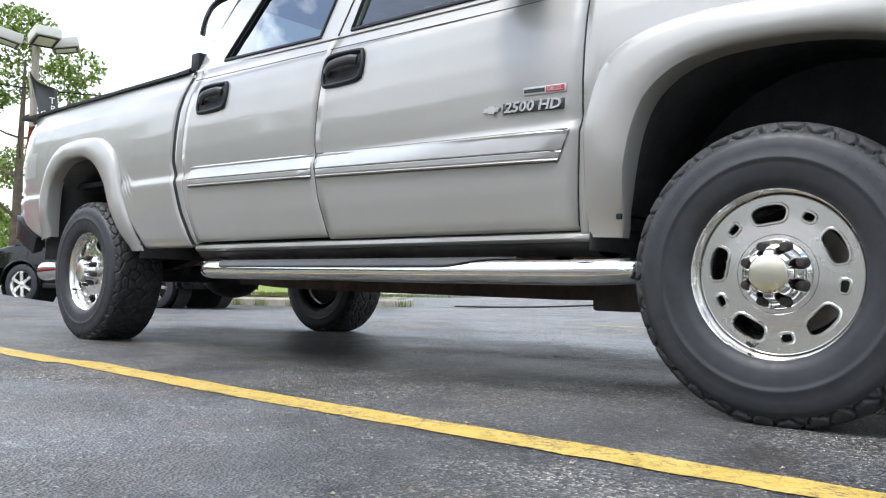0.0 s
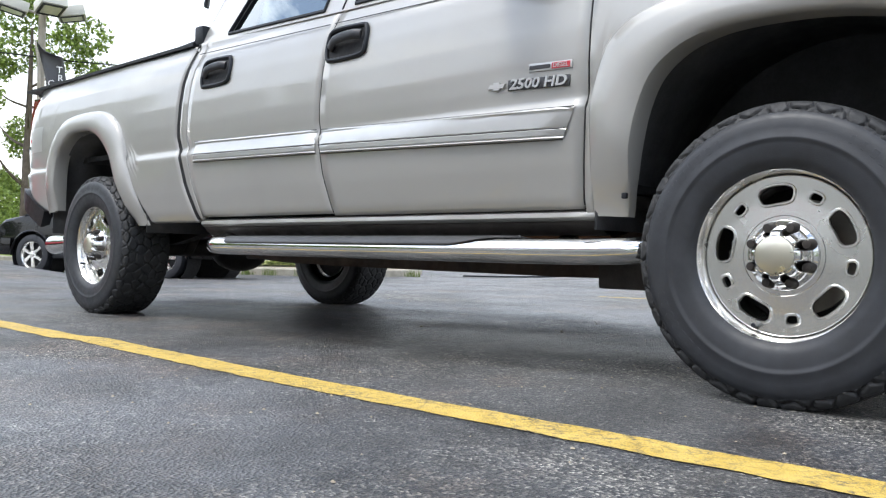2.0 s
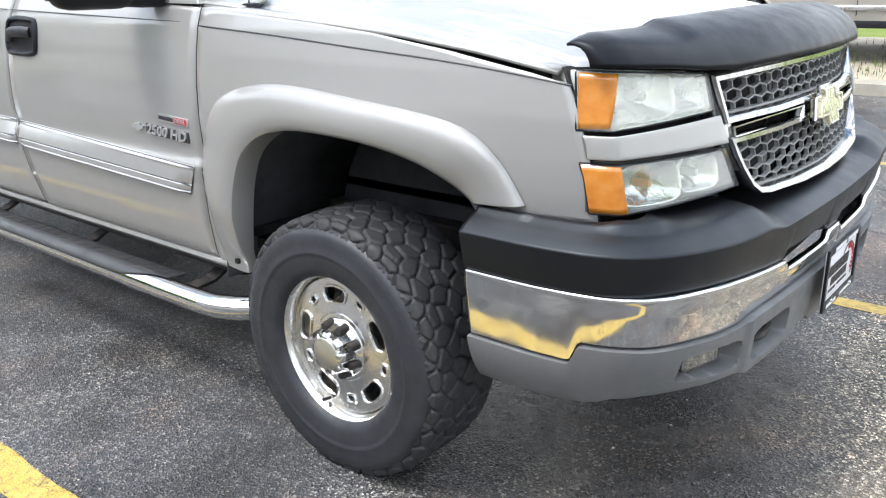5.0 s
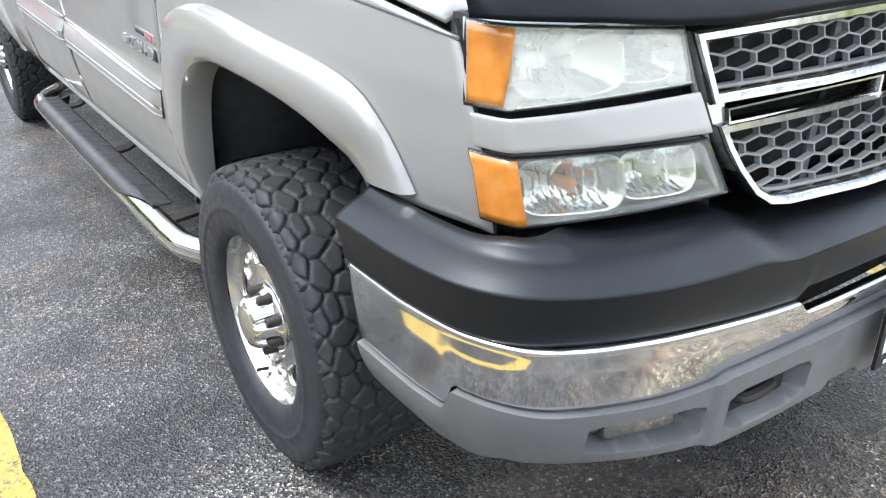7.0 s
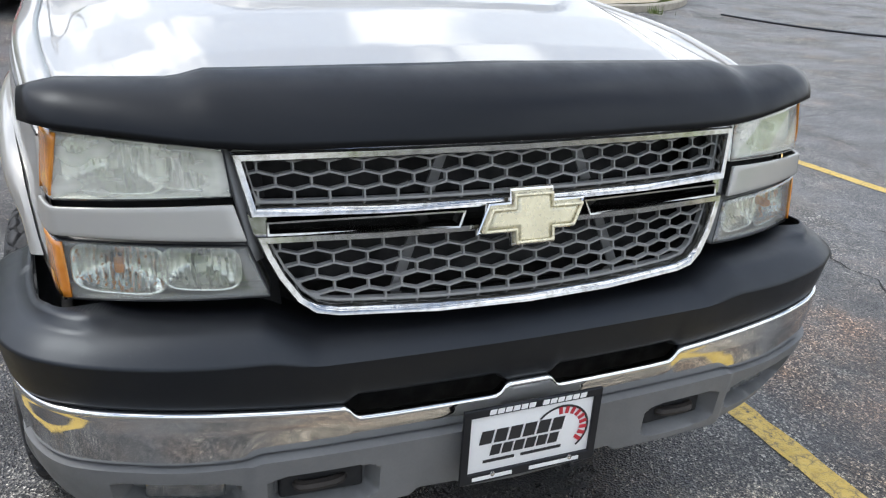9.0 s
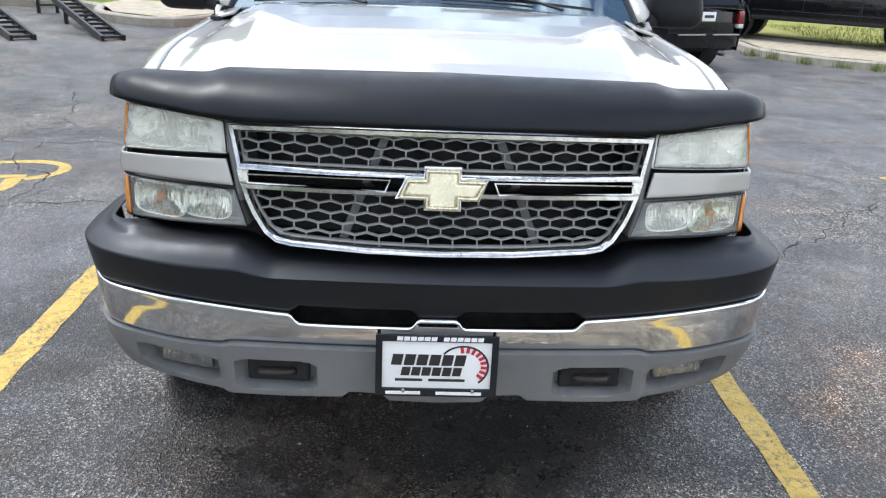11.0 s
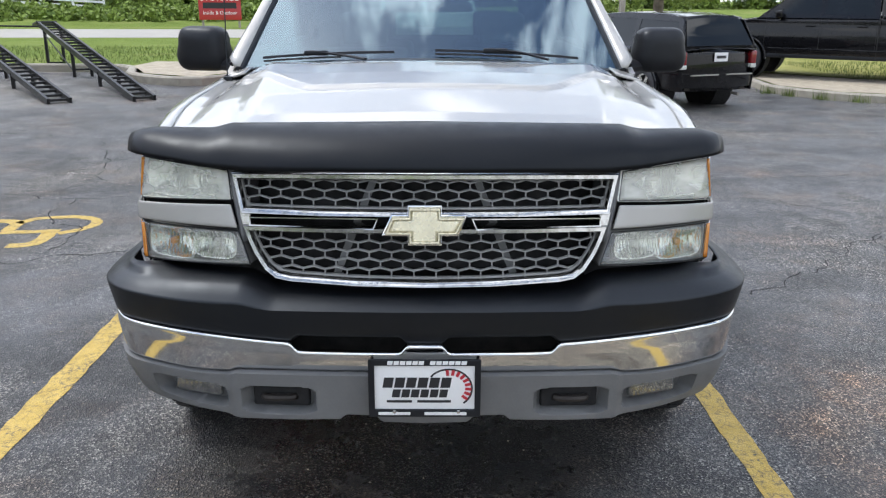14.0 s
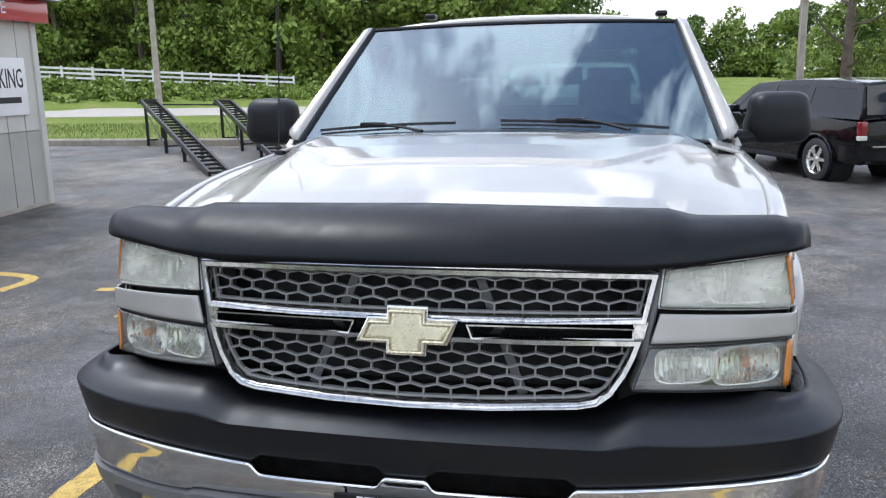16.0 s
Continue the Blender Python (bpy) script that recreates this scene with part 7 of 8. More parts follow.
vehicle("black_suv", "glossy black sport utility vehicle with dark tinted glass, parked on asphalt", "suv", M_BLKPAINT, SUV, pose(-11.50, 4.29, ground_z(-11.5, 4.3) - 0.005, 0, 0, 204.1) @ Matrix.Scale(0.91, 4))
PICK = dict(wb=3.68, fo=0.95, ro=1.20, hw=0.99, R=0.41, rim=0.235, low=0.48, belt=1.28, roof=1.92, spokes=6, tumble=0.34,
            top=[(-1.2, 1.30), (0.98, 1.30), (1.0, 1.28), (3.4, 1.26), (3.55, 1.26), (4.3, 1.16), (4.58, 1.05), (4.63, 0.92)],
            green=[(3.42, 1.28), (3.30, 1.34), (2.72, 1.80), (2.55, 1.86), (1.7, 1.90), (1.06, 1.87), (1.01, 1.30), (1.01, 1.28)],
            panes=[[(3.02, 1.36), (2.18, 1.36), (2.18, 1.80), (2.58, 1.80)], [(2.06, 1.36), (1.12, 1.36), (1.20, 1.80), (2.06, 1.81)]],
            ridge=[(3.46, 1.26), (2.72, 1.80), (2.55, 1.87), (1.7, 1.91), (1.06, 1.88), (1.02, 1.29)], ws=(0, 1), rw=(5, 4),
            rear_glass=M_DARK, mirror=2.95, handles=(1.30, 2.32), seams=(1.02, 2.12, 3.25), bed=(-1.15, 0.95), tail_z=1.05, wheel=M_UNDER)
vehicle("black_pickup", "black crew-cab pickup truck parked on the grass behind a kerb", "pickup truck", M_BLKPAINT, PICK, pose(-14.45, 10.44, ground_z(-14.4, 10.4) + 0.15, 0, 0, -124.4))
SUV2 = dict(SUV)
SUV2.update(hw=0.97, R=0.385, rim=0.222, low=0.43, wb=2.95, bumper=M_GREYPLA, trim=M_ALLOY, spokes=8, lip=M_TANPAINT, rear_plate=False)
vehicle("tan_suv", "tan sport utility vehicle with alloy wheels, parked on gravel", "suv", M_TANPAINT, SUV2, pose(0.57, 9.42, ground_z(0.5, 9) + 0.165, 0, 0, 180))
SUV3 = dict(SUV)
SUV3.update(wb=2.95, rear_plate=False)
vehicle("white_suv", "white sport utility vehicle parked beyond the truck", "suv", M_WHTPAINT, SUV3, pose(-19.3, 0.05, ground_z(-19.3, 0.7) - 0.01, 0, 0, -90) @ Matrix.Scale(0.95, 4))
RED_X, RED_Y, RED_A = -10.0, -2.05, 180
SEDAN = dict(wb=2.7, fo=0.85, ro=0.95, hw=0.90, R=0.32, rim=0.205, low=0.26, belt=0.92, roof=1.42, spokes=5,
             top=[(-0.95, 0.98), (-0.2, 1.0), (0.2, 0.93), (2.3, 0.92), (3.3, 0.80), (3.5, 0.66), (3.55, 0.6)],
             green=[(2.5, 0.92), (1.65, 1.36), (1.3, 1.42), (0.5, 1.42), (0.2, 1.36), (-0.45, 0.98), (-0.45, 0.92)],
             panes=[[(2.15, 0.97), (1.15, 0.97), (1.15, 1.34), (1.58, 1.32)], [(1.05, 0.97), (0.05, 0.98), (0.30, 1.32), (1.05, 1.35)]],
             ridge=[(2.52, 0.91), (1.65, 1.37), (1.3, 1.425), (0.5, 1.425), (0.2, 1.37), (-0.48, 0.98)], ws=(0, 1), rw=(5, 4),
             mirror=2.0, handles=(0.35, 1.3), seams=(0.1, 1.1, 2.2), tail_z=0.80)
vehicle("red_car", "red car parked on the asphalt behind the truck", "car", M_REDPAINT, SEDAN, pose(RED_X, RED_Y, ground_z(RED_X, RED_Y), 0, 0, RED_A))


# ---- car display ramps ----
def ramp(foot, top_, h, rungs, label):
    """A black steel car ramp on legs: two rails, rungs, a plate at the head."""
    f, t = Vector((*foot, ground_z(*foot) + 0.03)), Vector((*top_, ground_z(*top_) + h))
    thing = tagged(empty("car_ramp"), label, "car ramp", "display ramps")
    d = t - f
    flat = Vector((d.x, d.y, 0)).normalized()
    sd = Vector((-flat.y, flat.x, 0))
    W = 0.155
    for sg in (-1, 1):
        part("rail", sweep([f + sd * W * sg, t + sd * W * sg], [(-0.022, -0.05), (0.022, -0.05), (0.022, 0.05), (-0.022, 0.05)]), M_STEELBLK, thing, smooth=False)
        for u in (0.30, 0.58, 0.92):
            p = f + d * u + sd * W * sg
            part("leg", sweep([p, Vector((p.x, p.y, ground_z(p.x, p.y)))], [(-0.024, -0.024), (0.024, -0.024), (0.024, 0.024), (-0.024, 0.024)], up=(1, 0, 0)), M_STEELBLK, thing, smooth=False)
        p, q = f + d * 0.92 + sd * W * sg, f + d * 0.58 + sd * W * sg
        part("brace", sweep([p - Vector((0, 0, 0.12)), Vector((q.x, q.y, ground_z(q.x, q.y) + 0.10))], circle(0.014, 6)), M_STEELBLK, thing)
    for u in (0.30, 0.58, 0.92):
        p = f + d * u
        z_ = ground_z(p.x, p.y) + 0.14
        part("foot_bar", sweep([Vector((p.x, p.y, z_)) - sd * W, Vector((p.x, p.y, z_)) + sd * W], circle(0.018, 6)), M_STEELBLK, thing)
    for k in range(rungs):
        p = f + d * ((k + 0.4) / rungs)
        part("rung", sweep([p - sd * W, p + sd * W], [(-0.035, -0.018), (0.035, -0.018), (0.035, 0.018), (-0.035, 0.018)]), M_STEELBLK, thing, smooth=False)
    hp = t + flat * 0.16
    m_ = Matrix.Translation(hp) @ flat.to_track_quat("X", "Z").to_matrix().to_4x4()
    part("head_plate", rbox(0.42, 0.40, 0.05, m_ @ Matrix.Rotation(radians(8), 4, "Y"), 0.01), M_STEELBLK, thing)
    return thing


ramp((-9.45, -4.50), (-14.4, -8.15), 0.90, 24, "long black steel car ramp on legs standing on the lot")
ramp((-9.00, -5.60), (-13.9, -9.70), 0.94, 24, "long black steel car ramp on legs standing on the lot")
part("ramp_tie", sweep([(-14.35, -8.15, ground_z(-14, -8) + 0.84), (-13.85, -9.65, ground_z(-14, -8) + 0.88)], circle(0.02, 6)), M_STEELBLK, None)
tagged(bpy.data.objects["ramp_tie"], "black steel bar joining two ramps", "steel bar")


# ---- small sales building with signs ----
bz = ground_z(-6.4, -6.8) - 0.05
bld = tagged(empty("sales_building"), "small pale-sided building with red fascia band and grey roof", "building")
BX0, BX1, BY0, BY1 = -6.47, 3.0, -12.0, -6.69


def wall_boards(x0, x1, y, z0, z1, mat, nm, face):
    """Upright siding: boards side by side with narrow grooves."""
    n_ = max(1, int(round(abs(x1 - x0) / 0.305)))
    w_ = (x1 - x0) / n_
    for k in range(n_):
        c = x0 + w_ * (k + 0.5)
        m_ = at(c, y, (z0 + z1) / 2) if face == "y" else at(y, c, (z0 + z1) / 2)
        sz = (w_ - 0.012, 0.03, z1 - z0) if face == "y" else (0.03, w_ - 0.012, z1 - z0)
        part(nm, rbox(*sz, m_, 0.004, 1), mat, bld)


shell = part("wall", box(BX1 - BX0 - 0.06, BY1 - BY0 - 0.06, 2.45, at((BX0 + BX1) / 2, (BY0 + BY1) / 2, bz + 1.225)), M_SIDING2, bld, smooth=False)
wall_boards(BX0, BX1, BY1 - 0.015, bz + 0.05, bz + 0.98, M_SIDING2, "lower_board", "y")
wall_boards(BX0, BX1, BY1 - 0.015, bz + 0.99, bz + 2.30, M_SIDING, "upper_board", "y")
wall_boards(BY0, BY1 - 0.03, BX0 + 0.015, bz + 0.05, bz + 0.98, M_SIDING2, "lower_board", "x")
wall_boards(BY0, BY1 - 0.03, BX0 + 0.015, bz + 0.99, bz + 2.30, M_SIDING, "upper_board", "x")
part("base_strip", rbox(BX1 - BX0 + 0.06, BY1 - BY0 + 0.06, 0.10, at((BX0 + BX1) / 2, (BY0 + BY1) / 2, bz + 0.03), 0.01), M_CONC, bld)
part("corner_board", rbox(0.09, 0.09, 2.30, at(BX0 + 0.01, BY1 - 0.01, bz + 1.15), 0.008), M_SIDING, bld)
part("fascia", rbox(BX1 - BX0 + 0.30, BY1 - BY0 + 0.30, 0.27, at((BX0 + BX1) / 2, (BY0 + BY1) / 2, bz + 2.43), 0.01), M_REDPAINT, bld, "red fascia band")
rf = fill([[(BY0 - 0.3, 0.0), (BY1 + 0.3, 0.0), ((BY0 + BY1) / 2, 1.5)]], lambda a, b: (BX0 - 0.25, a, bz + 2.565 + b), (BX1 - BX0 + 0.5, 0, 0))
part("roof", rf, M_ROOF, bld, "grey shingled gable roof", smooth=False)
sgn = tagged(part("parking_sign", rbox(1.50, 0.02, 0.68, at(-5.48, BY1 + 0.025, 1.615), 0.006), M_WHITE), "white parking sign with black letters and arrow on the wall", "sign")


def sign_text(s_, size, x, z, mat, y=BY1 + 0.037, sx=1.0, parent=None):
    t = text_bm(s_, size, 0.002)
    t.transform(at(x, y, z) @ Matrix(((-1, 0, 0, 0), (0, 0, 1, 0), (0, 1, 0, 0), (0, 0, 0, 1))) @ Matrix.Diagonal((sx, 1, 1, 1)))
    return part("letters", t, mat, parent, s_, smooth=False)


sign_text("PARKING", 0.33, -5.81, 1.70, M_BLACK, sx=0.52, parent=sgn)
arrow = fill([[(-0.42, -0.035), (0.42, -0.035), (0.42, -0.09), (0.60, 0.0), (0.42, 0.09), (0.42, 0.035), (-0.42, 0.035)]], lambda a, b: (-5.68 + a, BY1 + 0.036, 1.455 + b), (0, 0.004, 0))
part("arrow", arrow, M_BLACK, sgn, smooth=False)
sign_text("E", 0.20, -5.83, bz + 2.43, M_WHITE, BY1 + 0.155, parent=bld)


# ---- fence, poles, signs, hose ----
fence = tagged(empty("rail_fence"), "white four-rail vinyl fence along the far bank", "fence")
NPOST = 8
FA, FB = Vector((-45.6, -35.1)), Vector((-52.8, -22.0))
for k in range(NPOST + 7):
    p = FA + (FB - FA) * ((k - 6) / NPOST)
    z_ = land_z(p.x, p.y)
    part("post", rbox(0.13, 0.13, 1.30, at(p.x, p.y, z_ + 0.55), 0.015, 1), M_FENCE, fence)
    if k < NPOST + 6:
        q = FA + (FB - FA) * ((k - 5) / NPOST)
        zq = land_z(q.x, q.y)
        for h_ in (0.16, 0.45, 0.75, 1.05):
            part("rail", sweep([(p.x, p.y, z_ + h_), (q.x, q.y, zq + h_)], [(-0.02, -0.07), (0.02, -0.07), (0.02, 0.07), (-0.02, 0.07)]), M_FENCE, fence, smooth=False)


def pole(x, y, h, r, label, lean=0.0):
    z_ = land_z(x, y)
    p = part("utility_pole", sweep([(x, y, z_ - 0.2), (x + lean * 0.5, y, z_ + h * 0.5), (x + lean, y, z_ + h)], circle(r, 12), scale=lambda u: 1 - 0.25 * u), M_POLE)
    return tagged(p, label, "pole")


pole(-34.5, -21.7, 9.0, 0.16, "weathered wooden utility pole beside the road")

lp = tagged(empty("lot_lamp"), "tall lot light with three boxy heads on a bronze pole", "street lamp")
LX, LY = -19.2, 4.80
lz = land_z(LX, LY)
part("pole", sweep([(LX, LY, lz), (LX, LY, lz + 6.0)], circle(0.085, 12)), M_POLE, lp)
for k, (dx, dy) in enumerate(((-0.25, -1.0), (0.925, -0.10), (0.50, 0.925))):
    v_ = Vector((dx, dy, 0)).normalized()
    c_ = Vector((LX, LY, lz + 6.05)) + v_ * 0.62
    m_ = Matrix.Translation(c_) @ v_.to_track_quat("X", "Z").to_matrix().to_4x4() @ Matrix.Rotation(radians(-12), 4, "Y")
    part("arm", sweep([Vector((LX, LY, lz + 5.95)), c_], circle(0.035, 8)), M_POLE, lp)
    hd = part("lamp_head", rbox(0.62, 0.58, 0.24, m_, 0.03), M_SIDING, lp, "pale box lamp head")
    part("lens_frame", fill([[(-0.27, -0.25), (0.27, -0.25), (0.27, 0.25), (-0.27, 0.25)], [(-0.22, -0.20), (0.22, -0.20), (0.22, 0.20), (-0.22, 0.20)]], lambda a, b: (a, b, -0.125), (0, 0, -0.02)), M_PLASTIC, hd).matrix_basis = m_
    part("lens", fill([[(-0.22, -0.20), (0.22, -0.20), (0.22, 0.20), (-0.22, 0.20)]], lambda a, b: (a, b, -0.13)), M_HAZE, hd).matrix_basis = m_
flag = tagged(empty("feather_flag"), "dark feather flag with white letters beside the lamp pole", "flag")
FC = Vector((LX + 0.75, LY - 0.18, lz))
FR_ = Vector((0.38, 0.925, 0))                       # the way the words run across


def flag_f(u, v):
    w = 0.46 * (1 - 0.75 * sstep(0.80, 1.0, v))
    bow = -0.22 * v * v
    return tuple(FC + FR_ * (bow + w * u) + Vector((0.04 * math.sin(6 * v + 2 * u), 0, 3.80 + 1.35 * v - 0.20 * u * sstep(0.7, 1, v))))


part("flag_cloth", grid(6, 24, flag_f), M_BADGE, flag, thick=0.006)
part("flag_pole", sweep([FC - FR_ * 0.02, FC - FR_ * 0.06 + Vector((0, 0, 3.8)), FC - FR_ * 0.24 + Vector((0, 0, 5.15))], circle(0.02, 8)), M_POLE, flag)
turn_ = Matrix(((0.38, 0, 0.925, 0), (0.925, 0, -0.38, 0), (0, 1, 0, 0), (0, 0, 0, 1)))
for word, across, z_top in (("CARS", 0.10, 4.20), ("TRUCKS", 0.31, 4.52)):
    for i, ch in enumerate(word):
        t = text_bm(ch, 0.21, 0.003)
        zz = z_top - 0.185 * i
        vv = (zz - 3.80) / 1.35
        t.transform(Matrix.Translation(FC + FR_ * (across - 0.22 * vv * vv) + Vector((0.09, -0.02, zz))) @ turn_)
        part("flag_letter", t, M_WHITE, flag, ch, smooth=False)
wire = curve_pts([(-36.8, -15.3, 6.9), (-27.45, 7.03, 6.6), (-26.28, 9.82, 6.6), (-19.3, 26.6, 6.9)], 40)
tagged(part("overhead_wire", sweep(wire, circle(0.022, 6)), M_PLASTIC), "thin black overhead wire crossing the sky", "wire")

rs = tagged(empty("red_sign"), "red banner sign with dark print on two posts beyond the road", "sign")
RX, RY = -41.2, -11.45
rz_ = land_z(RX, RY)
part("panel", rbox(0.06, 2.2, 2.2, at(RX, RY, rz_ + 1.50), 0.01), M_REDPAINT, rs)


def red_text(word, size, z, mat, sx):
    t = text_bm(word, size, 0.004)
    t.transform(at(RX + 0.034, RY, rz_ + z) @ Matrix(((0, 0, 1, 0), (1, 0, 0, 0), (0, 1, 0, 0), (0, 0, 0, 1))) @ Matrix.Diagonal((sx, 1, 1, 1)))
    part("letters", t, mat, rs, smooth=False)


red_text("STORAGE", 0.48, 1.50, M_WHITE, 0.95)
part("print_bar", rbox(0.01, 1.75, 0.30, at(RX + 0.034, RY, rz_ + 1.12), 0.002, 1), M_BLACK, rs)
red_text("Inside & Outdoor", 0.26, 0.75, M_WHITE, 0.95)
for y_ in (-0.95, 0.95):
    part("post", box(0.10, 0.10, 2.7, at(RX - 0.08, RY + y_, rz_ + 1.2)), M_POLE, rs, smooth=False)

hose = curve_pts([(-11.4, 11.1, 0), (-11.0, 11.14, 0), (-10.02, 11.2, 0), (-7.74, 11.24, 0), (-6.84, 11.5, 0), (-6.41, 12.12, 0)], 40)
tagged(part("garden_hose", sweep([(p.x, p.y, ground_z(p.x, p.y) + 0.02) for p in hose], circle(0.018, 8)), M_PLASTIC), "black hose lying across the asphalt", "hose")


# ---- trees, bushes, weeds ----
def leaf_mesh(name, centres, size, mat, rng, squash=1.0):
    """Many small four-cornered leaves, each its own island."""
    n = len(centres)
    c = np.array(centres, dtype=float)
    a = rng.normal(size=(n, 3))
    a /= np.linalg.norm(a, axis=1)[:, None]
    b = rng.normal(size=(n, 3))
    b -= a * (a * b).sum(1)[:, None]
    b /= np.linalg.norm(b, axis=1)[:, None]
    s = size * rng.uniform(0.6, 1.4, size=(n, 1))
    a, b = a * s, b * s * 0.62
    v = np.stack([c - a, c + b * 0.9, c + a, c - b * 0.9], axis=1).reshape(-1, 3)
    f = np.arange(4 * n).reshape(-1, 4)
    me = bpy.data.meshes.new(name)
    me.from_pydata(v.tolist(), [], f.tolist())
    me.materials.append(mat)
    return new(name, me)


def crown_points(rng, x, y, z0, h, r, n):
    """Leaf places in uneven clumps that fill a crown of height h and radius r."""
    k = max(6, int(r * 7))
    ph = rng.uniform(0, 2 * np.pi, k)
    hh = rng.uniform(0.0, 1.0, k)
    rad = r * np.sqrt(np.clip(1 - (1.7 * (hh - 0.42)) ** 2, 0.08, 1)) * rng.uniform(0.35, 1.0, k)
    cx, cy, cz = x + rad * np.cos(ph), y + rad * np.sin(ph), z0 + h * hh
    pick = rng.integers(0, k, n)
    q = rng.normal(size=(n, 3))
    q /= np.linalg.norm(q, axis=1)[:, None]
    q *= (rng.uniform(0.35, 1.0, (n, 1)) ** 0.5) * (r * 0.36) * np.array([1, 1, 0.72])
    return np.stack([cx[pick], cy[pick], cz[pick]], 1) + q


def tree(x, y, h, r, seed, mat, leaf, n, label, trunk=0.22):
    rng = np.random.default_rng(seed)
    rnd = random.Random(seed)
    z0 = land_z(x, y)
    thing = tagged(empty("tree"), label, "tree", "trees round the lot")
    bend = [(x, y, z0 - 0.2), (x + rnd.uniform(-.2, .2), y + rnd.uniform(-.2, .2), z0 + h * 0.3), (x + rnd.uniform(-.5, .5), y + rnd.uniform(-.5, .5), z0 + h * 0.85)]
    tp = curve_pts(bend, 12)
    bm = sweep(tp, circle(trunk, 10), scale=lambda u: 1.15 - 0.95 * u)
    for k in range(9):
        u = 0.28 + 0.6 * k / 9
        p = tp[int(u * 12)]
        an = k * 2.4 + rnd.uniform(-.4, .4)
        L = r * rnd.uniform(0.5, 0.85) * (1.1 - u * 0.6)
        e = p + Vector((math.cos(an) * L, math.sin(an) * L, L * rnd.uniform(0.35, 0.8)))
        m_ = p.lerp(e, 0.5) + Vector((0, 0, -0.1 * L))
        sweep(curve_pts([p, m_, e], 6), circle(trunk * 0.42 * (1.15 - u * 0.7), 6), bm=bm, scale=lambda w: 1 - 0.8 * w)
    part("trunk", bm, M_BARK, thing)
    cr = leaf_mesh("crown", crown_points(rng, x, y, z0 + h * 0.20, h * 0.80, r, n), leaf, mat, rng)
    cr.parent = thing
    return thing


tree(-28.4, 8.1, 9.4, 2.7, 3, M_LEAF2, 0.075, 15000, "broad leafy tree with a pale green crown", 0.20)

rng = np.random.default_rng(11)
pts, pts2, trunks = [], [], bmesh.new()
for k in range(68):                       # the wood behind the fence
    u = k / 67
    x = -58 - 9 * rng.uniform() - 10 * (k % 3)
    y = -78 + 72 * u + rng.uniform(-1.5, 1.5)
    h = rng.uniform(13, 19) * (1.0 - 0.25 * sstep(0.75, 1.0, u))
    z0 = land_z(x, y)
    (pts if k % 3 else pts2).append(crown_points(rng, x, y, z0 + 0.5, h, rng.uniform(3.4, 4.9), 6600))
    sweep([(x, y, z0), (x + rng.uniform(-.5, .5), y + rng.uniform(-.5, .5), z0 + h * 0.8)], circle(0.28, 7), bm=trunks, scale=lambda w: 1 - 0.7 * w)
for k in range(46):                       # lower, farther trees across the field
    u = k / 45
    x = -100 - rng.uniform(0, 14)
    y = -14 + 74 * u + rng.uniform(-2, 2)
    h = rng.uniform(5.6, 7.8) + 1.8 * sstep(14, 30, y)
    (pts2 if k % 2 else pts).append(crown_points(rng, x, y, land_z(x, y) - 0.3, h, rng.uniform(2.8, 4.2), 2600))
for k in range(20):                       # the wood beside the lot, seen in reflections
    a = radians(-112 + 5.0 * k)
    x, y = 40 * math.cos(a) + rng.uniform(-3, 3), 40 * math.sin(a) + rng.uniform(-3, 3)
    pts.append(crown_points(rng, x, y, -0.3, rng.uniform(9, 14), 4.6, 1900))
tagged(leaf_mesh("far_woods", np.concatenate(pts), 0.21, M_LEAF, rng), "dense dark green woods behind the fence", "woods", kind="stuff")
tagged(leaf_mesh("pale_woods", np.concatenate(pts2), 0.24, M_LEAF2, rng), "lighter green trees among the woods", "woods", kind="stuff")
tagged(part("wood_trunk", trunks, M_BARK), "grey-brown tree trunks in the woods", "trunks", kind="stuff")

w = []
for k in range(420):                      # weeds and shrubs on the bank below the fence
    u, back = rng.uniform(-1.2, 2.6), rng.uniform(-7.5, -0.8)
    x, y = -45.6 - 7.2 * u - 0.876 * back, -35.1 + 13.1 * u - 0.482 * back
    r = rng.uniform(0.35, 0.75) * (1.5 if u > 1.05 else 1.0)
    w.append(crown_points(rng, x, y, land_z(x, y) - 0.1, r * 0.9, r * 1.3, 150))
tagged(leaf_mesh("bank_shrubs", np.concatenate(w), 0.15, M_LEAF2, rng), "rough green shrubs and weeds on the bank", "shrubs", kind="stuff")

# ---- grass tufts, kerb weeds, loose stones ----
def blades(name, places, h, mat, label, rng):
    v, f = [], []
    for (x, y, z) in places:
        a = rng.uniform(0, 6.28)
        hh = h * rng.uniform(0.5, 1.3)
        dx, dy = math.cos(a), math.sin(a)
        ln = rng.uniform(-0.5, 0.5) * hh
        i = len(v)
        v += [(x - 0.006 * dy, y + 0.006 * dx, z), (x + 0.006 * dy, y - 0.006 * dx, z), (x + dx * ln, y + dy * ln, z + hh)]
        f.append((i, i + 1, i + 2))
    me = bpy.data.meshes.new(name)
    me.from_pydata(v, [], f)
    me.materials.append(mat)
    return tagged(new(name, me), label, "grass", kind="stuff")


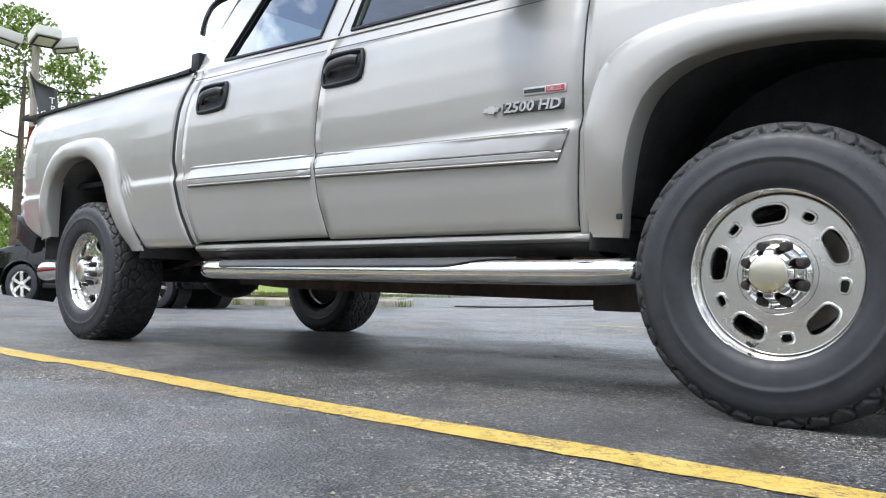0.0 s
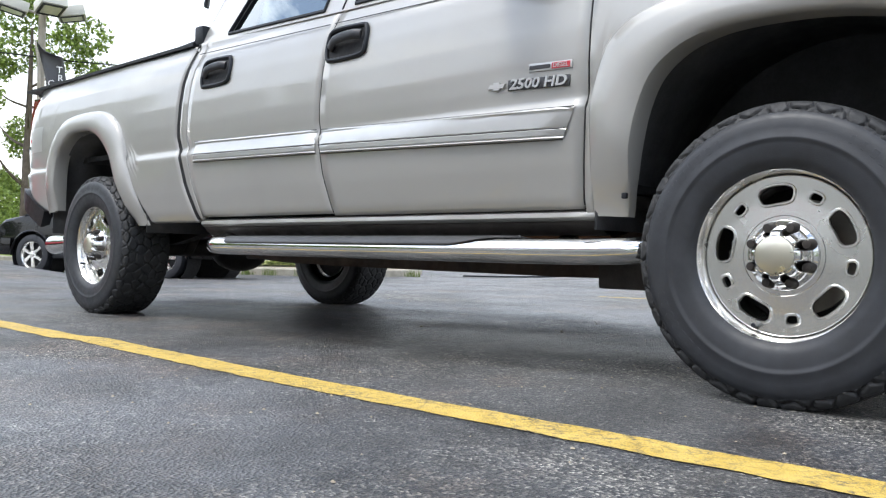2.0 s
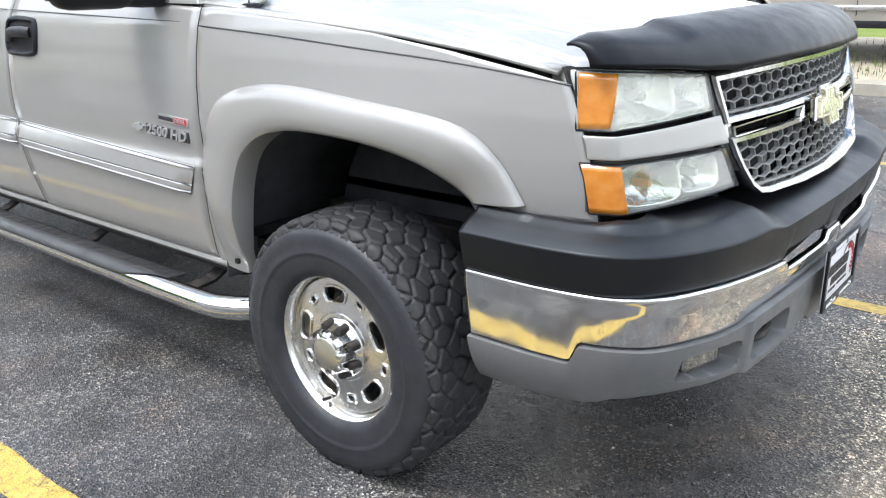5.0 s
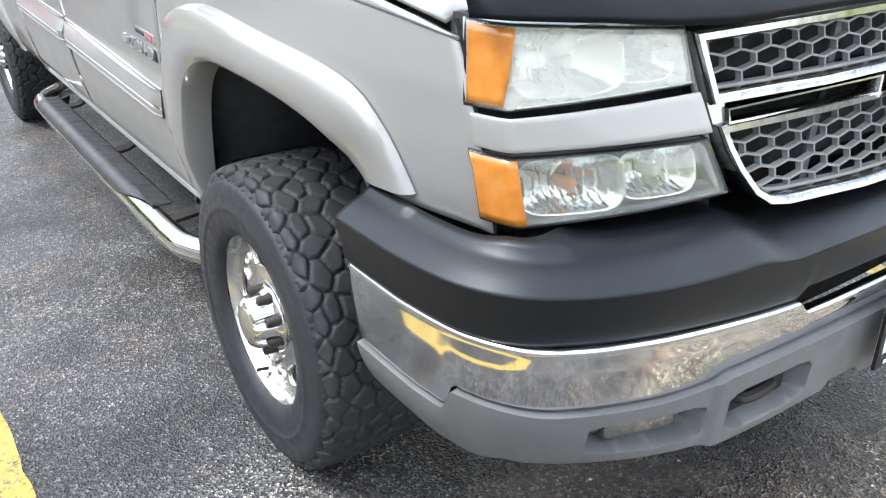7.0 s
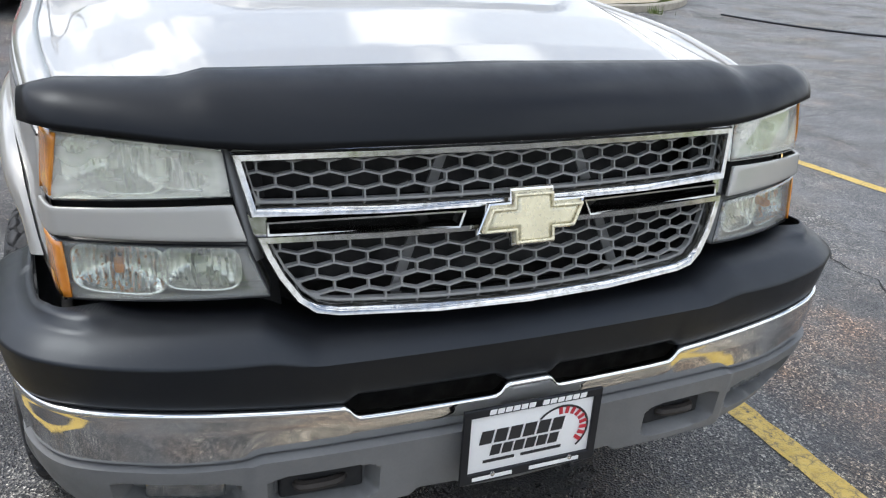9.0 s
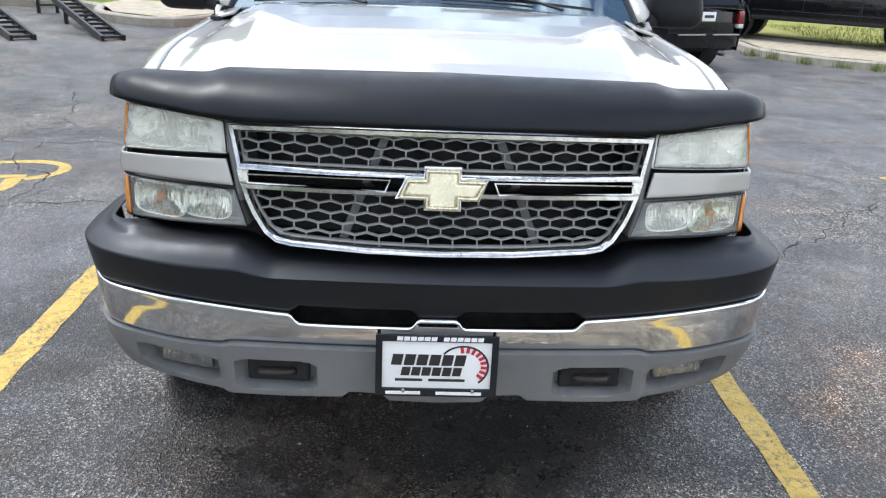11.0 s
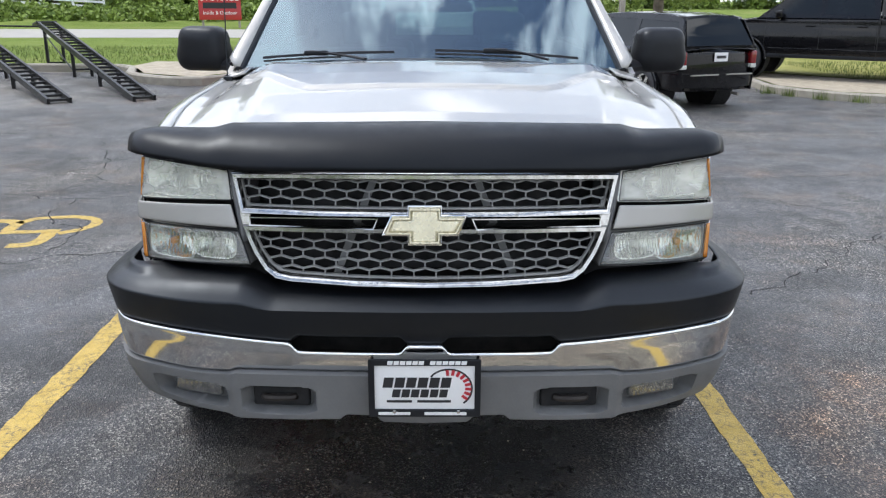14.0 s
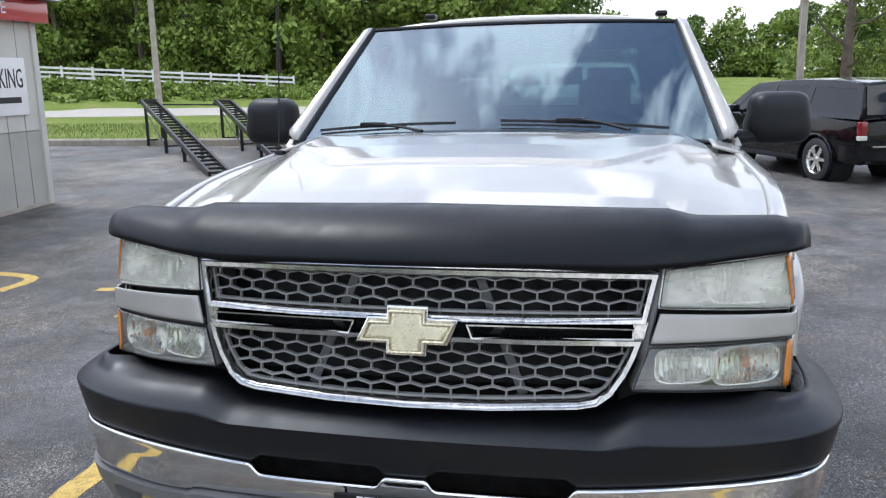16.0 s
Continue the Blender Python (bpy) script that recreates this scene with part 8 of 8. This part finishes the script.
M_BLADE = leaf_mat("grass_blades", (0.05, 0.085, 0.015), (0.13, 0.17, 0.035))
pl = []
for k in range(9000):
    x, y = rng.uniform(-22, -13.7), rng.uniform(-20, -4.5)
    if not (x > -14.9 and y > -6.2):
        pl.append((x, y, land_z(x, y) + 0.03 + 0.12 * (1 - sstep(14, 24, -x))))
for k in range(5000):
    x, y = rng.uniform(-20, -14.4), rng.uniform(9.2, 16)
    pl.append((x, y, ground_z(x, y) + 0.15))
for k in range(2500):
    x, y = rng.uniform(-4, 6), rng.uniform(7.6, 8.6 + 2.4 * rng.uniform())
    pl.append((x, y, ground_z(x, y) + 0.13 + 0.05 * sstep(7.5, 10, y)))
blades("grass_tufts", pl, 0.09, M_BLADE, "short uneven grass blades on the verges", rng)
kw = []
for cx, cy in ((-11.62, 8.25), (-11.9, 7.75), (-12.3, 7.2), (-12.9, 6.85), (-13.4, 6.62), (-11.55, 9.6)):
    for j in range(70):
        kw.append((cx + rng.normal() * 0.10, cy + rng.normal() * 0.08, ground_z(cx, cy)))
blades("kerb_weeds", kw, 0.16, M_BLADE, "small weeds growing at the foot of the kerb", rng)

# loose stones on the lot
v, f = [], []
for k in range(1400):
    x, y = rng.uniform(-4.5, 3.2), rng.uniform(-3.1, 3.5)
    s_ = rng.uniform(0.0018, 0.0055) * (1 if k % 40 else 2.2)
    z = ground_z(x, y)
    i = len(v)
    for (a, b, c) in ((1, 0, 0), (-1, 0, 0), (0, 1, 0), (0, -1, 0), (0, 0, 1), (0, 0, -0.4)):
        v.append((x + a * s_ * rng.uniform(0.7, 1.3), y + b * s_ * rng.uniform(0.7, 1.3), z + s_ * 0.3 + c * s_ * 0.8))
    f += [(i, i + 2, i + 4), (i + 2, i + 1, i + 4), (i + 1, i + 3, i + 4), (i + 3, i, i + 4), (i + 2, i, i + 5), (i + 1, i + 2, i + 5), (i + 3, i + 1, i + 5), (i, i + 3, i + 5)]
me = bpy.data.meshes.new("loose_stones")
me.from_pydata(v, [], f)
me.materials.append(M_GRAVEL)
tagged(new("loose_stones", me), "small loose stones scattered on the asphalt", "gravel", kind="stuff")


# ---- cracks in the asphalt ----
def crack(name, pts, w, seed):
    """A wandering dark crack, as a thin sunken-looking strip of tar and grit."""
    rnd = random.Random(seed)
    c = curve_pts([(a, b, 0) for a, b in pts], max(12, int(sum(math.dist(p, q) for p, q in zip(pts, pts[1:])) / 0.07)))
    bm = bmesh.new()
    L, R_ = [], []
    for i, p in enumerate(c):
        a, b = c[max(0, i - 1)], c[min(len(c) - 1, i + 1)]
        t = (b - a).normalized()
        n_ = Vector((-t.y, t.x, 0))
        p = p + n_ * (0.035 * math.sin(i * 0.9 + seed) + rnd.uniform(-0.025, 0.025))
        ww = w * rnd.uniform(0.3, 1.2)
        for lst, sg in ((L, 1), (R_, -1)):
            q = p + n_ * sg * ww / 2
            lst.append(bm.verts.new((q.x, q.y, ground_z(q.x, q.y) + 0.003)))
    for i in range(len(c) - 1):
        bm.faces.new((L[i], R_[i], R_[i + 1], L[i + 1]))
    bmesh.ops.recalc_face_normals(bm, faces=bm.faces[:])
    if sum(f.normal.z for f in bm.faces) < 0:
        bmesh.ops.reverse_faces(bm, faces=bm.faces[:])
    return tagged(part(name, bm, M_TAR, smooth=False), "dark crack running across the asphalt", "crack", kind="structure")


M_TAR = plain("crack_grit", (0.020, 0.019, 0.019), 0.8, 0, 0, 0.4, 30, 0.5, 120)
CRACKS = [
    [(-1.3, 1.9), (-1.9, 2.6), (-2.6, 3.3), (-3.0, 4.2), (-3.4, 6.0)],
    [(-3.89, 2.72), (-3.53, 3.15), (-3.25, 3.35), (-3.0, 3.9), (-2.7, 4.8)],
    [(-6.0, 2.9), (-6.0, 4.0), (-6.23, 5.0), (-6.5, 6.2)],
    [(-4.7, 3.3), (-4.74, 3.7), (-4.83, 4.3), (-5.0, 5.2)],
    [(-6.43, -3.99), (-5.43, -3.53), (-4.81, -3.35), (-4.40, -3.17), (-4.51, -2.97), (-4.6, -2.2)],
    [(-3.97, -3.96), (-3.80, -3.56), (-3.69, -3.23), (-3.77, -2.70), (-3.7, -2.1)],
    [(-3.69, -3.15), (-3.33, -3.10), (-3.09, -3.11), (-2.63, -2.66), (-2.15, -2.69)],
    [(-4.05, -3.50), (-4.09, -3.40), (-4.40, -3.18)],
    [(-6.73, -5.46), (-6.84, -4.91), (-6.63, -4.39), (-6.74, -3.79), (-6.9, -2.6)],
    [(-1.92, -2.95), (-1.92, -2.72), (-2.08, -2.52), (-2.12, -2.10), (-2.0, -1.8)],
    [(1.5, 2.0), (0.2, 2.6), (-1.2, 2.9), (-2.6, 3.3)],
    [(2.6, 2.4), (1.7, 3.2), (0.4, 3.5), (-0.8, 3.4)],
]
for k, pts_ in enumerate(CRACKS):
    crack("crack_%d" % (k + 1), pts_, 0.013, k * 3 + 1)
